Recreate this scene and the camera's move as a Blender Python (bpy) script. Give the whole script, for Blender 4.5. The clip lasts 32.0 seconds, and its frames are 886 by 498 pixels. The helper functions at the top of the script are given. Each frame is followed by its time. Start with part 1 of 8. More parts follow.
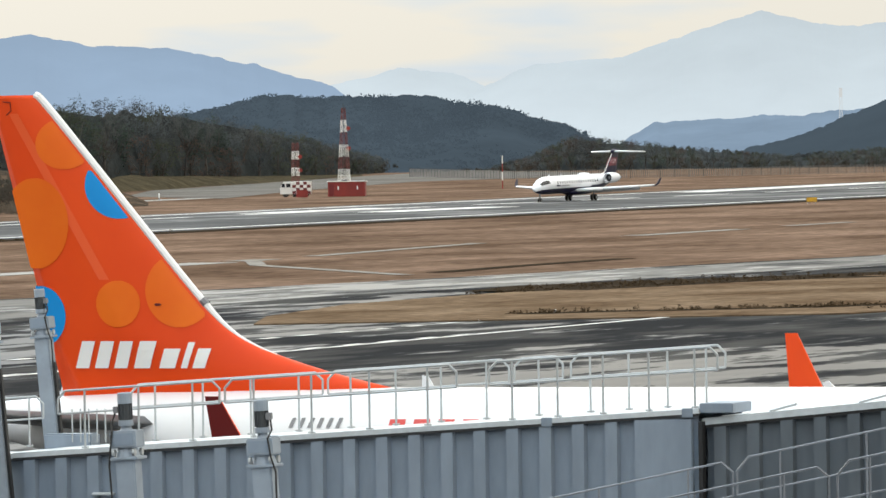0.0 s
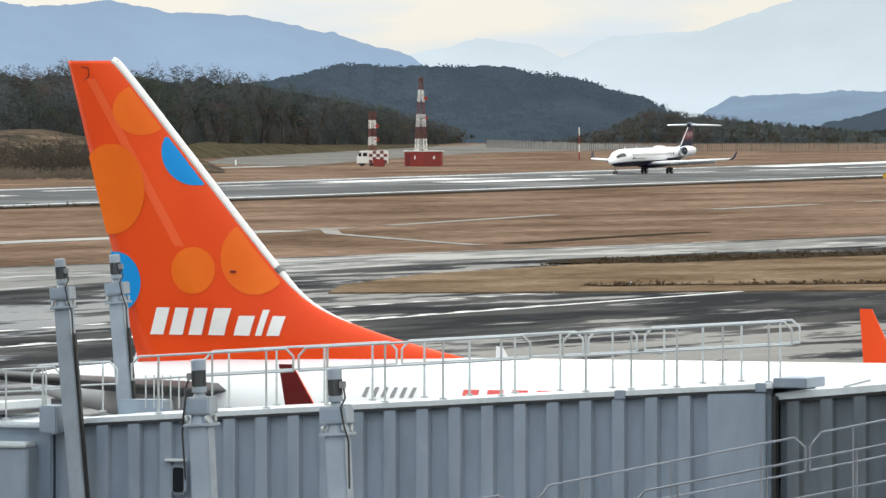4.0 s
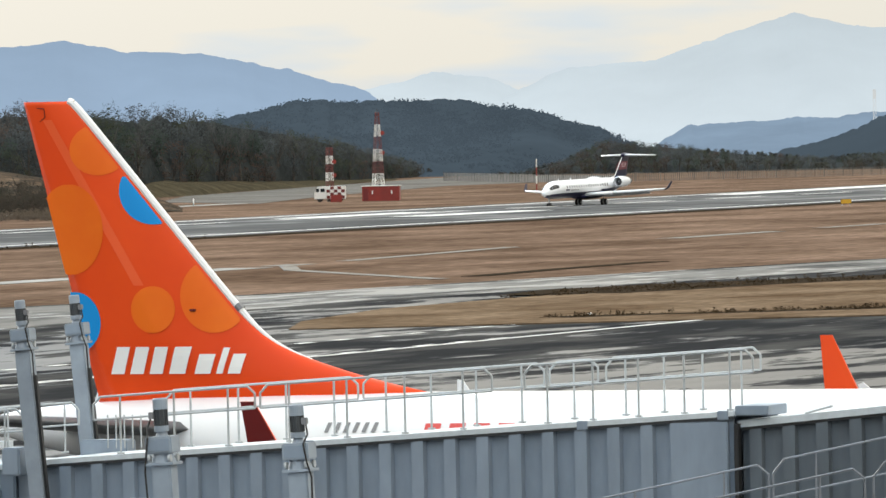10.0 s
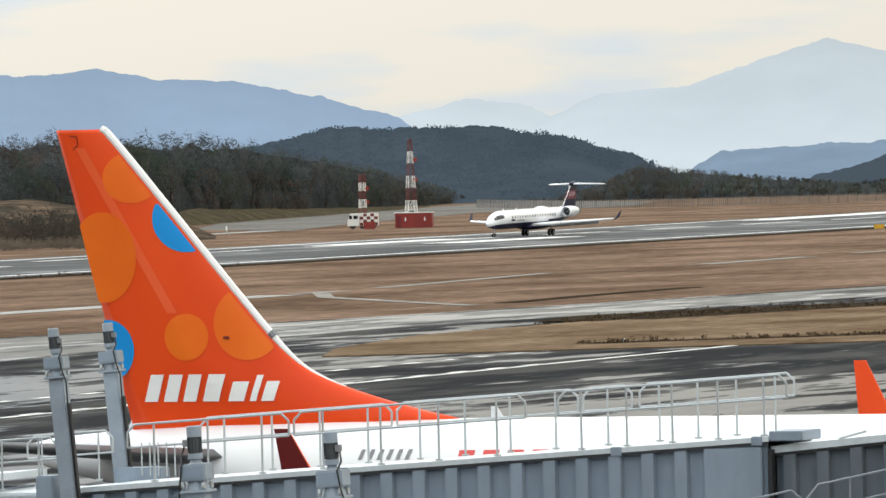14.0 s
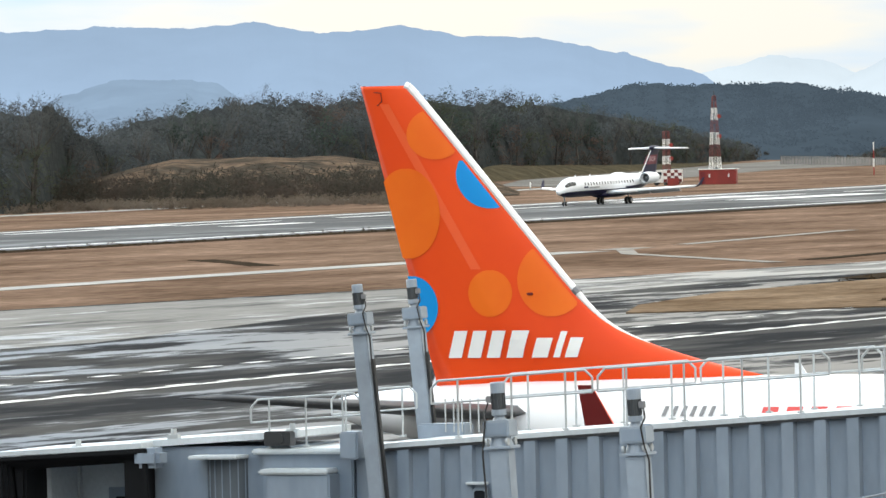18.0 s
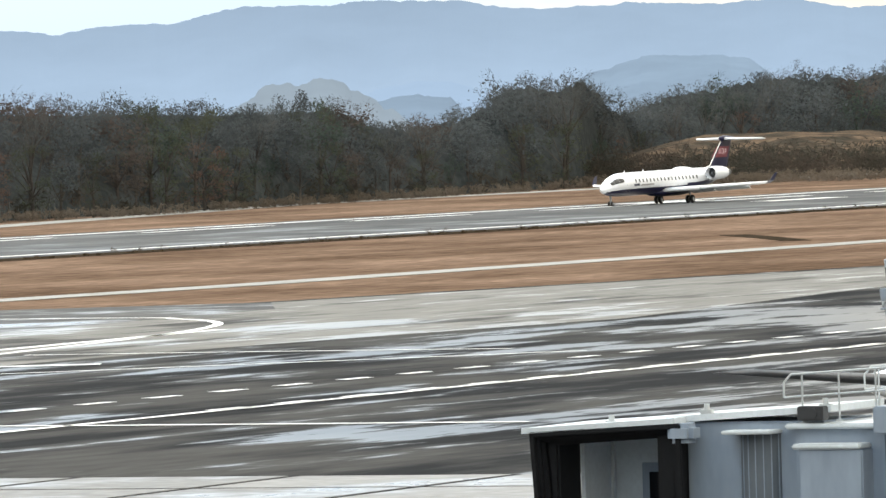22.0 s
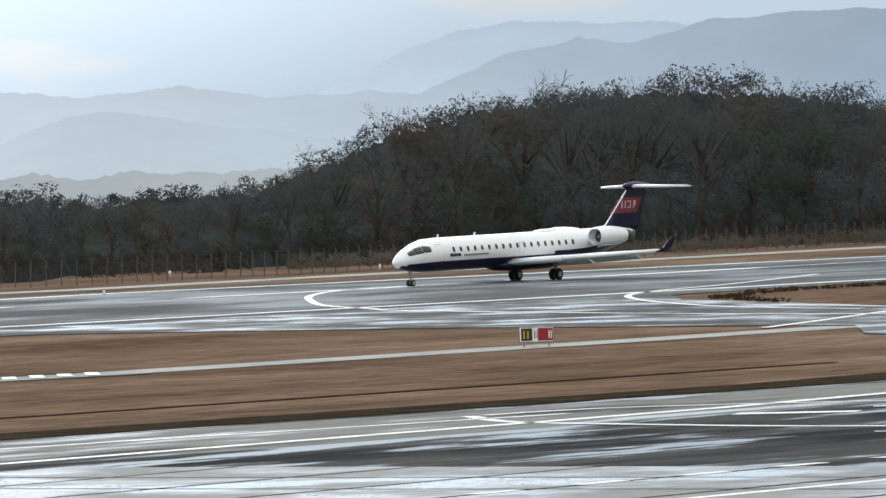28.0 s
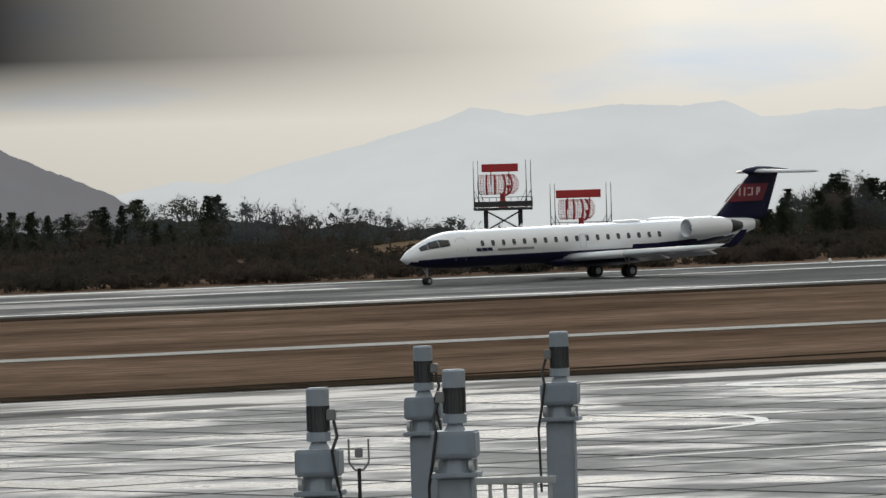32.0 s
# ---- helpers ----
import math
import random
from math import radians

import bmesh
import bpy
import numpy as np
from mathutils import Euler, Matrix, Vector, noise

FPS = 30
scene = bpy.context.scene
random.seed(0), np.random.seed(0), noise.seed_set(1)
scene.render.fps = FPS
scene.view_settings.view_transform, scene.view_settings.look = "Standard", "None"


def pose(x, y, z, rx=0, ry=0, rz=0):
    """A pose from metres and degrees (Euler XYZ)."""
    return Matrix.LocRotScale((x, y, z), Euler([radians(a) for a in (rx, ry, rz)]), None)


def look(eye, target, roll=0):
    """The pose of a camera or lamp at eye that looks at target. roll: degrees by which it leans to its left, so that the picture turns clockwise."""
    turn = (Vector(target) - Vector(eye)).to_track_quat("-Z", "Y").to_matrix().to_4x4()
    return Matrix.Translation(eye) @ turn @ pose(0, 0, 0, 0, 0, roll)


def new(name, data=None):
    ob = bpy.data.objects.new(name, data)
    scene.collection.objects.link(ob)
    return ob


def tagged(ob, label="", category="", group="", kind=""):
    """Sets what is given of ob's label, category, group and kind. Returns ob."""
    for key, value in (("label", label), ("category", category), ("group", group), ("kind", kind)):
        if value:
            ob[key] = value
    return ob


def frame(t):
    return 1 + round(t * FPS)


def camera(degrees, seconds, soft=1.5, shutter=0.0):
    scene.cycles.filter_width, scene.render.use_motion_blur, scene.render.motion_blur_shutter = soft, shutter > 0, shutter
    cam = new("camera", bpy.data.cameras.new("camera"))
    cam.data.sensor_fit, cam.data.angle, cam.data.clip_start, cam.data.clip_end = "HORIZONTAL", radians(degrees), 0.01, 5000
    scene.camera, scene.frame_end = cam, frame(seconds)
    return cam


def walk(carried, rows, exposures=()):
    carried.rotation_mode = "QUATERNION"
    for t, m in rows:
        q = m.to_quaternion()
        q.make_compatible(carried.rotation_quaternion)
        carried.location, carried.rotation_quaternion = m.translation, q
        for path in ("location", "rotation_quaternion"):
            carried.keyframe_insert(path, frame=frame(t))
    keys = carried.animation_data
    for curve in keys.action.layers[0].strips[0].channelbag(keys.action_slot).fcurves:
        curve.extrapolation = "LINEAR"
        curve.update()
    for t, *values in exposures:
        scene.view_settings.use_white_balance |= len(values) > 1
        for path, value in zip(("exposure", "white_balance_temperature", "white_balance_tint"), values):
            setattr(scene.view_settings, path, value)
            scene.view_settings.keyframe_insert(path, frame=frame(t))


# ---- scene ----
# An airport apron in winter, seen from a terminal's viewing deck: a parked airliner behind two boarding bridges,
# a regional jet that starts its take-off run, wooded hills and hazy mountains.
HEADING = radians(18.49)          # the runway's direction, to the right of straight ahead
EYE = 12.0

# ---- camera ----
PATH = [
    (0.0, 0.00, 0.00, 12.00, -0.000, -0.851, 0.799),
    (0.5, 0.00, 0.00, 12.00, -0.013, -0.887, 0.777),
    (1.0, 0.00, 0.00, 12.00, -0.014, -0.934, 0.782),
    (1.5, 0.00, 0.00, 12.00, 0.031, -0.990, 0.686),
    (2.0, 0.00, 0.00, 12.00, 0.203, -1.053, 0.460),
    (2.5, 0.00, 0.00, 12.00, 0.510, -1.080, 0.024),
    (4.5, 0.00, 0.00, 12.00, 0.527, -1.040, 0.016),
    (5.0, 0.00, 0.00, 12.00, 0.340, -1.147, 0.238),
    (5.5, 0.00, 0.00, 12.00, 0.292, -1.175, 0.417),
    (6.0, 0.00, 0.00, 12.00, 0.326, -1.097, 0.533),
    (6.5, 0.00, 0.00, 12.00, 0.343, -0.981, 0.628),
    (7.0, 0.00, 0.00, 12.00, 0.347, -0.869, 0.679),
    (7.5, 0.00, 0.00, 12.00, 0.342, -0.781, 0.793),
    (8.0, 0.00, 0.00, 12.00, 0.346, -0.745, 0.910),
    (8.5, 0.00, 0.00, 12.00, 0.332, -0.763, 1.001),
    (9.0, 0.00, 0.00, 12.00, 0.286, -0.798, 1.044),
    (9.5, 0.00, 0.00, 12.00, 0.251, -0.822, 1.067),
    (10.0, 0.00, 0.00, 12.00, 0.229, -0.820, 1.126),
    (10.5, 0.00, 0.00, 12.00, 0.257, -0.792, 1.183),
    (11.0, 0.00, 0.00, 12.00, 0.290, -0.734, 1.208),
    (11.5, 0.00, 0.00, 12.00, 0.278, -0.670, 1.215),
    (12.0, 0.00, 0.00, 12.00, 0.252, -0.618, 1.221),
    (12.5, 0.00, 0.00, 12.00, 0.231, -0.608, 1.255),
    (13.0, 0.00, 0.00, 12.00, 0.263, -0.608, 1.309),
    (13.5, 0.00, 0.00, 12.00, 0.341, -0.629, 1.321),
    (15.5, 0.00, 0.00, 12.00, 0.963, -0.634, 1.378),
    (16.0, 0.00, 0.00, 12.00, 1.198, -0.596, 1.365),
    (16.5, 0.00, 0.00, 12.00, 1.416, -0.591, 1.437),
    (17.0, 0.00, 0.00, 12.00, 1.691, -0.647, 1.415),
    (17.5, 0.00, 0.00, 12.00, 2.098, -0.759, 1.305),
    (18.0, 0.00, 0.00, 12.00, 2.507, -0.883, 1.286),
    (18.5, 0.00, 0.00, 12.00, 2.930, -0.940, 1.254),
    (19.0, 0.00, 0.00, 12.00, 3.213, -0.920, 1.284),
    (19.5, 0.00, 0.00, 12.00, 3.354, -0.875, 1.528),
    (20.0, 0.00, 0.00, 12.00, 3.610, -0.822, 1.749),
    (20.5, 0.00, 0.00, 12.00, 3.930, -0.876, 1.801),
    (21.0, 0.00, 0.00, 12.00, 4.613, -0.908, 1.838),
    (21.5, 0.00, 0.00, 12.00, 5.297, -0.966, 1.694),
    (22.0, 0.00, 0.00, 12.00, 6.103, -0.961, 1.602),
    (22.5, 0.00, 0.00, 12.00, 6.805, -0.911, 1.609),
    (23.0, 0.00, 0.00, 12.00, 7.435, -0.861, 1.609),
    (23.5, 0.00, 0.00, 12.00, 8.116, -0.846, 1.637),
    (24.0, 0.00, 0.00, 12.00, 8.794, -0.864, 1.607),
    (24.5, 0.00, 0.00, 12.00, 9.644, -0.865, 1.800),
    (25.0, 0.00, 0.00, 12.00, 10.543, -0.833, 1.618),
    (25.5, 0.00, 0.00, 12.00, 11.470, -0.735, 1.972),
    (27.5, 0.00, 0.00, 12.00, 15.241, -0.707, 1.969),
    (28.0, 0.00, 0.00, 12.00, 16.431, -0.771, 1.651),
    (28.5, 0.00, 0.00, 12.00, 17.823, -0.854, 1.628),
    (29.0, 0.00, 0.00, 12.00, 19.678, -0.899, 1.679),
    (29.2, 0.00, 0.00, 12.00, 20.500, -0.975, 1.713),
    (29.4, 0.80, -1.39, 12.00, 21.360, -1.020, 1.747),
    (29.6, 3.20, -5.54, 12.00, 22.230, -1.060, 1.780),
    (29.8, 6.80, -11.78, 12.00, 23.130, -1.085, 1.800),
    (30.2, 14.56, -25.22, 12.00, 25.170, -1.128, 1.800),
    (30.5, 20.38, -35.30, 12.00, 26.550, -1.142, 1.800),
    (31.0, 30.08, -52.10, 12.00, 28.270, -1.078, 1.800),
    (31.5, 39.78, -68.90, 12.00, 30.540, -0.947, 1.800),
    (32.0, 49.48, -85.70, 12.00, 32.980, -0.899, 1.600),
]

cam = camera(5.988, 32.0, soft=1.5)
walk(cam, [(t, pose(x, y, z, 90 + pitch, roll, yaw)) for t, x, y, z, yaw, pitch, roll in PATH],
     exposures=[(0.0, -0.04, 6400, 10), (2.5, 0.03, 6350, 10), (5.0, 0.12, 6300, 10), (6.0, 0.2, 6400, 10), (7.5, 0.03, 6400, 10), (13.0, -0.06, 6400, 10), (17.0, -0.01, 6350, 10), (18.0, 0.2, 6280, 10), (19.0, 0.34, 6300, 10), (20.0, 0.26, 6420, 10), (21.0, 0.30, 6500, 10), (23.0, 0.30, 6700, 10), (24.5, 0.15, 6760, 10),
                (25.5, 0.03, 6700, 10), (28.0, -0.48, 6200, 9), (29.0, -0.70, 6450, 10), (30.0, -0.83, 6700, 10), (31.0, -1.1, 6580, 10), (32.0, -1.3, 6300, 10)])

# ---- light ----
SUN_YAW, SUN_UP = 30.0, 24.0
sun = new("sun", bpy.data.lights.new("sun", "SUN"))
sun.data.energy, sun.data.angle, sun.data.color = 0.8, radians(20), (1.0, 0.96, 0.9)
sun.matrix_basis = look((-math.sin(radians(SUN_YAW)) * 100, math.cos(radians(SUN_YAW)) * 100, 100 * math.tan(radians(SUN_UP))), (0, 0, 0))

world = bpy.data.worlds.new("overcast")
scene.world = world
world.use_nodes = True
wn, wl = world.node_tree.nodes, world.node_tree.links
wn.clear()
w_out, w_bg = wn.new("ShaderNodeOutputWorld"), wn.new("ShaderNodeBackground")
sky = wn.new("ShaderNodeTexSky")
sky.sky_type, sky.sun_disc = "NISHITA", False
sky.sun_elevation, sky.sun_rotation = radians(SUN_UP), radians(-SUN_YAW)
sky.air_density, sky.dust_density = 1.2, 2.5
w_co, w_map, w_cloud = wn.new("ShaderNodeTexCoord"), wn.new("ShaderNodeMapping"), wn.new("ShaderNodeTexNoise")
w_map.inputs["Scale"].default_value = (14, 14, 75)
w_cloud.inputs["Scale"].default_value, w_cloud.inputs["Detail"].default_value = 1.6, 4
w_ramp = wn.new("ShaderNodeValToRGB")
w_ramp.color_ramp.elements[0].position, w_ramp.color_ramp.elements[1].position = 0.38, 0.62
w_ramp.color_ramp.elements[0].color, w_ramp.color_ramp.elements[1].color = (5.5, 7.5, 9.4, 1), (9.2, 8.8, 7.6, 1)
w_mix = wn.new("ShaderNodeMixRGB")
w_mix.inputs["Fac"].default_value = 0.8
wl.new(w_co.outputs["Generated"], w_map.inputs["Vector"])
wl.new(w_map.outputs["Vector"], w_cloud.inputs["Vector"])
w_dir, w_gap, w_sum = wn.new("ShaderNodeSeparateXYZ"), wn.new("ShaderNodeValToRGB"), wn.new("ShaderNodeMath")
w_gap.color_ramp.elements[0].position, w_gap.color_ramp.elements[1].position = 0.44, 0.66
w_gap.color_ramp.elements[0].color, w_gap.color_ramp.elements[1].color = (0, 0, 0, 1), (1, 1, 1, 1)
for place, value in ((0.48, 1.0), (0.605, 1.0)):
    stop = w_gap.color_ramp.elements.new(place)
    stop.color = (value, value, value, 1)
w_gap.color_ramp.elements[-1].color = (0, 0, 0, 1)
w_half, w_cut = wn.new("ShaderNodeMath"), wn.new("ShaderNodeMath")
w_half.operation, w_cut.operation, w_sum.operation = "MULTIPLY_ADD", "MULTIPLY", "SUBTRACT"
w_half.inputs[1].default_value, w_half.inputs[2].default_value = -0.5, 0.42
w_cut.inputs[1].default_value = 0.32
wl.new(w_co.outputs["Generated"], w_dir.inputs["Vector"])
wl.new(w_dir.outputs["X"], w_half.inputs[0])
wl.new(w_half.outputs["Value"], w_gap.inputs["Fac"])
wl.new(w_gap.outputs["Color"], w_cut.inputs[0])
w_warm = wn.new("ShaderNodeMath")
w_warm.operation = "ADD"
w_warm.inputs[1].default_value = 0.12
wl.new(w_cloud.outputs["Fac"], w_warm.inputs[0])
wl.new(w_warm.outputs["Value"], w_sum.inputs[0])
wl.new(w_cut.outputs["Value"], w_sum.inputs[1])
w_pale, w_all = wn.new("ShaderNodeMapRange"), wn.new("ShaderNodeMath")
w_pale.inputs["From Min"].default_value, w_pale.inputs["From Max"].default_value = -0.40, -0.50
w_pale.inputs["To Min"].default_value, w_pale.inputs["To Max"].default_value = 0.0, 0.07
wl.new(w_dir.outputs["X"], w_pale.inputs["Value"])
w_cream, w_two = wn.new("ShaderNodeMapRange"), wn.new("ShaderNodeMath")
w_cream.inputs["From Min"].default_value, w_cream.inputs["From Max"].default_value = -0.08, 0.0
w_cream.inputs["To Min"].default_value, w_cream.inputs["To Max"].default_value = 0.0, 0.09
wl.new(w_dir.outputs["X"], w_cream.inputs["Value"])
wl.new(w_sum.outputs["Value"], w_two.inputs[0])
wl.new(w_cream.outputs["Result"], w_two.inputs[1])
wl.new(w_two.outputs["Value"], w_all.inputs[0])
wl.new(w_pale.outputs["Result"], w_all.inputs[1])
wl.new(w_all.outputs["Value"], w_ramp.inputs["Fac"])
w_sat = wn.new("ShaderNodeHueSaturation")
w_sat.inputs["Saturation"].default_value = 0.3
wl.new(sky.outputs["Color"], w_sat.inputs["Color"])
wl.new(w_sat.outputs["Color"], w_mix.inputs["Color1"])
wl.new(w_ramp.outputs["Color"], w_mix.inputs["Color2"])
# an overcast sky is brighter overhead than at the horizon
w_sep, w_up, w_mul = wn.new("ShaderNodeSeparateXYZ"), wn.new("ShaderNodeMapRange"), wn.new("ShaderNodeMixRGB")
w_up.inputs["From Min"].default_value, w_up.inputs["From Max"].default_value = 0.03, 0.9
w_up.inputs["To Min"].default_value, w_up.inputs["To Max"].default_value = 1.0, 3.0
w_mul.blend_type = "MULTIPLY"
w_mul.inputs["Fac"].default_value = 1.0
wl.new(w_co.outputs["Generated"], w_sep.inputs["Vector"])
wl.new(w_sep.outputs["Z"], w_up.inputs["Value"])
wl.new(w_mix.outputs["Color"], w_mul.inputs["Color1"])
wl.new(w_up.outputs["Result"], w_mul.inputs["Color2"])
# and brighter round the veiled sun
w_dot, w_near, w_sun = wn.new("ShaderNodeVectorMath"), wn.new("ShaderNodeMapRange"), wn.new("ShaderNodeMixRGB")
w_dot.operation = "DOT_PRODUCT"
w_dot.inputs[1].default_value = (-math.sin(radians(SUN_YAW)) * math.cos(radians(SUN_UP)), math.cos(radians(SUN_YAW)) * math.cos(radians(SUN_UP)), math.sin(radians(SUN_UP)))
w_near.inputs["From Min"].default_value, w_near.inputs["From Max"].default_value = 0.893, 0.918
w_near.inputs["To Min"].default_value, w_near.inputs["To Max"].default_value = 1.0, 1.85
w_sun.blend_type = "MULTIPLY"
w_sun.inputs["Fac"].default_value = 1.0
wl.new(w_co.outputs["Generated"], w_dot.inputs[0])
wl.new(w_dot.outputs["Value"], w_near.inputs["Value"])
wl.new(w_mul.outputs["Color"], w_sun.inputs["Color1"])
wl.new(w_near.outputs["Result"], w_sun.inputs["Color2"])
# a low bank of dark cloud beyond the left end of the airfield
w_side, w_bank, w_both, w_dark = wn.new("ShaderNodeMapRange"), wn.new("ShaderNodeValToRGB"), wn.new("ShaderNodeMath"), wn.new("ShaderNodeMixRGB")
w_side.inputs["From Min"].default_value, w_side.inputs["From Max"].default_value = -0.522, -0.588
w_side.inputs["To Min"].default_value, w_side.inputs["To Max"].default_value = 0.0, 1.0
w_bank.color_ramp.elements[0].position, w_bank.color_ramp.elements[1].position = 0.0, 0.0075
w_bank.color_ramp.elements[0].color, w_bank.color_ramp.elements[1].color = (0, 0, 0, 1), (1, 1, 1, 1)
for place, value in ((0.03, 1.0), (0.10, 0.0)):
    stop = w_bank.color_ramp.elements.new(place)
    stop.color = (value, value, value, 1)
w_both.operation = "MULTIPLY"
w_dark.blend_type = "MULTIPLY"
w_dark.inputs["Color2"].default_value = (0.045, 0.046, 0.052, 1)
wl.new(w_dir.outputs["X"], w_side.inputs["Value"])
wl.new(w_dir.outputs["Z"], w_bank.inputs["Fac"])
wl.new(w_side.outputs["Result"], w_both.inputs[0])
wl.new(w_bank.outputs["Color"], w_both.inputs[1])
wl.new(w_both.outputs["Value"], w_dark.inputs["Fac"])
wl.new(w_sun.outputs["Color"], w_dark.inputs["Color1"])
w_bg.inputs["Strength"].default_value = 0.1
wl.new(w_dark.outputs["Color"], w_bg.inputs["Color"])
wl.new(w_bg.outputs["Background"], w_out.inputs["Surface"])


# ---- materials ----
def material(name, colour, rough=0.6, metal=0.0, second=None, scale=1.0, stretch=(1, 1, 1), detail=4.0, fine=0.0, fine_scale=8.0,
             bump=0.0, bump_scale=None, wet=None, wet_scale=0.03, spread=0.0, coords="Object", glow=None, low=0.35, high=0.65, clear=0.0, tilt=0.0, shine=None, wet_shine=0.16, shore=(0.38, 0.55)):
    """A procedural surface: a base colour that drifts to a second one, fine grain, bump, wet patches, and a spread from piece to piece."""
    m = bpy.data.materials.new(name)
    m.use_nodes = True
    n, l = m.node_tree.nodes, m.node_tree.links
    b = n["Principled BSDF"]
    b.inputs["Roughness"].default_value, b.inputs["Metallic"].default_value = rough, metal
    b.inputs["Coat Weight"].default_value = clear
    b.inputs["Specular IOR Level"].default_value = shine if shine is not None else (0.0 if rough >= 0.9 else 0.5)
    co, mp = n.new("ShaderNodeTexCoord"), n.new("ShaderNodeMapping")
    mp.inputs["Scale"].default_value = stretch
    if tilt:
        mp.vector_type = "TEXTURE"
        mp.inputs["Scale"].default_value = tuple(1 / q for q in stretch)
        mp.inputs["Rotation"].default_value = (0, 0, tilt)
    if coords == "World":
        l.new(n.new("ShaderNodeNewGeometry").outputs["Position"], mp.inputs["Vector"])
    else:
        l.new(co.outputs[coords], mp.inputs["Vector"])
    c = n.new("ShaderNodeRGB")
    c.outputs[0].default_value = (*colour, 1)
    out = c.outputs[0]

    def noise_of(s, d=4.0, r=0.6):
        q = n.new("ShaderNodeTexNoise")
        q.inputs["Scale"].default_value, q.inputs["Detail"].default_value, q.inputs["Roughness"].default_value = s, d, r
        l.new(mp.outputs["Vector"], q.inputs["Vector"])
        return q.outputs["Fac"]

    def ramp(src, lo, hi, a=0.0, z=1.0):
        r = n.new("ShaderNodeMapRange")
        r.inputs["From Min"].default_value, r.inputs["From Max"].default_value = lo, hi
        r.inputs["To Min"].default_value, r.inputs["To Max"].default_value = a, z
        l.new(src, r.inputs["Value"])
        return r.outputs["Result"]

    def mix(fac, a, z, kind="MIX"):
        q = n.new("ShaderNodeMixRGB")
        q.blend_type = kind
        for sock, v in (("Fac", fac), ("Color1", a), ("Color2", z)):
            if isinstance(v, (int, float)):
                q.inputs[sock].default_value = v
            elif isinstance(v, tuple):
                q.inputs[sock].default_value = (*v, 1)
            else:
                l.new(v, q.inputs[sock])
        return q.outputs["Color"]

    if second:
        out = mix(ramp(noise_of(scale, detail), low, high), out, second)
    if fine:
        g = ramp(noise_of(fine_scale, 3.0), 0.3, 0.7, 1 - fine, 1 + fine)
        out = mix(1.0, out, g, "MULTIPLY")
    if spread:
        info = n.new("ShaderNodeObjectInfo")
        geo = n.new("ShaderNodeNewGeometry")
        add = n.new("ShaderNodeMath")
        add.operation = "ADD"
        l.new(info.outputs["Random"], add.inputs[0])
        l.new(geo.outputs["Random Per Island"], add.inputs[1])
        out = mix(1.0, out, ramp(add.outputs[0], 0, 2, 1 - spread, 1 + spread), "MULTIPLY")
    l.new(out, b.inputs["Base Color"])
    if wet:
        damp = n.new("ShaderNodeMath")
        damp.operation = "ADD"
        l.new(noise_of(wet_scale, 5.0, 0.62), damp.inputs[0])
        l.new(ramp(noise_of(wet_scale * 0.16, 2.0), 0.3, 0.7, -0.12, 0.12), damp.inputs[1])
        l.new(ramp(damp.outputs[0], *shore, wet, rough), b.inputs["Roughness"])
        l.new(ramp(damp.outputs[0], *shore, wet_shine, 0.01), b.inputs["Specular IOR Level"])
    if bump:
        bp = n.new("ShaderNodeBump")
        bp.inputs["Strength"].default_value, bp.inputs["Distance"].default_value = bump, 0.02
        l.new(noise_of(bump_scale or fine_scale, 4.0), bp.inputs["Height"])
        l.new(bp.outputs["Normal"], b.inputs["Normal"])
    if glow:
        b.inputs["Emission Color"].default_value, b.inputs["Emission Strength"].default_value = (*glow[0], 1), glow[1]
    return m


ALONG = math.pi / 2 - HEADING
GRASS = material("dry_grass", (0.094, 0.062, 0.043), 0.95, second=(0.192, 0.132, 0.097), scale=0.06, stretch=(0.4, 1, 1), tilt=ALONG, low=0.38, high=0.66, fine=0.34, fine_scale=0.7,
                 bump=0.6, bump_scale=2.0)
ISLAND = material("dry_grass_pale", (0.185, 0.135, 0.092), 0.95, second=(0.085, 0.056, 0.034), scale=0.09, stretch=(0.5, 1, 1), tilt=ALONG, fine=0.3, fine_scale=1.1, bump=0.6, bump_scale=2.0)
RUNWAY = material("grooved_asphalt", (0.060, 0.061, 0.062), 0.8, second=(0.100, 0.101, 0.102), scale=0.05, stretch=(0.4, 1, 1), tilt=ALONG, fine=0.15, fine_scale=1.5, wet=0.45, wet_scale=0.09, wet_shine=0.035, bump=0.2)
APRON = material("damp_asphalt", (0.014, 0.0145, 0.016), 0.9, second=(0.052, 0.051, 0.049), scale=0.13, stretch=(0.22, 1, 1), tilt=ALONG, detail=6.0, low=0.44, high=0.56, fine=0.2, fine_scale=0.8, wet=0.28, wet_scale=0.2, wet_shine=0.045, shore=(0.43, 0.51), bump=0.25)
TAXIWAY = material("worn_asphalt", (0.11, 0.109, 0.107), 0.8, second=(0.064, 0.064, 0.065), scale=0.05, fine=0.2, fine_scale=0.9, wet=0.25, wet_scale=0.12, bump=0.2)
SLAB = material("damp_concrete", (0.16, 0.16, 0.162), 0.7, second=(0.25, 0.248, 0.245), scale=0.12, fine=0.15, fine_scale=1.2, wet=0.2, wet_scale=0.12, wet_shine=0.1, coords="World", spread=0.12, bump=0.15)
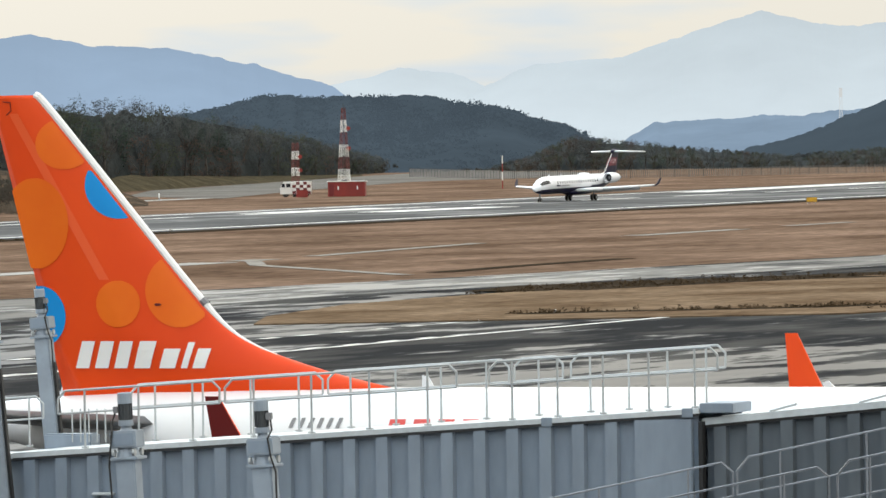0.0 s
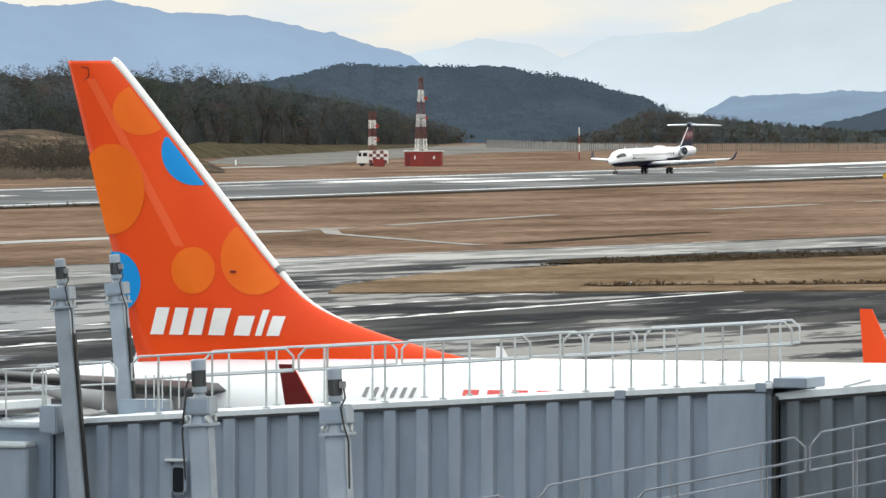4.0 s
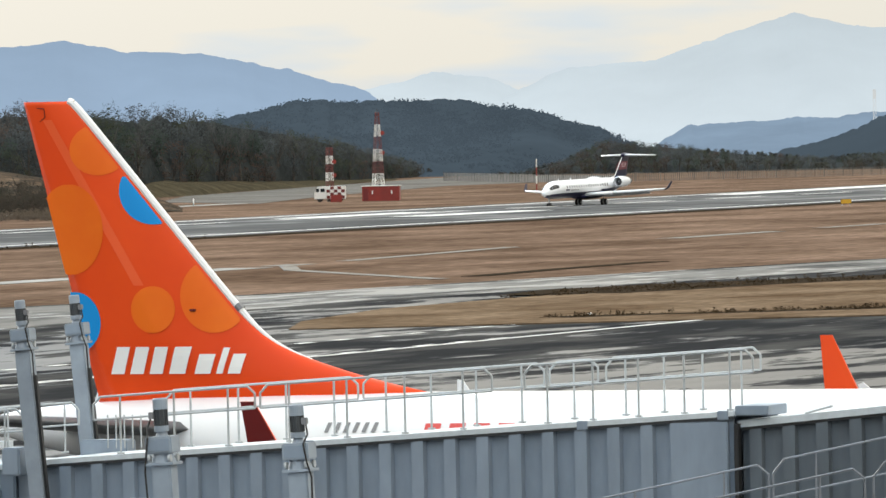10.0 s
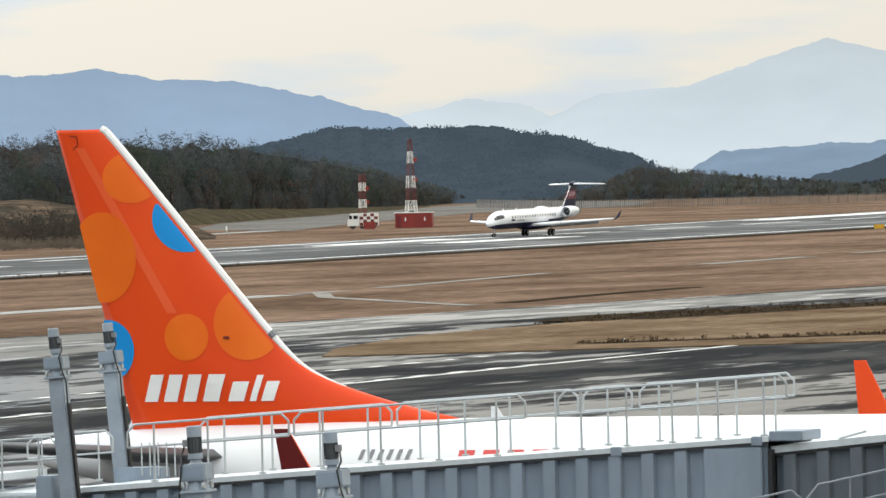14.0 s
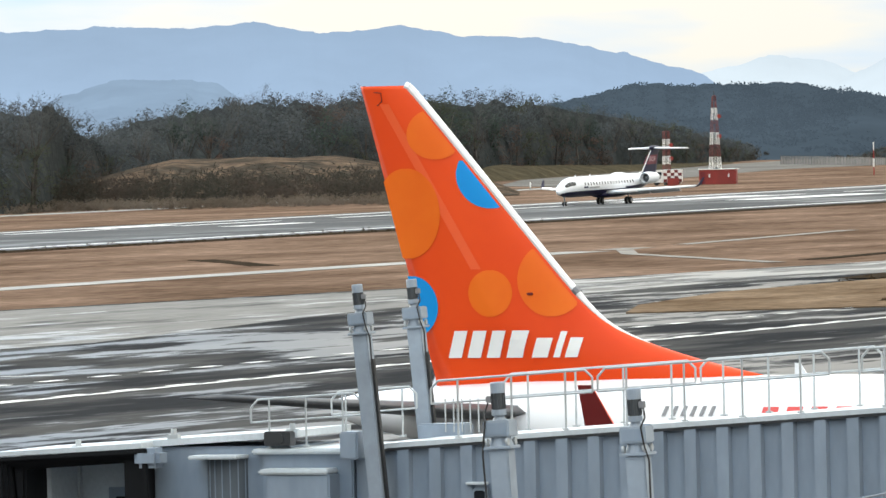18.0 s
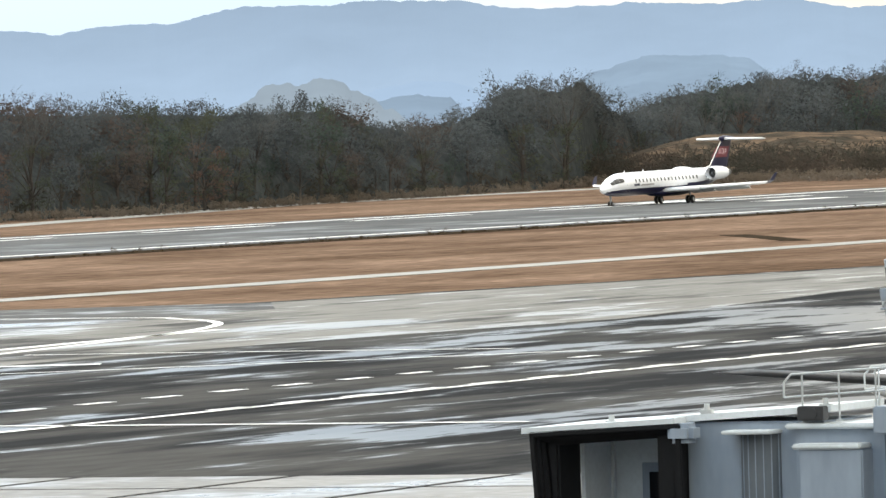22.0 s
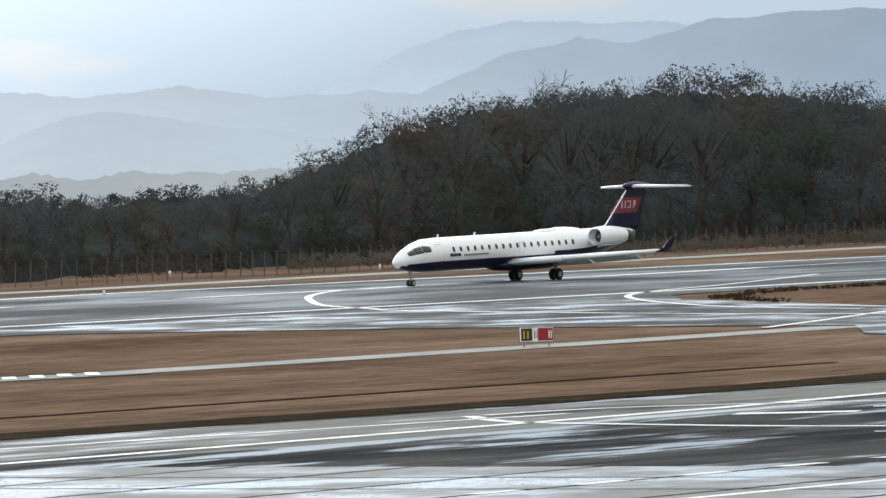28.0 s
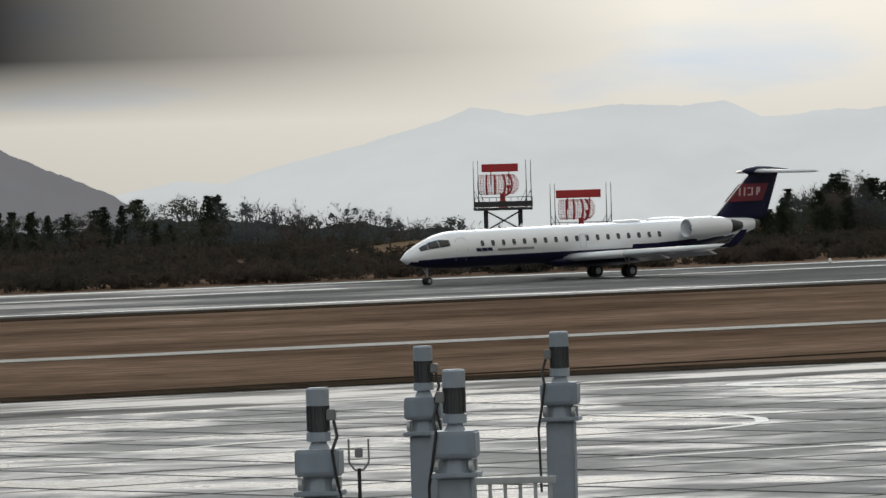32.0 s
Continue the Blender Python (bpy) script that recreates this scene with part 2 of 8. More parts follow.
SHOULDER = material("pale_worn_asphalt", (0.175, 0.170, 0.160), 0.8, wet_shine=0.06, second=(0.062, 0.061, 0.060), scale=0.14, stretch=(0.22, 1, 1), tilt=ALONG, detail=6.0, low=0.52, high=0.62, fine=0.2, fine_scale=0.7, wet=0.32, wet_scale=0.22, shore=(0.40, 0.50))
CONCRETE = material("pale_concrete", (0.20, 0.195, 0.18), 0.7, second=(0.29, 0.28, 0.26), shine=0.1, scale=0.1, fine=0.15, fine_scale=2.0)
DULLPATH = material("worn_path", (0.15, 0.135, 0.115), 0.8, second=(0.22, 0.205, 0.18), shine=0.1, scale=0.15, fine=0.2, fine_scale=1.5)
PAINT = material("road_paint", (0.74, 0.73, 0.70), 0.55, shine=0.2, second=(0.40, 0.39, 0.38), scale=0.5, low=0.45, high=0.75, fine=0.2, fine_scale=2.0)
# dark soil colour that also carries the shade of rough grass edges
SOIL_SHADE = material("dark_verge", (0.024, 0.019, 0.014), 0.95, second=(0.05, 0.038, 0.027), scale=0.4, fine=0.3, fine_scale=2.0)
WHITE = material("white_gloss_paint", (0.80, 0.81, 0.83), 0.22, second=(0.74, 0.75, 0.77), scale=0.3, clear=0.4)
JETWHITE = material("white_fuselage_paint", (0.80, 0.82, 0.86), 0.25, second=(0.74, 0.76, 0.80), scale=0.4, clear=0.3)
NAVY = material("navy_paint", (0.008, 0.009, 0.036), 0.35, second=(0.012, 0.012, 0.046), scale=0.4, shine=0.25)
ORANGE = material("orange_gloss_paint", (0.76, 0.058, 0.004), 0.4, second=(0.82, 0.075, 0.006), scale=0.25, shine=0.25)
AMBER = material("amber_decal", (0.82, 0.135, 0.006), 0.4, second=(0.86, 0.165, 0.008), scale=0.4, shine=0.25)
BLUE = material("sky_blue_decal", (0.008, 0.27, 0.68), 0.4, shine=0.25)
LETTER = material("white_decal", (0.85, 0.84, 0.82), 0.3)
TAILRED = material("tail_red_paint", (0.17, 0.012, 0.028), 0.4, second=(0.13, 0.010, 0.026), scale=0.5)
PALEPINK = material("pale_decal", (0.55, 0.42, 0.44), 0.4)
SEAM = material("panel_seam", (0.52, 0.54, 0.57), 0.4)
DARKRED = material("dark_red_paint", (0.15, 0.012, 0.012), 0.35)
GREYBAR = material("grey_decal", (0.20, 0.20, 0.21), 0.4)
REDBAR = material("red_decal", (0.62, 0.06, 0.05), 0.4)
GLASS = material("dark_glass", (0.012, 0.014, 0.018), 0.08)
CABINGLASS = material("cabin_glass", (0.045, 0.05, 0.06), 0.2)
TYRE = material("rubber", (0.012, 0.012, 0.013), 0.8, fine=0.2)
STEEL = material("grey_metal", (0.32, 0.33, 0.34), 0.4, 0.6, fine=0.1)
DARKMETAL = material("dark_metal", (0.05, 0.052, 0.056), 0.45, 0.5)
BRIDGE = material("bridge_paint", (0.255, 0.305, 0.372), 0.5, second=(0.205, 0.250, 0.308), scale=0.5, stretch=(1, 1, 0.3), fine=0.10, fine_scale=3.0, spread=0.05, low=0.3, high=0.7)
BRIDGE_DARK = material("bridge_paint_dark", (0.125, 0.148, 0.172), 0.6, second=(0.085, 0.102, 0.120), scale=0.7, stretch=(1, 1, 0.25), fine=0.12, fine_scale=3.0)
ROOF = material("roof_sheet", (0.60, 0.64, 0.67), 0.4, second=(0.50, 0.54, 0.57), scale=0.5, fine=0.08)
COLUMN = material("column_paint", (0.29, 0.335, 0.39), 0.5, second=(0.235, 0.27, 0.315), scale=0.8, fine=0.06, fine_scale=5.0)
GALV = material("galvanised_rail", (0.42, 0.44, 0.45), 0.5, 0.2, fine=0.08)
BELLOWS = material("black_bellows", (0.006, 0.0066, 0.008), 0.75, shine=0.2, fine=0.2, fine_scale=5.0)
CABLE = material("black_cable", (0.015, 0.015, 0.016), 0.6)
REDPAINT = material("aviation_red", (0.26, 0.024, 0.016), 0.55, second=(0.20, 0.022, 0.016), scale=0.6, fine=0.1)
MASTRED = material("faded_mast_red", (0.15, 0.022, 0.020), 0.6, second=(0.11, 0.02, 0.018), scale=0.6)
MOTOR = material("dark_motor_paint", (0.06, 0.065, 0.07), 0.5, fine=0.15)
GREYRAIL = material("grey_rail", (0.16, 0.17, 0.19), 0.45, 0.3, fine=0.15)
MATTE = material("matte_asphalt", (0.06, 0.06, 0.062), 0.95, second=(0.09, 0.09, 0.09), scale=0.3)
GRAVEL = material("grey_gravel", (0.17, 0.163, 0.155), 0.95, second=(0.12, 0.112, 0.10), scale=0.03, fine=0.2, fine_scale=0.5)
MASTWHITE = material("mast_white", (0.72, 0.71, 0.68), 0.5)
RADAR = material("radar_red", (0.42, 0.03, 0.035), 0.5, fine=0.1)
YELLOW = material("sign_yellow", (0.60, 0.34, 0.015), 0.45, second=(0.48, 0.28, 0.02), scale=1.5)
BLACK = material("sign_black", (0.015, 0.015, 0.015), 0.5)
SIGNRED = material("sign_red", (0.30, 0.010, 0.028), 0.45)
# dark fill of the backing slope added behind the front trees
BACKING_DARK = material("backing_woods", (0.044, 0.049, 0.050), 0.95, second=(0.027, 0.031, 0.032), scale=0.16, fine=0.35, fine_scale=0.9, bump=0.5, bump_scale=1.0)
PICKET = material("weathered_pickets", (0.17, 0.16, 0.15), 0.8, second=(0.11, 0.105, 0.10), scale=0.4, spread=0.3)
FENCE = material("fence_posts", (0.085, 0.09, 0.085), 0.6, 0.3)
BARK = material("bark", (0.052, 0.046, 0.042), 0.95, second=(0.082, 0.074, 0.067), scale=0.6, fine=0.2, spread=0.3)
def foliage(name, colour, second, spread=0.15, scale=0.1):
    """Leaves or twigs, which let half of the light through."""
    m = material(name, colour, 0.95, second=second, scale=scale, detail=2.0, low=0.42, high=0.58, spread=spread)
    n, l = m.node_tree.nodes, m.node_tree.links
    thin, mix = n.new("ShaderNodeBsdfTranslucent"), n.new("ShaderNodeMixShader")
    mix.inputs["Fac"].default_value = 0.5
    b = n["Principled BSDF"]
    l.new(b.inputs["Base Color"].links[0].from_socket, thin.inputs["Color"])
    l.new(b.outputs["BSDF"], mix.inputs[1])
    l.new(thin.outputs["BSDF"], mix.inputs[2])
    l.new(mix.outputs["Shader"], n["Material Output"].inputs["Surface"])
    return m


TWIG = foliage("twigs", (0.092, 0.094, 0.092), (0.074, 0.075, 0.073))
MASS = foliage("bare_crowns", (0.088, 0.097, 0.101), (0.060, 0.067, 0.070), scale=0.07)
MASSBROWN = foliage("withered_crowns", (0.092, 0.076, 0.068), (0.062, 0.053, 0.048), scale=0.07)
MASSGREEN = foliage("ivy_crowns", (0.058, 0.076, 0.063), (0.042, 0.056, 0.048), scale=0.07)
RUSSET = foliage("russet_leaves", (0.115, 0.072, 0.058), (0.088, 0.060, 0.050))
PINE = foliage("pine_needles", (0.036, 0.045, 0.031), (0.028, 0.035, 0.024))
OLIVE = foliage("evergreen_leaves", (0.066, 0.072, 0.050), (0.052, 0.058, 0.041))
UNDER = foliage("undergrowth", (0.062, 0.050, 0.041), (0.042, 0.041, 0.033), scale=0.06)
REED = foliage("dry_reeds", (0.15, 0.125, 0.10), (0.11, 0.09, 0.07), scale=0.05)


# ---- building helpers ----
U = Vector((math.sin(HEADING), math.cos(HEADING), 0))
V = Vector((-math.cos(HEADING), math.sin(HEADING), 0))


def at(u, v, z=0.0):
    """A place by metres along the runway and across towards it."""
    return U * u + V * v + Vector((0, 0, z))


def by_yaw(yaw, dist, z=0.0):
    """A place by the direction left of straight ahead and the distance."""
    a = radians(yaw)
    return Vector((-math.sin(a) * dist, math.cos(a) * dist, z))


def runway_pose(u, v, z=0.0, turn=0.0):
    p = at(u, v, z)
    return pose(p.x, p.y, p.z, 0, 0, 90 - 18.49 + turn)


def thing(name, m, label, category, group="", kind=""):
    ob = new(name)
    ob.empty_display_size = 0.1
    ob.matrix_basis = m
    return tagged(ob, label, category, group, kind)


def link_mesh(name, bm, mats, parent=None, label="", smooth=False):
    me = bpy.data.meshes.new(name)
    bm.to_mesh(me)
    bm.free()
    for m in (mats if isinstance(mats, (list, tuple)) else [mats]):
        me.materials.append(m)
    if smooth:
        me.shade_smooth()
    ob = new(name, me)
    if parent:
        ob.parent = parent
    if label:
        ob["label"] = label
    return ob


def part(name, bm, mat, parent, label="", smooth=False):
    return link_mesh(name, bm, mat, parent, label, smooth)


def raw(name, verts, faces, mats, parent=None, label="", smooth=False, slots=None):
    me = bpy.data.meshes.new(name)
    me.from_pydata(verts, [], faces)
    for m in (mats if isinstance(mats, (list, tuple)) else [mats]):
        me.materials.append(m)
    if slots is not None:
        me.polygons.foreach_set("material_index", slots)
    if smooth:
        me.shade_smooth()
    me.update()
    ob = new(name, me)
    if parent:
        ob.parent = parent
    if label:
        ob["label"] = label
    return ob


def box(bm, c, s, bevel=0.0, m=None):
    g = bmesh.ops.create_cube(bm, size=1.0)
    vs = g["verts"]
    bmesh.ops.scale(bm, vec=s, verts=vs)
    if bevel:
        es = list({e for q in vs for e in q.link_edges})
        r = bmesh.ops.bevel(bm, geom=es, offset=bevel, segments=2, affect="EDGES")
        vs = list({q for fc in r["faces"] for q in fc.verts} | {q for q in vs if q.is_valid})
    if m is not None:
        bmesh.ops.transform(bm, matrix=m, verts=vs)
    bmesh.ops.translate(bm, vec=c, verts=vs)
    return vs


def rod(bm, a, z, r0, r1=None, n=8):
    a, z = Vector(a), Vector(z)
    d = z - a
    r1 = r0 if r1 is None else r1
    q = d.to_track_quat("Z", "Y").to_matrix().to_4x4()
    g = bmesh.ops.create_cone(bm, cap_ends=True, segments=n, radius1=r0, radius2=r1, depth=d.length)
    bmesh.ops.transform(bm, matrix=Matrix.Translation((a + z) / 2) @ q, verts=g["verts"])
    return g["verts"]


def tube(bm, pts, r, n=6):
    for a, z in zip(pts, pts[1:]):
        rod(bm, a, z, r, r, n)


def loft(bm, rings, cap=True):
    rows = [[bm.verts.new(p) for p in ring] for ring in rings]
    k = len(rows[0])
    for a, z in zip(rows, rows[1:]):
        for i in range(k):
            bm.faces.new((a[i], a[(i + 1) % k], z[(i + 1) % k], z[i]))
    if cap:
        bm.faces.new(list(reversed(rows[0])))
        bm.faces.new(rows[-1])
    return rows


def prism(bm, outline, axis, lo, hi):
    """A flat plate: an outline in two axes, thick along the third."""
    def p(a, b, c):
        return {"x": (c, a, b), "y": (a, c, b), "z": (a, b, c)}[axis]
    bot, top = [bm.verts.new(p(a, b, lo)) for a, b in outline], [bm.verts.new(p(a, b, hi)) for a, b in outline]
    k = len(outline)
    bm.faces.new(list(reversed(bot)))
    bm.faces.new(top)
    for i in range(k):
        bm.faces.new((bot[i], bot[(i + 1) % k], top[(i + 1) % k], top[i]))
    bmesh.ops.recalc_face_normals(bm, faces=bm.faces)


def table(pairs, x):
    return float(np.interp(x, [p[0] for p in pairs], [p[1] for p in pairs]))


# ---- ground ----
def sheet(name, outline, z, mat, label, category, thick=0.0):
    """A flat piece of ground by its outline along and across the runway."""
    bm = bmesh.new()
    vs = [bm.verts.new(at(u, v, z)) for u, v in outline]
    bm.faces.new(vs)
    bmesh.ops.recalc_face_normals(bm, faces=bm.faces)
    if bm.faces[:][0].normal.z < 0:
        bmesh.ops.reverse_faces(bm, faces=bm.faces)
    if thick:
        g = bmesh.ops.extrude_face_region(bm, geom=bm.faces[:])
        bmesh.ops.translate(bm, vec=(0, 0, -thick), verts=[q for q in g["geom"] if isinstance(q, bmesh.types.BMVert)])
        bmesh.ops.recalc_face_normals(bm, faces=bm.faces)
    ob = link_mesh(name, bm, mat)
    return tagged(ob, label, category, kind="structure")


def fall(x, y):
    """How far the ground lies below the plateau at a place."""
    u, v = x * U.x + y * U.y, x * V.x + y * V.y
    rim = table([(-200, 620), (330, 620), (400, 520), (440, 455), (490, 440), (545, 436), (570, 452), (600, 475), (660, 500), (720, 560), (800, 620), (900, 620), (1300, 680), (1800, 780)], u)
    return min(95.0, max(0.0, v - rim) * 0.16)


def ground_sheet():
    """The airfield's plateau, which falls away beyond the woods."""
    bm = bmesh.new()
    rows = []
    n = 360
    for r in (0.5, 60, 150, 300, 420, 480, 520, 560, 600, 620, 640, 660, 680, 700, 720, 740, 760, 800, 850, 900, 1000, 1100, 1250, 1400, 1600, 1800, 2000, 2300, 2700, 3400, 4900):
        row = []
        for i in range(n):
            a = i * math.tau / n
            x, y = r * math.cos(a), r * math.sin(a)
            row.append(bm.verts.new((x, y, -0.02 - fall(x, y))))
        rows.append(row)
    for a, z in zip(rows, rows[1:]):
        for i in range(n):
            bm.faces.new((a[i], z[i], z[(i + 1) % n], a[(i + 1) % n]))
    bm.faces.new(rows[0])
    bmesh.ops.recalc_face_normals(bm, faces=bm.faces)
    tagged(link_mesh("ground", bm, GRASS), "dry brown winter grass of an airfield", "ground", kind="structure")


NEAR = [(-400, 382), (100, 370), (285, 357), (340, 352.5), (380, 349), (420, 344), (560, 337), (900, 337), (1230, 341), (1700, 348)]
FAR = [(-400, 446), (100, 432), (320, 418), (400, 414), (470, 413), (540, 416), (650, 404), (760, 398), (900, 399), (1080, 405), (1550, 424), (1700, 430)]


def strip(name, line, w, z, mat, label, category, thick=0.03):
    """A band of even width along a line on the ground."""
    left, right = [], []
    for i, (u, v) in enumerate(line):
        a, b = line[max(0, i - 1)], line[min(len(line) - 1, i + 1)]
        d = Vector((b[0] - a[0], b[1] - a[1]))
        d.normalize()
        left.append((u - d.y * w / 2, v + d.x * w / 2))
        right.append((u + d.y * w / 2, v - d.x * w / 2))
    verts = [at(u, v, z) for u, v in left + right] + [at(u, v, z - thick) for u, v in left + right]
    n = len(line)
    faces = [(i, n + i, n + i + 1, i + 1) for i in range(n - 1)]
    faces += [(i, i + 1, 2 * n + i + 1, 2 * n + i) for i in range(n - 1)]
    faces += [(n + i + 1, n + i, 3 * n + i, 3 * n + i + 1) for i in range(n - 1)]
    return tagged(raw(name, verts, faces, mat), label, category, kind="structure")


def arc(cu, cv, r, a0, a1, n=14, squash=1.0):
    return [(cu + r * math.cos(radians(a0 + (a1 - a0) * i / n)), cv + r * squash * math.sin(radians(a0 + (a1 - a0) * i / n))) for i in range(n + 1)]


def pavements():
    sheet("runway", NEAR + FAR[::-1], 0.05, RUNWAY, "damp grey grooved asphalt runway with white markings", "runway", 0.05)
    # turn-off between runway and apron
    sheet("taxiway_turnoff", [(383, 212), (398, 238), (408, 256), (426, 268), (431, 300), (428, 330), (400, 346), (560, 338), (520, 337), (508, 335), (494, 325),
                              (470, 293), (463, 280), (466, 255), (478, 233), (470, 205)], 0.045, TAXIWAY, "worn grey asphalt turn-off from the runway", "taxiway", 0.045)
    edge = [(-400, 260), (60, 234), (172, 225), (190, 222.5), (206, 219), (230, 217), (270, 213.5), (330, 208), (383, 213), (400, 221), (462, 224), (478, 233), (553, 219), (590, 212), (709, 197), (1000, 168), (1500, 120)]
    sheet("apron", [(-400, -60), *edge, (1500, -60)], 0.04, APRON, "dark asphalt apron with wet glossy streaks", "apron", 0.04)
    # grass between two taxiways
    sheet("grass_island", [(478, 172), (497, 178), (530, 184), (570, 184), (617, 172), (720, 150), (900, 118), (860, 96), (620, 118), (496, 140)], 0.12, ISLAND,
          "pale dry grass island beside the taxiway", "grass", 0.09)
    # bare verges along the edges of the paving; by runway and apron, grass-edge shade is painted in
    strip("verge_runway", [(u, v - 2.5) for u, v in NEAR if 100 <= u <= 420] + [(436, 341)], 6.0, 0.02, SOIL_SHADE, "bare soil verge along the runway, darkened for edge shade", "verge")
    strip("verge_runway_far", [(u, v - 2.5) for u, v in NEAR if u >= 560], 5.5, 0.02, SOIL_SHADE, "bare soil verge along the runway, darkened for edge shade", "verge")
    strip("verge_apron", [(-100, 249), (60, 237), (172, 228), (190, 225.5), (206, 222), (230, 220), (270, 216.5), (330, 211), (378, 214.5)], 5.2, 0.06, SOIL_SHADE, "bare soil verge along the apron, darkened for edge shade", "verge")
    strip("verge_island", [(566, 185), (583, 187), (596, 184), (617, 174), (720, 152)], 6.0, 0.14, SOIL_SHADE, "dark soil edge of a grass island", "verge")
    strip("verge_ditch", [(569, 184), (580, 181.5), (592, 180), (603, 177), (612, 172)], 9.0, 0.135, SOIL_SHADE, "dark wet soil of a ditch in the grass island", "verge")
    strip("verge_island_near", [(499, 162), (504, 158), (507.5, 152.5), (512, 147), (522, 142)], 3.2, 0.135, SOIL_SHADE, "dark weedy edge of a grass island", "verge")
    sheet("apron_shoulder", [(-60, 239), (60, 232.5), (172, 223.5), (190, 221), (206, 217.5), (230, 215.5), (270, 212), (330, 206.5), (382, 211), (400, 219), (462, 223), (478, 231), (553, 217), (590, 210), (709, 195), (900, 176),
                             (720, 168), (640, 186), (560, 195), (490, 195), (430, 186), (390, 190), (330, 192), (260, 194), (160, 205), (60, 212), (-60, 218)], 0.05, SHOULDER, "pale worn edge of the apron", "apron", 0.05)
    # pale service road through the grass and the perimeter road
    strip("service_road", [(-100, 303), (100, 289), (205, 279.5), (240, 277), (277, 274), (305, 271.5), (335, 270.5), (352, 268.5), (400, 267), (424, 267)], 4.6, 0.03, CONCRETE, "pale concrete service road through dry grass", "road")
    strip("service_road_far", [(462, 263), (530, 258), (620, 257), (700, 255.5)], 4.6, 0.03, CONCRETE, "pale concrete service road through dry grass", "road")
    for a, b, w in (((706, 255.6), (716, 256.2), 3.0), ((730, 257), (800, 264), 1.8), ((842, 261), (885, 262), 2.6), ((908, 263.5), (936, 264), 2.0), ((960, 264), (1010, 264), 1.4)):
        strip("service_road_piece", [a, b], w, 0.03, DULLPATH, "worn stretch of the overgrown service road", "road")
    strip("drain_path", [(636, 216), (685, 246), (706, 254)], 1.5, 0.034, DULLPATH, "pale path branching off the service road", "path")
    strip("ditch", [(646, 216.5), (675, 218.5), (704, 219)], 2.2, 0.02, SOIL_SHADE, "dark drainage ditch in the grass", "ditch")
    strip("ditch_far", [(656, 268), (672, 277), (690, 288)], 2.4, 0.02, SOIL_SHADE, "dark drainage ditch in the grass", "ditch")
    strip("drain_near", [(100, 231), (195, 233.5), (228, 236), (258, 237.5), (300, 231), (360, 228)], 0.9, 0.02, SOIL_SHADE, "narrow dark drain line in the grass", "drain")
    strip("perimeter_road", [(440, 446), (480, 440), (560, 428), (700, 432), (830, 438), (980, 470), (1120, 472), (1330, 487)], 6.0, 0.03, CONCRETE,
          "pale perimeter road before the woods", "road")


sheet("gravel_pad", [(1320, 480), (1450, 514), (1610, 550), (1656, 560), (1760, 560), (1900, 600), (2000, 665), (1870, 642), (1680, 600), (1500, 560), (1380, 520)], 0.04, GRAVEL,
      "wide grey gravel track behind the masts", "road", 0.05)


CENTRE = [(0, 402), (330, 396.5), (430, 393), (540, 387), (600, 386.5), (1800, 386.5)]


def marking(name, line, w=0.3, z=0.075, label="white painted line on the asphalt"):
    return strip(name, line, w, z, PAINT, label, "marking", 0.01)


def smooth(pts, n=6):
    """A curve through the given points."""
    out = []
    for i in range(len(pts) - 1):
        p = [Vector(pts[max(0, min(len(pts) - 1, k))]) for k in (i - 1, i, i + 1, i + 2)]
        for j in range(n):
            t = j / n
            q = 0.5 * (2 * p[1] + (p[2] - p[0]) * t + (2 * p[0] - 5 * p[1] + 4 * p[2] - p[3]) * t * t + (3 * p[1] - p[0] - 3 * p[2] + p[3]) * t ** 3)
            out.append((q.x, q.y))
    return out + [tuple(pts[-1])]


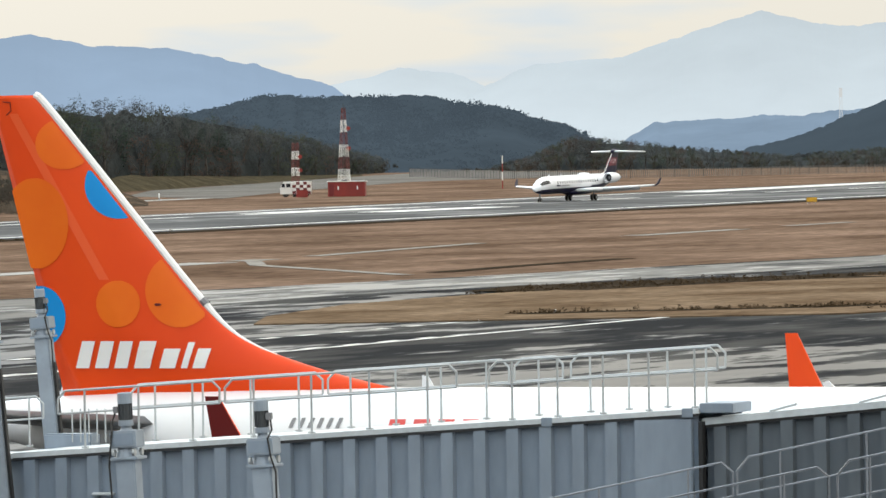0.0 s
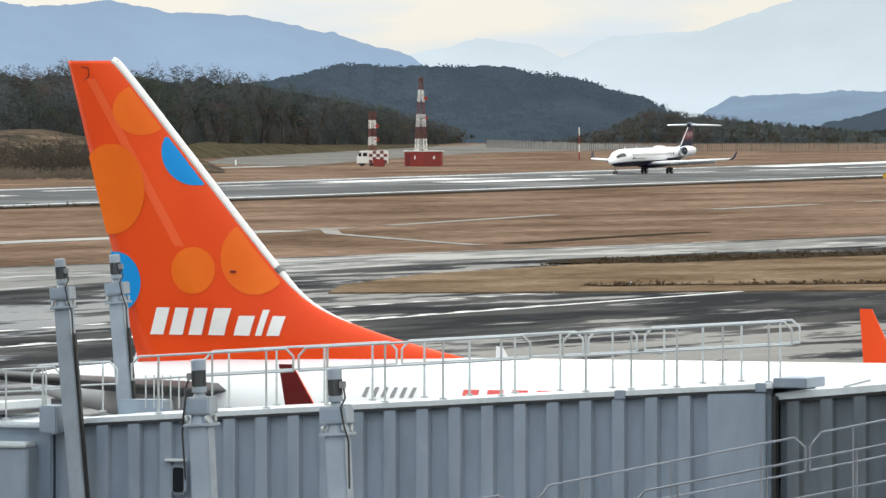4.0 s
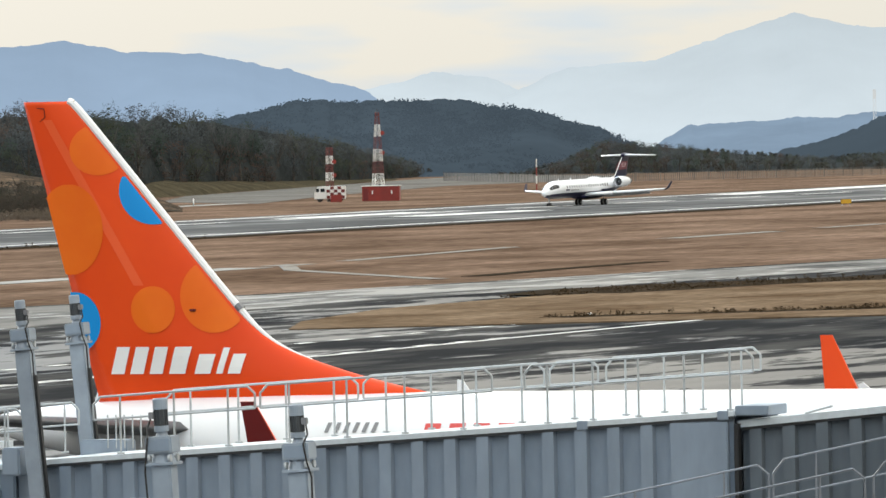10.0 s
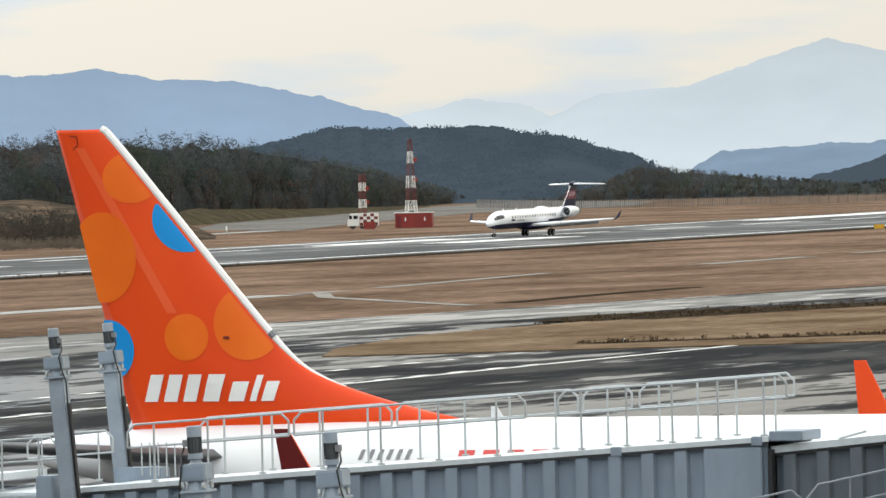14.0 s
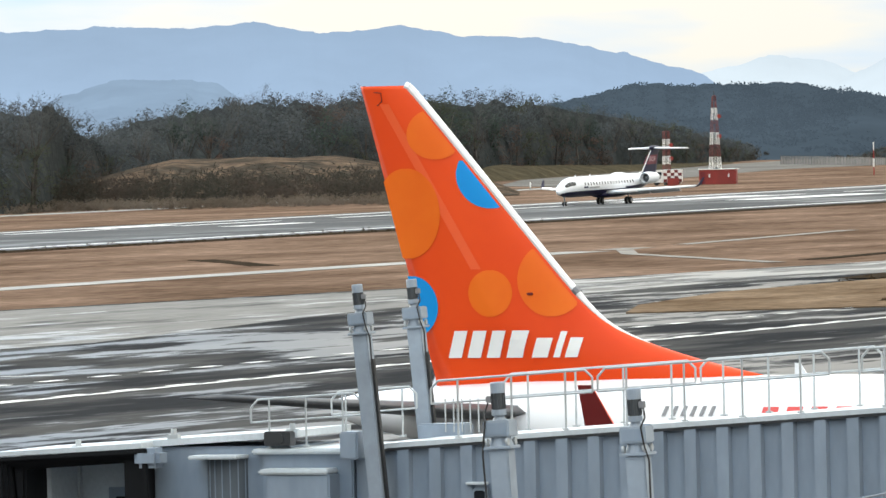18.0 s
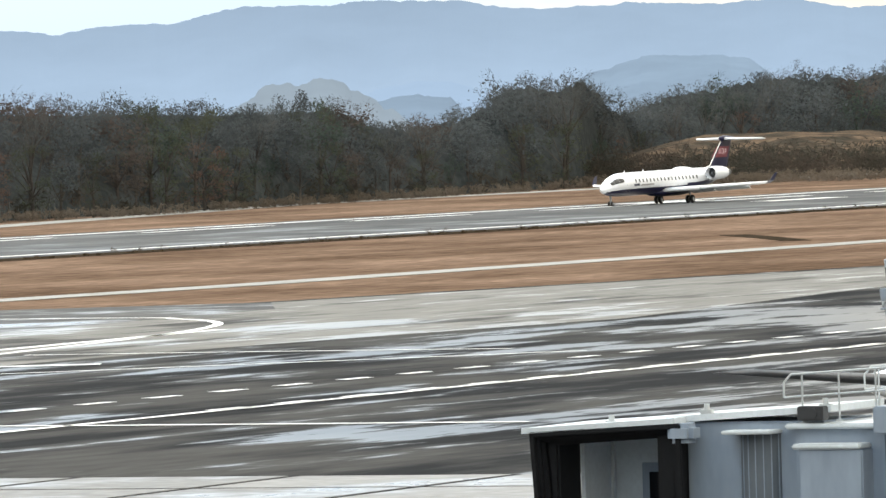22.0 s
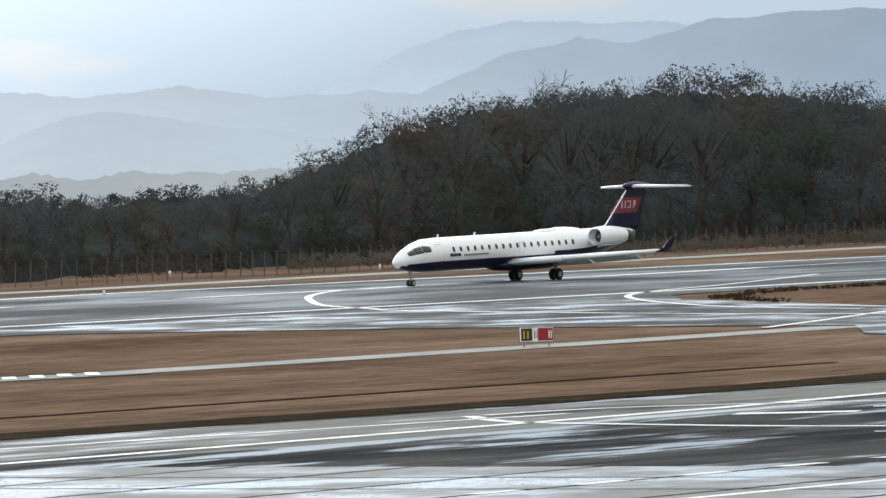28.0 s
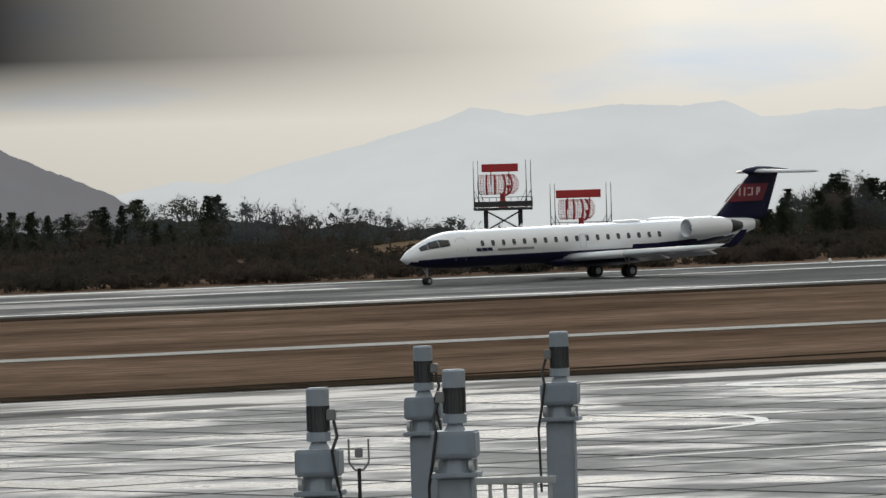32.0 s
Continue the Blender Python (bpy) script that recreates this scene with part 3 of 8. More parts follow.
def markings():
    for i in range(34):
        u = 120 + 50 * i
        marking("centre_line", [(u, table(CENTRE, u)), (u + 30, table(CENTRE, u + 30))], 1.4, label="white runway centre line dash")
    marking("runway_edge_line", [(u, v + 4.5) for u, v in NEAR], 1.5)
    marking("runway_edge_line", [(u, v - 5) for u, v in FAR], 1.5)
    marking("threshold_mark", [(1335, 404), (1400, 408), (1490, 413.5)], 6.0, label="broad white mark along the far side of the runway")
    marking("threshold_mark", [(1420, 391), (1480, 395)], 6.0, label="broad white mark on the runway")
    for v in (378, 395):
        marking("aiming_mark", [(1085, v - 5), (1140, v - 5)], 6.0, label="broad white aiming mark on the runway")
        marking("touchdown_mark", [(905, v - 4), (928, v - 4)], 3.0, label="white touchdown mark on the runway")
    # dashed and solid lines along the stands
    for i in range(46):
        u = 205 + 6.35 * i
        marking("dash", [(u, 160.2), (u + 2.8, 160.2)], 0.6, label="short white dash of the stand line")
    marking("stand_line", [(120, 150), (560, 150)], 0.55)
    marking("taxi_line", [(250, 197), (302, 196.8), (420, 206)], 0.9)
    for i in range(24):
        u = 305.6 + 6.35 * i
        marking("dash", [(u, 150.4), (u + 3.1, 150.4)], 0.8, label="short white dash of the stand line")
    for pts, w in (([(302.5, 189.5), (305.4, 184.2), (304.4, 175.7), (301.0, 165.6), (296.6, 160.6), (293.6, 157.7), (292, 150), (291, 130)], 0.9),
                   ([(277.8, 174.0), (281.7, 168.7), (286.6, 162.6), (294, 159.2)], 0.9),
                   ([(294.4, 204.6), (288.4, 198.3), (285.7, 190.9), (283.4, 182.6), (282.9, 176.5), (282, 160)], 0.9),
                   ([(295.5, 204.6), (303.0, 202.4), (308.6, 192.5), (312, 180)], 0.8), ([(262, 207.2), (283.7, 203.5), (296.7, 201.1)], 0.8)):
        marking("lead_line", smooth(pts), w * 0.75)
    for pts, w in (([(478, 310), (459, 275), (451, 248), (446.9, 225.5), (442.8, 220.1), (436.9, 215.0), (427.6, 210.2), (412.5, 205.7), (386.1, 200.7), (370.4, 198.9), (356.7, 200.8), (340.8, 204.0)], 1.0),
                   ([(424, 262), (417.9, 246.3), (414.3, 233.1), (410.7, 225.4), (407.1, 222.4), (395.1, 216.5), (388.0, 214.3), (365, 211)], 0.9),
                   ([(720, 386), (600, 387.5), (556, 388.4), (540.7, 387.0), (523.0, 377.8), (504.9, 364.7), (490.7, 353.2), (480.7, 342.2), (472.8, 332.7), (456, 300), (446, 270)], 1.0),
                   ([(570, 362), (538.8, 350.4), (523.4, 345.8), (510.8, 340.4), (498.7, 332.2), (484.3, 319.6), (471.1, 305.5), (462, 290)], 0.9),
                   ([(421.6, 271.6), (434.7, 276.2), (455.9, 284.2)], 1.0), ([(345.1, 194.9), (349.2, 187.5), (360.5, 176.3), (374, 164)], 0.8), ([(379.7, 197.3), (379.9, 185.8), (379, 170)], 0.8)):
        marking("turn_line", smooth(pts), w * 0.6)
    for pts in ([(295.4, 191.8), (297.4, 187.0)], [(362.4, 190.0), (364.4, 185.3)]):
        marking("painted_block", pts, 1.7, label="short broad white mark on the apron")
    for c, v, r in ((173.5, 202.5, 2.4),):
        marking("painted_spot", arc(c, v, r, 0, 360, 20), 1.0 if r < 3 else 0.5, label="white painted ring on the apron")
    marking("stand_circle", arc(207, 185, 15.5, 0, 360, 28), 0.5, label="white painted circle on the apron")
    marking("stand_circle", arc(132.5, 182, 16.5, 0, 360, 32), 0.5, label="white painted circle on the apron")
    marking("arrow_mark", [(128, 184.2), (129, 178), (119, 175)], 0.4)
    marking("arrow_mark", [(170.8, 180), (163.5, 171), (159.9, 167.7)], 0.4)
    a, b = Vector((334.0, 271.9)), Vector((353.0, 268.4))
    d = (b - a).normalized()
    side = Vector((0.775, 0.63)) * 2.6
    strip("crossing_base", [tuple(a), tuple(b)], 7.0, 0.028, MATTE, "dark asphalt under a road crossing", "road")
    for i in range(10):
        c = a.lerp(b, (i + 0.5) / 10)
        marking("crossing_stripe", [tuple(c - side), tuple(c + side)], 0.75, label="white crossing stripe on the service road")


ground_sheet()
pavements()
markings()


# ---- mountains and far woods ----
def painted_haze(name, colour, share):
    """A far slope with kilometres of bright air painted on as emission, more so towards the sun."""
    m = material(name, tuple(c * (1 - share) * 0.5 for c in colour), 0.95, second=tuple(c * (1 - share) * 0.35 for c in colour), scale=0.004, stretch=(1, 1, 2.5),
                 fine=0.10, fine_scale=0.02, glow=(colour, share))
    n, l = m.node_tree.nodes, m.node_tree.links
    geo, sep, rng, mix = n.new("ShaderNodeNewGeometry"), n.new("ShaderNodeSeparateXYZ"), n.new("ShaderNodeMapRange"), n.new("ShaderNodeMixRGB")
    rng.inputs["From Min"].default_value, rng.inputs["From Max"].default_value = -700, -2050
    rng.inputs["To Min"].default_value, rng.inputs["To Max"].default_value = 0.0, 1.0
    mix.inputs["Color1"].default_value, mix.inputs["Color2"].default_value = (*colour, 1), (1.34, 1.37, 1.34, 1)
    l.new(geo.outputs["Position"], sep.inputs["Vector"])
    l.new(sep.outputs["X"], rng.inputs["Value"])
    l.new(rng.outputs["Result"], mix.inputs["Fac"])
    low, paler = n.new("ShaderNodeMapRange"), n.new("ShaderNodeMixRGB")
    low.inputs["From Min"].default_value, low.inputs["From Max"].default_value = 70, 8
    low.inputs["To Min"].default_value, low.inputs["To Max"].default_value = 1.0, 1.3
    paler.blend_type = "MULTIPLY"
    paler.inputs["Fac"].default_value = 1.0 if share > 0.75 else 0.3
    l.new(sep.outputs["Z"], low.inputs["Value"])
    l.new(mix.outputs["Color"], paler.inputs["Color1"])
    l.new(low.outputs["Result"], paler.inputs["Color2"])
    # folds and woods as faint tone in the painted haze
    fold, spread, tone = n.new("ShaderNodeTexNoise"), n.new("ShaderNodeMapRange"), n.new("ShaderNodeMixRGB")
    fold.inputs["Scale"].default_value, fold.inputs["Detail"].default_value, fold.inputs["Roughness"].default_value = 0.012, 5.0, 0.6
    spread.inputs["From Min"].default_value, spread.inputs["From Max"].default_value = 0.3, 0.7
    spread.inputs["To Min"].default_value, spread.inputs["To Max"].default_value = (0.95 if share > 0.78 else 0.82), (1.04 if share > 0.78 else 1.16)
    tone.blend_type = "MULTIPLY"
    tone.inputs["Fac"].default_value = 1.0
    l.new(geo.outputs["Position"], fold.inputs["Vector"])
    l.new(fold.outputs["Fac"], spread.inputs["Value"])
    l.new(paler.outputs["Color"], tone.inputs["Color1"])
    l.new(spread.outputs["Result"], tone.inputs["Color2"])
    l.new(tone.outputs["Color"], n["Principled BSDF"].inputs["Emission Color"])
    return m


def ridge(name, pts, dist, mat, label, rough=0.5, lean=500.0, step=0.025, foot=-120.0, seed=0):
    """A mountain ridge: a slope that climbs to a skyline given by direction and height above the horizon."""
    lo, hi = min(p[0] for p in pts), max(p[0] for p in pts)
    pts = sorted(pts)
    verts, faces = [], []
    n = int((hi - lo) / step) + 1
    k = 9
    for i in range(n + 1):
        yaw = lo + (hi - lo) * i / n
        top = EYE + dist * math.tan(radians(table(pts, yaw)))
        top += rough * dist / 1000 * (noise.noise((yaw * 3.1, seed, 0)) * 0.9 + noise.noise((yaw * 9.0, seed, 3)) * 0.35 + noise.noise((yaw * 17.0, seed, 7)) * 0.3 + noise.noise((yaw * 38.0, seed, 9)) * 0.22)
        for j in range(k):
            s = j / (k - 1)
            bulge = noise.noise((yaw * 2.2, s * 2.5, seed + 11)) * 0.3 * lean * (1 - s)
            verts.append(by_yaw(yaw, dist - lean * (1 - s) + bulge, foot + (top - foot) * s ** 0.8))
    for i in range(n):
        for j in range(k - 1):
            a = i * k + j
            faces.append((a, a + k, a + k + 1, a + 1))
    ob = raw(name, verts, faces, mat, smooth=True)
    return tagged(ob, label, "mountain", kind="structure")


# these slopes emit: the haze before them sits in their colour
FAR_BLUE = painted_haze("far_haze", (0.60, 0.675, 0.715), 0.82)
MID_BLUE = painted_haze("mountain_haze", (0.30, 0.408, 0.55), 0.82)
LEFT_BLUE = painted_haze("ridge_haze", (0.31, 0.415, 0.55), 0.82)
NEAR_BLUE = painted_haze("near_mountain_haze", (0.27, 0.365, 0.48), 0.71)
SUN_HAZE = painted_haze("sunlit_haze", (0.78, 0.80, 0.79), 0.84)
GREY_HAZE = painted_haze("grey_haze", (0.62, 0.64, 0.63), 0.80)
DUSK = painted_haze("hill_haze", (0.072, 0.098, 0.122), 0.74)


def mountains():
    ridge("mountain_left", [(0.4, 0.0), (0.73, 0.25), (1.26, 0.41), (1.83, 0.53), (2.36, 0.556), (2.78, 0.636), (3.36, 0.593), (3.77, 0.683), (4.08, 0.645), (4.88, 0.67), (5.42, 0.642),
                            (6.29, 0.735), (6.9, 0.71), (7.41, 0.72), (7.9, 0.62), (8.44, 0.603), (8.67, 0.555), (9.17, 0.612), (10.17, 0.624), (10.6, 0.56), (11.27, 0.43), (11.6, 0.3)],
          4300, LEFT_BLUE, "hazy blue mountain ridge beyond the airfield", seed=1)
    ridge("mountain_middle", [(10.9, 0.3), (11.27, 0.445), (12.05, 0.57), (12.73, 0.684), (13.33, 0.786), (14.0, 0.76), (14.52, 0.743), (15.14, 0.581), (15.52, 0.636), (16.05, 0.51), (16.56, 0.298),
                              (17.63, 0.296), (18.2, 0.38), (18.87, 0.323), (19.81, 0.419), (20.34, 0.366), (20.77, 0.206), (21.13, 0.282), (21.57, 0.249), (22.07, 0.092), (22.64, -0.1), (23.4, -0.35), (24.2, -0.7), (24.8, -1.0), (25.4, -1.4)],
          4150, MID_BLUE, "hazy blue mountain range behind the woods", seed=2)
    ridge("mountain_pale", [(14.2, 0.6), (14.83, 0.716), (15.89, 0.752), (16.3, 0.7), (16.66, 0.588), (17.25, 0.314), (17.6, 0.2)], 4500, painted_haze("gap_haze", (0.40, 0.56, 0.76), 0.8), "pale blue far mountain", seed=3)
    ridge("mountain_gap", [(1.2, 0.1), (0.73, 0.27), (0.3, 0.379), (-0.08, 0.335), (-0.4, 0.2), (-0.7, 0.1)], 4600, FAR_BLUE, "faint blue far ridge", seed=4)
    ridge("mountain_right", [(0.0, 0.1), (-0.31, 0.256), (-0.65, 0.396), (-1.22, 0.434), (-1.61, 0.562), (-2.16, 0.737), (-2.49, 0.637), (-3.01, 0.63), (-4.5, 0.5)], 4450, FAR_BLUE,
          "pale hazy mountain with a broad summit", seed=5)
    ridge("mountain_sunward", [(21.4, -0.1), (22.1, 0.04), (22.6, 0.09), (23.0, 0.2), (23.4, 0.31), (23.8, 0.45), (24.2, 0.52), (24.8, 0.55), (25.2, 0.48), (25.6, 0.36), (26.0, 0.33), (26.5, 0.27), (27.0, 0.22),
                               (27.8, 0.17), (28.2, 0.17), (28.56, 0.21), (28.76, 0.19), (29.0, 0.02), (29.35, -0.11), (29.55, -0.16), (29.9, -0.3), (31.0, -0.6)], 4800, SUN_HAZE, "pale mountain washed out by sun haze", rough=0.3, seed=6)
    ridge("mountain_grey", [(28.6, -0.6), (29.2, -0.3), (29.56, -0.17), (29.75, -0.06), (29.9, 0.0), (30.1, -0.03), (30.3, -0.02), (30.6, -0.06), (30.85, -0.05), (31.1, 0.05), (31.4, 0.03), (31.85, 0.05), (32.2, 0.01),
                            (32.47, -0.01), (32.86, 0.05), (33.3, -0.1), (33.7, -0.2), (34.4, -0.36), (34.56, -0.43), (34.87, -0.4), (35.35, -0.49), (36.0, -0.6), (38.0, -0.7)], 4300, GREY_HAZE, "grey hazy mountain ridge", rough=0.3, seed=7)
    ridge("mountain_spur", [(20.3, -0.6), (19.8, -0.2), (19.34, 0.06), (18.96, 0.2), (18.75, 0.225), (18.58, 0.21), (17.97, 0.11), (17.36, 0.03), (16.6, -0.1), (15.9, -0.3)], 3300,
          painted_haze("spur_haze", (0.46, 0.55, 0.64), 0.82), "rounded spur in pale blue haze", seed=20)
    # its grey haze is painted as emission, darker than on the other ridges
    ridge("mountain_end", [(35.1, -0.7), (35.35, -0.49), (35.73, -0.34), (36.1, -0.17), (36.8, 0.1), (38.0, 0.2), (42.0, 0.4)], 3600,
          material("dark_slope_haze", (0.05, 0.05, 0.055), 0.95, second=(0.03, 0.03, 0.034), scale=0.004, fine=0.1, fine_scale=0.02, glow=((0.44, 0.43, 0.44), 0.8)), "dark grey mountain under a cloud bank", seed=19)
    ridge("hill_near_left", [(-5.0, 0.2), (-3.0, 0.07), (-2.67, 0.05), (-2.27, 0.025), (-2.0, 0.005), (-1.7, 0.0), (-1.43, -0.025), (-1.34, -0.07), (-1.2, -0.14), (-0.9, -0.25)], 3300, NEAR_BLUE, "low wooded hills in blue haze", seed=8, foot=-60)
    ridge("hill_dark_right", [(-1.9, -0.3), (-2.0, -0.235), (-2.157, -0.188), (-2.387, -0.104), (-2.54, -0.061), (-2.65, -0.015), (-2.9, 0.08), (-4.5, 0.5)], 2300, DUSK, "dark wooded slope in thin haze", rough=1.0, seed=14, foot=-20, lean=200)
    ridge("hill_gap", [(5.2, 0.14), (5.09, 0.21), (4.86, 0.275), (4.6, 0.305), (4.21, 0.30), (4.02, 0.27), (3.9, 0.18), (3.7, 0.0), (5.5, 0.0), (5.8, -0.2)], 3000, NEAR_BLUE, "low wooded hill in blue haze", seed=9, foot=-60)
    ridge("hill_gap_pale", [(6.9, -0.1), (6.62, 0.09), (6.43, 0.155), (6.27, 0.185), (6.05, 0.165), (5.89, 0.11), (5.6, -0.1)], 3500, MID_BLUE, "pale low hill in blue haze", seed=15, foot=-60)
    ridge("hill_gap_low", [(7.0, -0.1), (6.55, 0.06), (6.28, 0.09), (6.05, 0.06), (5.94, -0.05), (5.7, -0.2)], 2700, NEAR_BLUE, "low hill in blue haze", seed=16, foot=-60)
    ridge("hill_gap_near", [(8.0, -0.2), (7.34, 0.12), (7.1, 0.18), (6.92, 0.205), (6.75, 0.18), (6.6, 0.09), (6.43, -0.02), (6.2, -0.2)], 2000, painted_haze("blue_hill_haze", (0.25, 0.31, 0.37), 0.78), "wooded knoll in blue haze", rough=1.4, seed=17, foot=-60, lean=200)
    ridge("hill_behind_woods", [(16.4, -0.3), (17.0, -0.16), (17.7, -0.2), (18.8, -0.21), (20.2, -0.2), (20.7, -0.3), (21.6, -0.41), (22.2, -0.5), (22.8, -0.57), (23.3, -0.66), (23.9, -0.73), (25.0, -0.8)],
          1400, painted_haze("grey_hill_haze", (0.60, 0.64, 0.66), 0.75), "grey hazy wooded hill", rough=0.9, lean=200, foot=-90, seed=10)


mountains()


# ---- aircraft ----
def ring(x, cy, cz, ry, rz, n=28, top=1.0):
    """A fuselage section; top stretches its upper half."""
    out = []
    for i in range(n):
        a = math.tau * i / n
        z = math.sin(a)
        out.append((x, cy + ry * math.cos(a), cz + rz * z * (top if z > 0 else 1)))
    return out


def wing(bm, root, tip, n=10):
    """A wing panel from two sections, each (leading edge x, y, z, chord, thickness)."""
    def section(x, y, z, c, th):
        up = [(x - c * s, y, z + th * (1.6 * math.sqrt(s) - 1.6 * s) * (1 - 0.3 * s)) for s in (k / n for k in range(n + 1))]
        lo = [(x - c * s, y, z - 0.6 * th * (1.6 * math.sqrt(s) - 1.6 * s)) for s in (k / n for k in range(n - 1, 0, -1))]
        return up + lo
    loft(bm, [section(*root), section(*tip)])
    bmesh.ops.recalc_face_normals(bm, faces=bm.faces)


def fin_plate(bm, sections, n=10):
    """An upright tail surface: sections (leading x, z, chord, thickness) from root to tip."""
    rings = []
    for x, z, c, th in sections:
        a = [(x - c * s, th * (1.6 * math.sqrt(s) - 1.6 * s), z) for s in (k / n for k in range(n + 1))]
        b = [(x - c * s, -th * (1.6 * math.sqrt(s) - 1.6 * s), z) for s in (k / n for k in range(n - 1, 0, -1))]
        rings.append(a + b)
    loft(bm, rings)
    bmesh.ops.recalc_face_normals(bm, faces=bm.faces)


def wheel(bm, c, r, w):
    rod(bm, (c[0], c[1] - w / 2, c[2]), (c[0], c[1] - w / 4, c[2]), r * 0.86, r, 20)
    rod(bm, (c[0], c[1] - w / 4, c[2]), (c[0], c[1] + w / 4, c[2]), r, r, 20)
    rod(bm, (c[0], c[1] + w / 4, c[2]), (c[0], c[1] + w / 2, c[2]), r, r * 0.86, 20)


def gear(owner, name, x, y, top, r, w, pair, label):
    """A landing gear leg with its wheels, tyres and hubs."""
    bm = bmesh.new()
    rod(bm, (x, y, r), (x, y, top), 0.09, 0.12, 10)
    rod(bm, (x + 0.05, y, r + 0.5), (x + 0.7, y, top), 0.05, 0.05, 8)
    rod(bm, (x, y - pair - 0.1, r), (x, y + pair + 0.1, r), 0.06, 0.06, 8)
    leg = part(name, bm, STEEL, owner, label)
    for s in (-1, 1):
        bm = bmesh.new()
        wheel(bm, (x, y + s * pair, r), r, w)
        part("tyre", bm, TYRE, leg, "black rubber tyre")
        bm = bmesh.new()
        rod(bm, (x, y + s * pair - w * 0.54, r), (x, y + s * pair + w * 0.54, r), r * 0.5, r * 0.5, 14)
        part("hub", bm, STEEL, leg, "pale metal wheel hub")
    return leg


def pane_patch(bm, x, y, z, w, hgt, normal_tilt=0.0, depth=0.03):
    """A small rounded window plate on the fuselage side."""
    k = 10
    vs = []
    for i in range(k):
        a = math.tau * i / k
        ca, sa = math.cos(a), math.sin(a)
        px = w / 2 * math.copysign(abs(ca) ** 0.6, ca)
        pz = hgt / 2 * math.copysign(abs(sa) ** 0.6, sa)
        vs.append((x + px, y - normal_tilt * pz, z + pz))
    bot = [bm.verts.new(p) for p in vs]
    g = math.copysign(depth, y)
    top = [bm.verts.new((p[0], p[1] + g, p[2])) for p in vs]
    bm.faces.new(top)
    for i in range(k):
        bm.faces.new((bot[i], bot[(i + 1) % k], top[(i + 1) % k], top[i]))
    bmesh.ops.recalc_face_normals(bm, faces=bm.faces)


def regional_jet():
    """A 70-seat regional jet; origin on the ground under its nose wheel, nose along +x."""
    jet = thing("regional_jet", runway_pose(1202.4, 387.0, 0.05, 180), "white regional jet with a navy belly and a T-tail", "airplane")
    cz = 2.55
    prof = [(2.25, 2.02, 0.05, 0.05), (2.1, 2.04, 0.25, 0.22), (1.7, 2.1, 0.5, 0.46), (1.0, 2.2, 0.80, 0.74), (0.3, 2.32, 1.02, 0.96), (-0.6, 2.44, 1.2, 1.18), (-1.6, 2.52, 1.31, 1.31),
            (-2.8, cz, 1.345, 1.345), (-10, cz, 1.345, 1.345), (-19.5, cz, 1.345, 1.345), (-22, cz + 0.08, 1.28, 1.26), (-24.5, cz + 0.25, 1.08, 1.06), (-27, cz + 0.48, 0.76, 0.78), (-29, cz + 0.68, 0.42, 0.5),
            (-29.9, cz + 0.75, 0.2, 0.26)]
    xs = [p[0] for p in prof]
    rings = []
    for i in range(60):
        x = 2.25 - 32.15 * (i / 59) ** 1.0
        k = [np.interp(-x, [-q for q in xs], [p[j] for p in prof]) for j in (1, 2, 3)]
        rings.append(ring(x, 0, k[0], k[1], k[2], 32))
    bm = bmesh.new()
    loft(bm, rings)
    bmesh.ops.recalc_face_normals(bm, faces=bm.faces)
    for fc in bm.faces:
        c = fc.calc_center_median()
        line = 2.1 + 0.42 * max(0, (-c.x - 14) / 12) ** 1.5 - 0.12 * max(0, c.x + 1)
        fc.material_index = 1 if c.z < line else 0
        if c.x < -29.2:
            fc.material_index = 2
    part("fuselage", bm, [JETWHITE, NAVY, DARKMETAL], jet, "white fuselage with a navy underside", True)
    # fairing under the wing
    bm = bmesh.new()
    loft(bm, [ring(x, 0, 1.35, w, hh, 20) for x, w, hh in ((-10.0, 0.2, 0.1), (-11.2, 1.2, 0.42), (-13.4, 1.5, 0.52), (-17, 1.5, 0.52), (-19, 1.1, 0.4), (-20.3, 0.2, 0.1))])
    part("belly_fairing", bm, NAVY, jet, "navy wing root fairing", True)
    # cockpit glazing: a band of four panes on each side, shaped to the nose
    def side(x, z):
        c, ry, rz = [float(np.interp(-x, [-q for q in xs], [p[j] for p in prof])) for j in (1, 2, 3)]
        return ry * math.sqrt(max(0.02, 1 - ((z - c) / rz) ** 2))

    low, high = [(-1.3, 2.86), (0.2, 2.70), (1.0, 2.56)], [(-1.3, 3.26), (-0.55, 3.33), (0.2, 3.16), (1.0, 2.80)]
    for s in (-1, 1):
        for x0, x1 in ((1.0, 0.42), (0.38, -0.40), (-0.44, -1.25)):
            bm = bmesh.new()
            grid = []
            for i in range(5):
                x = x0 + (x1 - x0) * i / 4
                za, zb = table(low, x), table(high, x)
                grid.append([bm.verts.new((x + 0.012, s * (side(x, za + (zb - za) * k / 4) + 0.018), za + (zb - za) * k / 4)) for k in range(5)])
            for a, b in zip(grid, grid[1:]):
                for k in range(4):
                    bm.faces.new((a[k], a[k + 1], b[k + 1], b[k]))
            g = bmesh.ops.extrude_face_region(bm, geom=bm.faces[:])
            bmesh.ops.translate(bm, vec=(0, -s * 0.03, 0), verts=[q for q in g["geom"] if isinstance(q, bmesh.types.BMVert)])
            bmesh.ops.recalc_face_normals(bm, faces=bm.faces)
            part("cockpit_window", bm, GLASS, jet, "dark cockpit window", True)
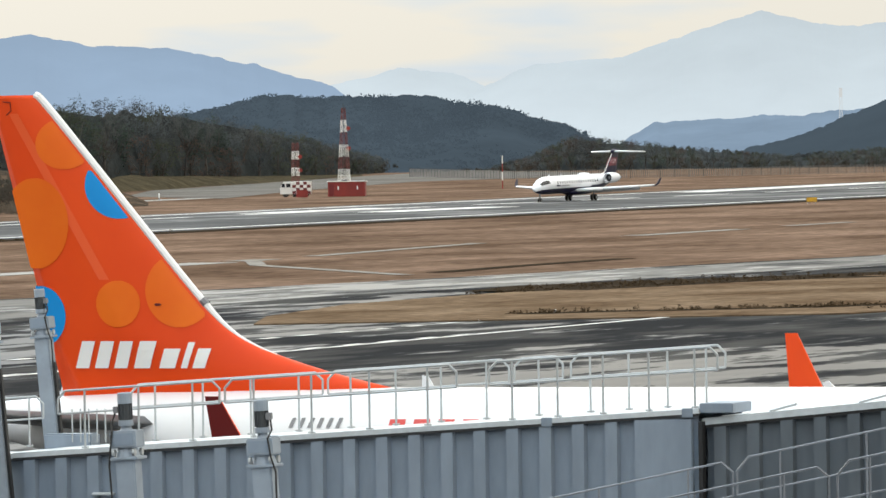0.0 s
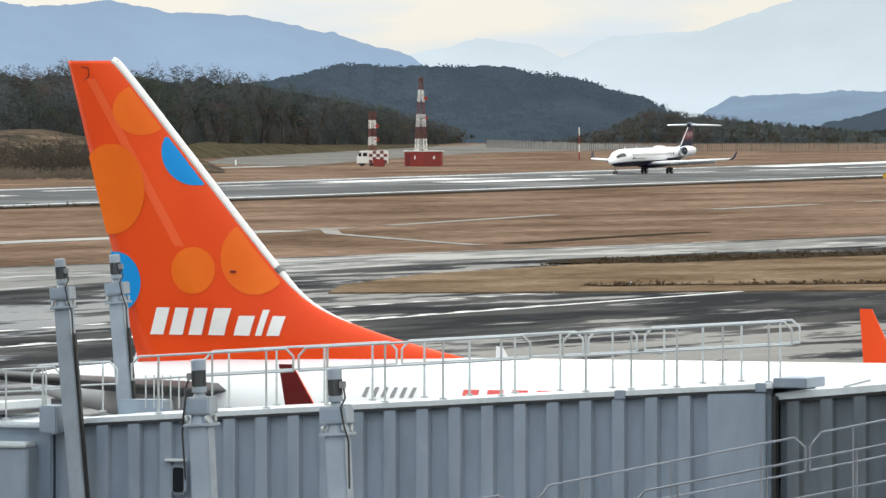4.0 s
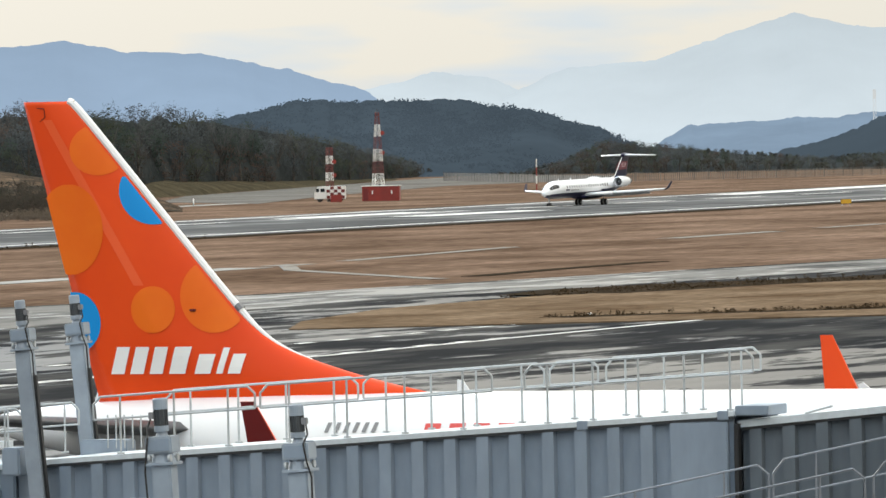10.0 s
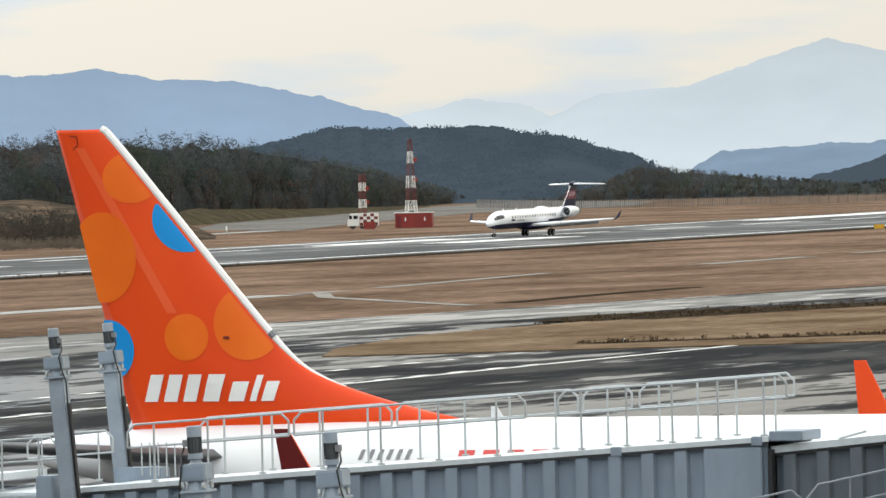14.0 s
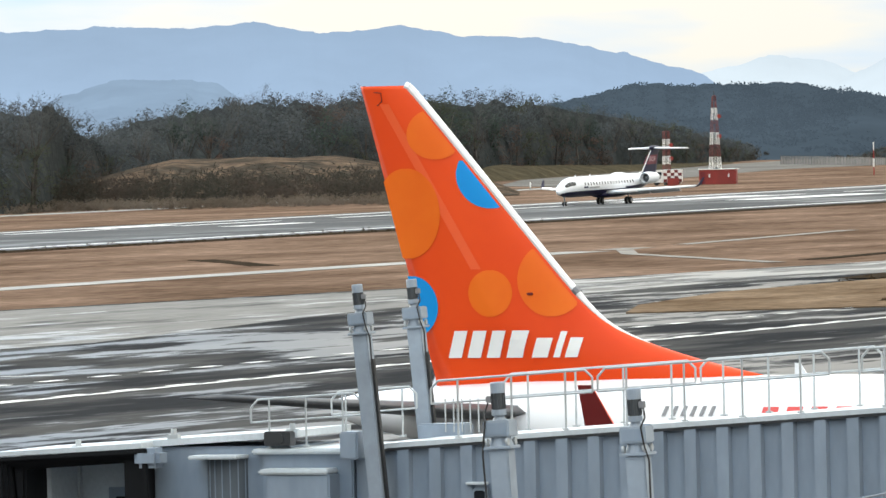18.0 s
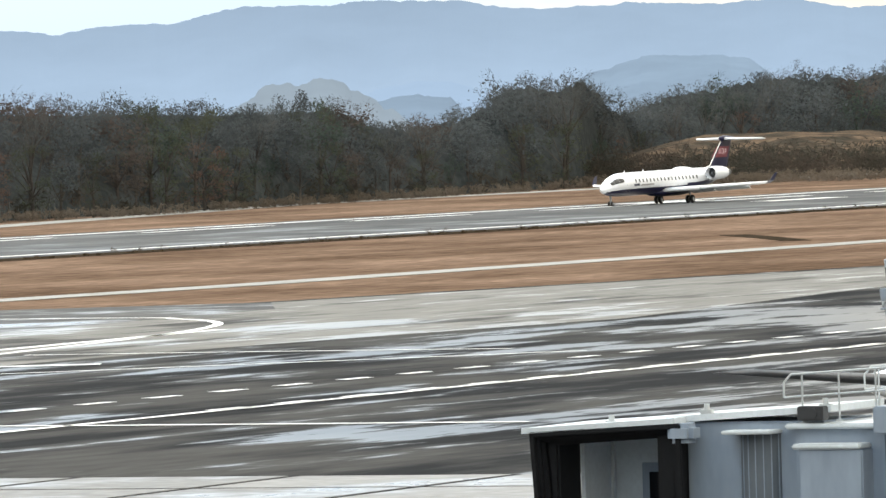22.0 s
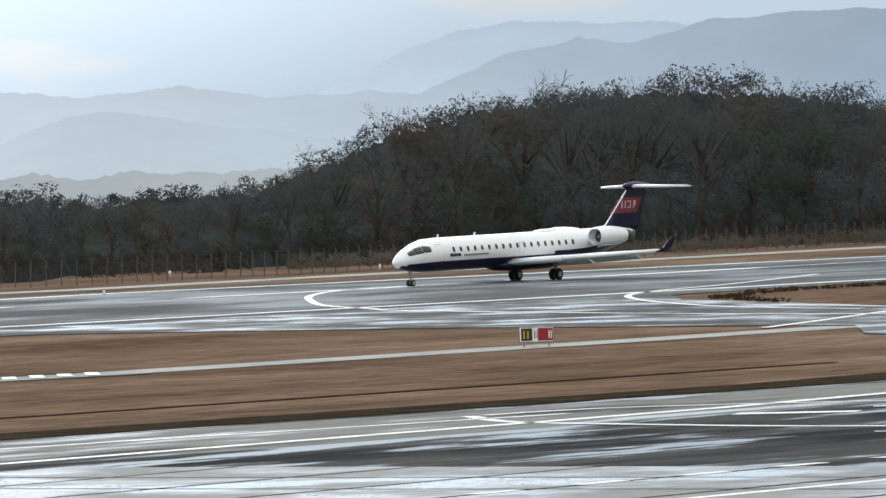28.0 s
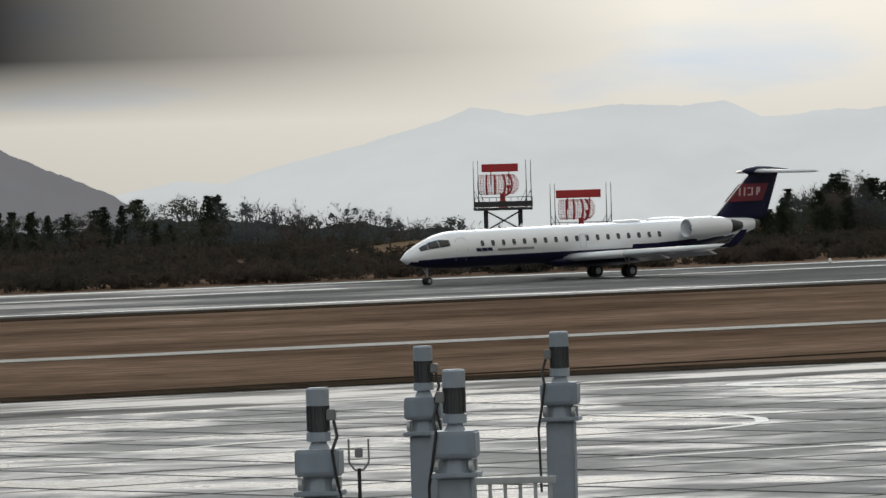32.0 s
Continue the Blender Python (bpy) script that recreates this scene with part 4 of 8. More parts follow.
    for s in (-1, 1):
        for i in range(18):
            x = -4.0 - 0.93 * i
            bm = bmesh.new()
            pane_patch(bm, x, s * 1.285, 2.92, 0.29, 0.42, normal_tilt=s * 0.30)
            part("cabin_window", bm, CABINGLASS, jet, "small dark cabin window")
    bm = bmesh.new()
    tube(bm, [(-1.75, side(-1.75, 1.8), 1.8), (-1.75, side(-1.75, 2.5) + 0.005, 2.5), (-1.75, side(-1.75, 3.2), 3.2), (-1.95, side(-1.95, 3.38), 3.38), (-2.45, side(-2.45, 3.38), 3.38), (-2.65, side(-2.65, 3.2), 3.2),
              (-2.65, side(-2.65, 2.5) + 0.005, 2.5), (-2.65, side(-2.65, 1.8), 1.8)], 0.022, 6)
    part("door", bm, SEAM, jet, "outline of the front cabin door")
    bm = bmesh.new()
    for x in (-12.62, -13.18):
        box(bm, (x, 1.325, 2.72), (0.03, 0.04, 0.95))
    for z in (2.25, 3.19):
        box(bm, (-12.9, 1.31, z), (0.58, 0.04, 0.03))
    part("emergency_exit", bm, SEAM, jet, "outline of the overwing exit")
    # airline name near the door, as plain bars
    bm = bmesh.new()
    for i, w in enumerate((0.42, 0.42, 0.42)):
        prism(bm, [(-3.5 - 0.48 * i, 2.36), (-3.5 - 0.48 * i - w, 2.36), (-3.5 - 0.48 * i - w + 0.1, 2.60), (-3.5 - 0.48 * i + 0.1, 2.60)], "y", 1.33, 1.365)
    part("name_bar", bm, NAVY, jet, "dark blue name drawn as plain bars")
    bm = bmesh.new()
    box(bm, (-6.9, 1.345, 2.42), (3.2, 0.03, 0.16))
    part("name_bar", bm, GREYBAR, jet, "grey name drawn as a plain bar")
    # wings
    for s in (-1, 1):
        bm = bmesh.new()
        wing(bm, (-11.2, s * 1.0, 1.5, 6.0, 1.0), (-14.0, s * 4.4, 1.68, 3.6, 0.9))
        wing(bm, (-14.0, s * 4.4, 1.68, 3.6, 0.9), (-17.6, s * 11.2, 2.08, 1.35, 0.5))
        w = part("wing", bm, WHITE, jet, "white swept wing", True)
        bm = bmesh.new()
        loft(bm, [[(-17.6, s * 11.2, 2.0), (-18.95, s * 11.2, 2.0), (-18.95, s * 11.26, 2.06), (-17.6, s * 11.26, 2.06)],
                  [(-18.1, s * 11.5, 2.3), (-19.2, s * 11.5, 2.3), (-19.2, s * 11.56, 2.32), (-18.1, s * 11.56, 2.32)],
                  [(-19.2, s * 11.72, 3.2), (-19.75, s * 11.72, 3.2), (-19.75, s * 11.76, 3.2), (-19.2, s * 11.76, 3.2)]])
        bmesh.ops.recalc_face_normals(bm, faces=bm.faces)
        part("winglet", bm, NAVY, w, "dark navy winglet")
        for y0, y1 in ((1.7, 4.6), (4.75, 8.4)):
            bm = bmesh.new()
            rows = []
            for y in (y0, y1):
                x = -16.8 - 0.30 * max(0.0, y - 4.4) - 0.05 * y
                z = 1.52 + 0.06 * (y - 2)
                rows.append([(x, s * y, z + 0.06), (x - 1.1, s * y, z - 0.42), (x - 1.12, s * y, z - 0.47), (x, s * y, z - 0.1)])
            loft(bm, rows)
            bmesh.ops.recalc_face_normals(bm, faces=bm.faces)
            part("flap", bm, WHITE, w, "white lowered wing flap")
        for y in (3.6, 6.2, 8.6):
            bm = bmesh.new()
            x = -16.0 - 0.38 * (y - 3.6)
            loft(bm, [ring(x + 0.9, s * y, 1.45 + 0.06 * (y - 3), 0.03, 0.03, 8), ring(x, s * y, 1.42 + 0.06 * (y - 3), 0.14, 0.18, 8), ring(x - 1.3, s * y, 1.5 + 0.06 * (y - 3), 0.03, 0.03, 8)])
            part("flap_fairing", bm, WHITE, w, "", True)
    # engines on the rear fuselage
    for s in (-1, 1):
        bm = bmesh.new()
        y, z = s * 2.25, 3.25
        rr = [(-21.50, 0.66), (-21.65, 0.74), (-22.20, 0.80), (-23.50, 0.80), (-24.70, 0.70), (-25.30, 0.6)]
        loft(bm, [ring(x, y, z, r, r, 28) for x, r in rr], cap=False)
        loft(bm, [ring(x, y, z, r, r, 28) for x, r in ((-21.50, 0.66), (-21.80, 0.6), (-22.40, 0.58))], cap=False)
        n = part("engine_nacelle", bm, JETWHITE, jet, "white engine nacelle on the rear fuselage", True)
        bm = bmesh.new()
        loft(bm, [ring(-22.35, y, z, 0.6, 0.6, 24), ring(-22.40, y, z, 0.59, 0.59, 24)])
        part("intake_fan", bm, DARKMETAL, n, "dark engine intake")
        bm = bmesh.new()
        loft(bm, [ring(-21.80, y, z, 0.03, 0.03, 12), ring(-22.35, y, z, 0.2, 0.2, 12)])
        part("spinner", bm, STEEL, n, "", True)
        bm = bmesh.new()
        loft(bm, [ring(-25.10, y, z, 0.58, 0.58, 24), ring(-25.90, y, z, 0.44, 0.44, 24), ring(-26.50, y, z, 0.3, 0.3, 24)])
        part("exhaust_cone", bm, DARKMETAL, n, "dark metal exhaust", True)
        bm = bmesh.new()
        wing(bm, (-22.20, s * 1.0, 3.2, 2.4, 0.2), (-22.40, s * 1.7, 3.25, 2.0, 0.18))
        part("pylon", bm, JETWHITE, n)
    # tail
    bm = bmesh.new()
    fin_plate(bm, [(-23.90, 3.62, 6.6, 0.05), (-26.00, 3.98, 4.7, 0.24), (-29.00, 6.75, 2.75, 0.15), (-29.15, 7.0, 2.7, 0.15)])
    fin = part("fin", bm, NAVY, jet, "navy tail fin with a red band", True)
    bm = bmesh.new()
    tube(bm, [(-24.00, 0, 3.72), (-25.98, 0, 4.02), (-28.95, 0, 6.75)], 0.05, 8)
    part("leading_edge", bm, LETTER, fin, "pale leading edge strip")
    for s in (-1, 1):
        bm = bmesh.new()
        prism(bm, [(-26.95, 4.95), (-30.1, 4.95), (-30.75, 6.2), (-28.35, 6.2)], "y", s * 0.22 - 0.02, s * 0.22 + 0.02)
        band = part("tail_band", bm, TAILRED, fin, "dark red band on the fin")
        for x, w, z0, z1 in ((-27.95, 0.13, 5.35, 5.95), (-28.4, 0.12, 5.35, 5.95), (-28.75, 0.26, 5.35, 5.45), (-28.75, 0.26, 5.85, 5.95), (-29.1, 0.12, 5.35, 5.95), (-29.55, 0.13, 5.35, 5.95), (-29.75, 0.13, 5.55, 5.95)):
            bm = bmesh.new()
            prism(bm, [(x, z0), (x - w, z0), (x - w - 0.05, z1), (x - 0.05, z1)], "y", s * 0.25 - 0.012, s * 0.25 + 0.012)
            part("logo_bar", bm, PALEPINK, band, "pale lettering drawn as plain bars")
    bm = bmesh.new()
    loft(bm, [ring(x, 0, 7.12, w, hh, 16) for x, w, hh in ((-28.50, 0.05, 0.04), (-29.00, 0.24, 0.24), (-29.90, 0.32, 0.36), (-30.90, 0.28, 0.3), (-32.10, 0.18, 0.16), (-32.90, 0.04, 0.04))])
    part("tail_bullet", bm, NAVY, jet, "dark fairing on top of the fin", True)
    for s in (-1, 1):
        bm = bmesh.new()
        wing(bm, (-29.30, s * 0.1, 7.06, 2.5, 0.55), (-31.20, s * 4.27, 6.98, 1.2, 0.34))
        part("tailplane", bm, WHITE, jet, "white tailplane", True)
    # small aerials and the roof dome
    bm = bmesh.new()
    loft(bm, [ring(x, 0, 3.86, w, hh, 14) for x, w, hh in ((-16.2, 0.05, 0.02), (-16.7, 0.35, 0.16), (-18.4, 0.4, 0.2), (-19.6, 0.05, 0.02))])
    part("roof_dome", bm, JETWHITE, jet, "", True)
    for x in (-3.4, -8.2):
        bm = bmesh.new()
        prism(bm, [(x, 3.86), (x - 0.3, 3.86), (x - 0.36, 4.15), (x - 0.2, 4.15)], "y", -0.02, 0.02)
        part("aerial", bm, JETWHITE, jet)
    # the body sits a little nose-down on its gear
    for ob in [q for q in jet.children_recursive if q.type == "MESH"]:
        for v in ob.data.vertices:
            v.co.z += 0.22 - 0.0115 * max(0.0, v.co.x + 31)
    gear(jet, "nose_gear", 0.0, 0.0, 1.7, 0.28, 0.2, 0.2, "nose landing gear leg")
    gear(jet, "main_gear", -16.4, 2.05, 1.85, 0.47, 0.3, 0.28, "main landing gear leg")
    gear(jet, "main_gear", -16.4, -2.05, 1.85, 0.47, 0.3, 0.28, "main landing gear leg")
    return jet


jet = regional_jet()


# paler orange for the light reflected along the rudder crease
GLINT = material("orange_glint", (0.84, 0.105, 0.022), 0.35, shine=0.4)


# grey darkened to carry the shade under the tailplanes
TAILSHADE = material("shaded_grey_paint", (0.13, 0.135, 0.145), 0.4, fine=0.1)


def airliner():
    """A parked twin-jet airliner, nose towards the terminal; origin on the ground under the fin's rear tip, nose along +x."""
    p = at(190.0, 75.05)
    plane = thing("parked_airliner", pose(p.x, p.y, 0.04, 0, 0, -22.5), "white parked airliner with an orange fin behind the boarding bridge", "airplane")
    top = 5.74
    prof = [(38.6, 3.1, 0.05, 0.05), (38.2, 3.15, 0.4, 0.38), (37.2, 3.25, 0.85, 0.85), (35.6, 3.5, 1.35, 1.45), (33.5, 3.7, 1.72, 1.88), (31.0, 3.74, 1.88, 2.0), (14.0, 3.74, 1.88, 2.0),
            (10.5, 3.86, 1.82, 1.88), (7.0, 4.2, 1.5, 1.53), (4.0, 4.58, 1.08, 1.08), (1.5, 4.86, 0.62, 0.66), (-0.4, 5.0, 0.32, 0.36), (-0.9, 5.02, 0.16, 0.2)]
    xs = [q[0] for q in prof]
    rings = []
    for i in range(54):
        x = 38.6 - 39.5 * i / 53
        k = [np.interp(-x, [-q for q in xs], [q[j] for q in prof]) for j in (1, 2, 3)]
        rings.append(ring(x, 0, k[0], k[1], k[2], 40))
    bm = bmesh.new()
    loft(bm, rings)
    bmesh.ops.recalc_face_normals(bm, faces=bm.faces)
    part("fuselage", bm, WHITE, plane, "glossy white fuselage", True)

    # the fin's leading edge: steep blade, curved fillet, long dorsal strake
    lead = [(10.4, 5.74), (9.3, 5.98), (8.25, 6.27), (7.05, 6.66), (6.2, 7.12), (5.3, 8.1), (3.52, 10.2), (1.42, 12.68), (1.24, 12.77)]
    for _ in range(2):
        lead = [lead[0]] + [(a[0] + (b[0] - a[0]) * k, a[1] + (b[1] - a[1]) * k) for a, b in zip(lead, lead[1:]) for k in (0.25, 0.75)] + [lead[-1]]
    trail = [(1.86, 5.5), (0.0, 12.77)]

    def lx(z):
        return float(np.interp(z, [q[1] for q in lead], [q[0] for q in lead]))

    def tx(z):
        return float(np.interp(z, [q[1] for q in trail], [q[0] for q in trail]))

    def half(z):
        return 0.36 * (1 - 0.62 * (z - 5.5) / 7.3)

    def skin(x, z):
        c = lx(z) - tx(z)
        s = min(max((lx(z) - x) / max(c, 0.1), 0.0), 1.0)
        blade = min(c, 4.6)
        d = max(lx(z) - x, 0.0) / blade
        return half(z) * min(1.0, 2.1 * math.sqrt(min(d, 1.0)) - 1.0 * min(d, 1.0)) * (1.0 if s < 0.55 else 1 - (s - 0.55) * 1.7)

    zs = [5.3, 5.74, 5.86, 5.98, 6.12, 6.27, 6.45, 6.66, 6.88, 7.12, 7.34, 7.6, 7.85, 8.1, 8.9, 9.7, 10.5, 11.4, 12.2, 12.68, 12.77]
    n = 18
    bm = bmesh.new()
    rings = []
    for z in zs:
        zz = max(z, 5.74)
        a, b = lx(zz), tx(z)
        up = [(a + (b - a) * (k / n) ** 1.5, z) for k in range(n + 1)]
        rings.append([(x, skin(x, zz) + 0.004, zc) for x, zc in up] + [(x, -skin(x, zz) - 0.004, zc) for x, zc in reversed(up[1:-1])])
    loft(bm, rings)
    bmesh.ops.recalc_face_normals(bm, faces=bm.faces)
    fin = part("fin", bm, ORANGE, plane, "glossy orange tail fin with amber and blue spots", True)
    # bare white strip along the leading edge
    bm = bmesh.new()
    strip_line = [q for q in lead if q[1] > 6.5]
    for (x0, z0), (x1, z1) in zip(strip_line, strip_line[1:]):
        rod(bm, (x0 - 0.02, 0, z0), (x1 - 0.02, 0, z1), 0.02 + 0.08 * min(1.0, (z0 - 6.5) / 1.2), 0.02 + 0.08 * min(1.0, (z1 - 6.5) / 1.2), 8)
    part("leading_edge", bm, LETTER, fin, "pale leading edge strip")

    def spot(name, cx, cz, rx, rz, mat, label, lift=0.012):
        """A round decal that follows the fin's skin on both sides, cut off at the fin's edges."""
        for s in (-1, 1):
            bm = bmesh.new()
            rows = []
            for j in range(25):
                z = cz - rz * math.cos(math.pi * j / 24)
                wdt = rx * math.sqrt(max(0.0, 1 - ((z - cz) / rz) ** 2))
                x0, x1 = max(cx - wdt, tx(z) + 0.02), min(cx + wdt, lx(z) - 0.16)
                if x1 - x0 > 0.01:
                    rows.append([bm.verts.new((x0 + (x1 - x0) * k / 12, s * (skin(x0 + (x1 - x0) * k / 12, z) + lift + 0.004), z)) for k in range(13)])
            for a, b in zip(rows, rows[1:]):
                for k in range(12):
                    bm.faces.new((a[k], a[k + 1], b[k + 1], b[k]))
            bmesh.ops.recalc_face_normals(bm, faces=bm.faces)
            part(name, bm, mat, fin, label, True)

    spot("spot", 2.05, 11.6, 0.75, 0.62, AMBER, "amber spot on the fin")
    spot("spot", 1.24, 9.69, 0.92, 1.09, AMBER, "large amber spot on the fin")
    spot("spot", 3.46, 7.75, 0.58, 0.56, AMBER, "small amber spot on the fin")
    spot("spot", 5.05, 8.08, 0.88, 0.9, AMBER, "amber spot at the leading edge")
    spot("spot", 3.5, 10.62, 0.92, 0.84, BLUE, "sky-blue spot at the leading edge")
    spot("spot", 1.3, 7.45, 0.72, 0.74, BLUE, "sky-blue spot at the trailing edge")
    # small marks on the fin: painted glint along the hinge, dark access marks, joint of the leading edge
    for s in (-1, 1):
        bm = bmesh.new()
        rows = []
        for k in range(15):
            z = 12.33 - 4.0 * k / 14
            x = 0.68 + 2.4 * k / 14
            rows.append([bm.verts.new((q, s * (skin(q, z) + 0.010), z)) for q in (x - 0.11, x + 0.02, x + 0.15)])
        for a, b in zip(rows, rows[1:]):
            for k in range(2):
                bm.faces.new((a[k], a[k + 1], b[k + 1], b[k]))
        bmesh.ops.recalc_face_normals(bm, faces=bm.faces)
        part("hinge_strip", bm, GLINT, fin, "slightly paler strip painted as a glint along the rudder hinge", True)
        bm = bmesh.new()
        tube(bm, [(0.42, s * (skin(0.42, 12.62) + 0.01), 12.62), (0.62, s * (skin(0.62, 12.6) + 0.01), 12.6), (0.64, s * (skin(0.64, 12.4) + 0.01), 12.4), (0.5, s * (skin(0.5, 12.3) + 0.01), 12.3)], 0.012, 5)
        part("lamp_outline", bm, DARKRED, fin, "thin dark outline near the tip")
        bm = bmesh.new()
        pane_patch(bm, 4.5, s * (skin(4.5, 7.73) + 0.02), 7.73, 0.16, 0.06)
        part("drain_mark", bm, DARKRED, fin, "small dark mark")
    bm = bmesh.new()
    rod(bm, (5.66, 0, 7.72), (5.55, 0, 7.83), 0.115, 0.115, 8)
    part("edge_joint", bm, GREYBAR, fin, "grey joint of the leading edge strip")
    # airline name, drawn as plain slanted shapes that follow the skin
    for x0, w, z0, hgt in ((2.27, 0.36, 6.21, 0.65), (2.79, 0.37, 6.21, 0.65), (3.32, 0.36, 6.21, 0.65), (3.86, 0.44, 6.21, 0.65), (4.55, 0.42, 6.21, 0.47), (5.12, 0.17, 6.21, 0.62), (5.42, 0.33, 6.21, 0.47)):
        for s in (-1, 1):
            bm = bmesh.new()
            grid = []
            for i in range(4):
                z = z0 + hgt * i / 3
                row = [x0 + w * k / 3 + 0.3 * (z - 6.21) for k in range(4)]
                grid.append([bm.verts.new((x, s * (skin(x, z) + 0.028), z)) for x in row])
            for a, b in zip(grid, grid[1:]):
                for k in range(3):
                    bm.faces.new((a[k], a[k + 1], b[k + 1], b[k]))
            bmesh.ops.recalc_face_normals(bm, faces=bm.faces)
            part("name_shape", bm, LETTER, fin, "white name drawn as plain slanted shapes")
    # markings on the aft fuselage, as plain shapes
    def side_plate(name, outline, mat, label, lift=0.015):
        for s in (-1, 1):
            bm = bmesh.new()
            vs = []
            for x, z in outline:
                c = [np.interp(-x, [-q for q in xs], [q[j] for q in prof]) for j in (1, 2, 3)]
                f2 = max(0.0, 1 - ((z - c[0]) / c[2]) ** 2)
                vs.append(bm.verts.new((x, s * (c[1] * math.sqrt(f2) + lift), z)))
            bm.faces.new(vs)
            g = bmesh.ops.extrude_face_region(bm, geom=bm.faces[:])
            bmesh.ops.translate(bm, vec=(0, s * 0.006, 0), verts=[q for q in g["geom"] if isinstance(q, bmesh.types.BMVert)])
            bmesh.ops.recalc_face_normals(bm, faces=bm.faces)
            part(name, bm, mat, plane, label)

    for i in range(6):
        side_plate("registration_bar", [(8.37 + 0.245 * i, 4.84), (8.47 + 0.245 * i, 4.84), (8.53 + 0.245 * i, 5.07), (8.43 + 0.245 * i, 5.07)], GREYBAR, "grey registration drawn as plain bars")
    for i in range(4):
        side_plate("name_bar", [(10.97 + 0.62 * i, 4.86), (11.37 + 0.62 * i, 4.86), (11.37 + 0.62 * i, 5.04), (10.97 + 0.62 * i, 5.04)], REDBAR, "red name drawn as plain bars")
    bm = bmesh.new()
    rod(bm, (7.2, 1.62, 4.95), (7.2, 1.70, 4.97), 0.07, 0.07, 10)
    part("vent", bm, DARKMETAL, plane)
    bm = bmesh.new()
    prism(bm, [(11.2, 5.68), (11.55, 5.68), (11.35, 6.0), (11.2, 6.02)], "y", -0.02, 0.02)
    part("aerial", bm, WHITE, plane, "white blade aerial")
    # tailplanes
    for s in (-1, 1):
        bm = bmesh.new()
        wing(bm, (5.2, s * 0.5, 4.85, 3.9, 0.6), (-0.1, s * 7.1, 5.55, 1.4, 0.2))
        part("tailplane", bm, TAILSHADE, plane, "grey tailplane with underside shade in its colour", True)
    # wings with orange winglets; the one over the full tank hangs lower
    for s in (-1, 1):
        sag = 0.34 if s < 0 else 0.0
        bm = bmesh.new()
        wing(bm, (24.5, s * 1.2, 2.6, 7.6, 0.9), (19.9, s * 6.0, 3.05, 4.6, 0.5))
        wing(bm, (19.9, s * 6.0, 3.05, 4.6, 0.5), (15.6, s * 16.9, 4.15 - sag, 1.6, 0.16))
        w = part("wing", bm, STEEL, plane, "grey swept wing", True)
        bm = bmesh.new()
        loft(bm, [[(15.6, s * 16.9, 4.12), (14.0, s * 16.9, 4.12), (14.0, s * 16.96, 4.2), (15.6, s * 16.96, 4.2)],
                  [(15.2, s * 17.5, 4.5), (13.85, s * 17.5, 4.5), (13.85, s * 17.57, 4.53), (15.2, s * 17.57, 4.53)],
                  [(14.75, s * 17.85, 5.1), (13.85, s * 17.85, 5.1), (13.85, s * 17.93, 5.1), (14.75, s * 17.93, 5.1)],
                  [(14.0, s * 18.05, 6.5), (13.68, s * 18.05, 6.5), (13.68, s * 18.09, 6.5), (14.0, s * 18.09, 6.5)]])
        bmesh.ops.recalc_face_normals(bm, faces=bm.faces)
        # dark red on the outer faces paints the orange lying in shade
        for fc in bm.faces:
            fc.material_index = 1 if fc.normal.y * s > 0.3 else 0
        bmesh.ops.translate(bm, vec=(0, 0, -sag), verts=bm.verts)
        part("winglet", bm, [ORANGE, DARKRED], w, "orange blended winglet, its outer shade painted dark red")
        bm = bmesh.new()
        prism(bm, [(15.02, 4.75), (15.75, 4.42), (15.35, 4.95), (14.95, 5.3), (14.8, 5.25)], "y", s * 17.72 - 0.03, s * 17.72 + 0.03)
        bmesh.ops.translate(bm, vec=(0, 0, -sag), verts=bm.verts)
        part("winglet_edge", bm, WHITE, w, "white leading edge of the winglet")
        bm = bmesh.new()
        rr = [(25.6, 0.82), (25.4, 0.95), (24.6, 1.05), (22.5, 1.0), (21.2, 0.78)]
        loft(bm, [ring(x, s * 4.85, 1.75, r, r, 26) for x, r in rr], cap=False)
        e = part("engine_nacelle", bm, WHITE, plane, "white engine nacelle", True)
        bm = bmesh.new()
        loft(bm, [ring(25.0, s * 4.85, 1.75, 0.8, 0.8, 24), ring(24.9, s * 4.85, 1.75, 0.8, 0.8, 24)])
        part("intake_fan", bm, DARKMETAL, e)
        bm = bmesh.new()
        loft(bm, [ring(21.6, s * 4.85, 1.75, 0.7, 0.7, 20), ring(20.3, s * 4.85, 1.78, 0.35, 0.35, 20)])
        part("exhaust_cone", bm, DARKMETAL, e, "", True)
        bm = bmesh.new()
        box(bm, (22.6, s * 4.85, 2.75), (3.4, 0.3, 0.6), 0.08)
        part("pylon", bm, WHITE, e)
    gear(plane, "nose_gear", 34.6, 0.0, 2.2, 0.35, 0.22, 0.24, "nose landing gear leg")
    gear(plane, "main_gear", 18.6, 2.86, 2.6, 0.55, 0.4, 0.43, "main landing gear leg")
    gear(plane, "main_gear", 18.6, -2.86, 2.6, 0.55, 0.4, 0.43, "main landing gear leg")
    return plane


airliner()


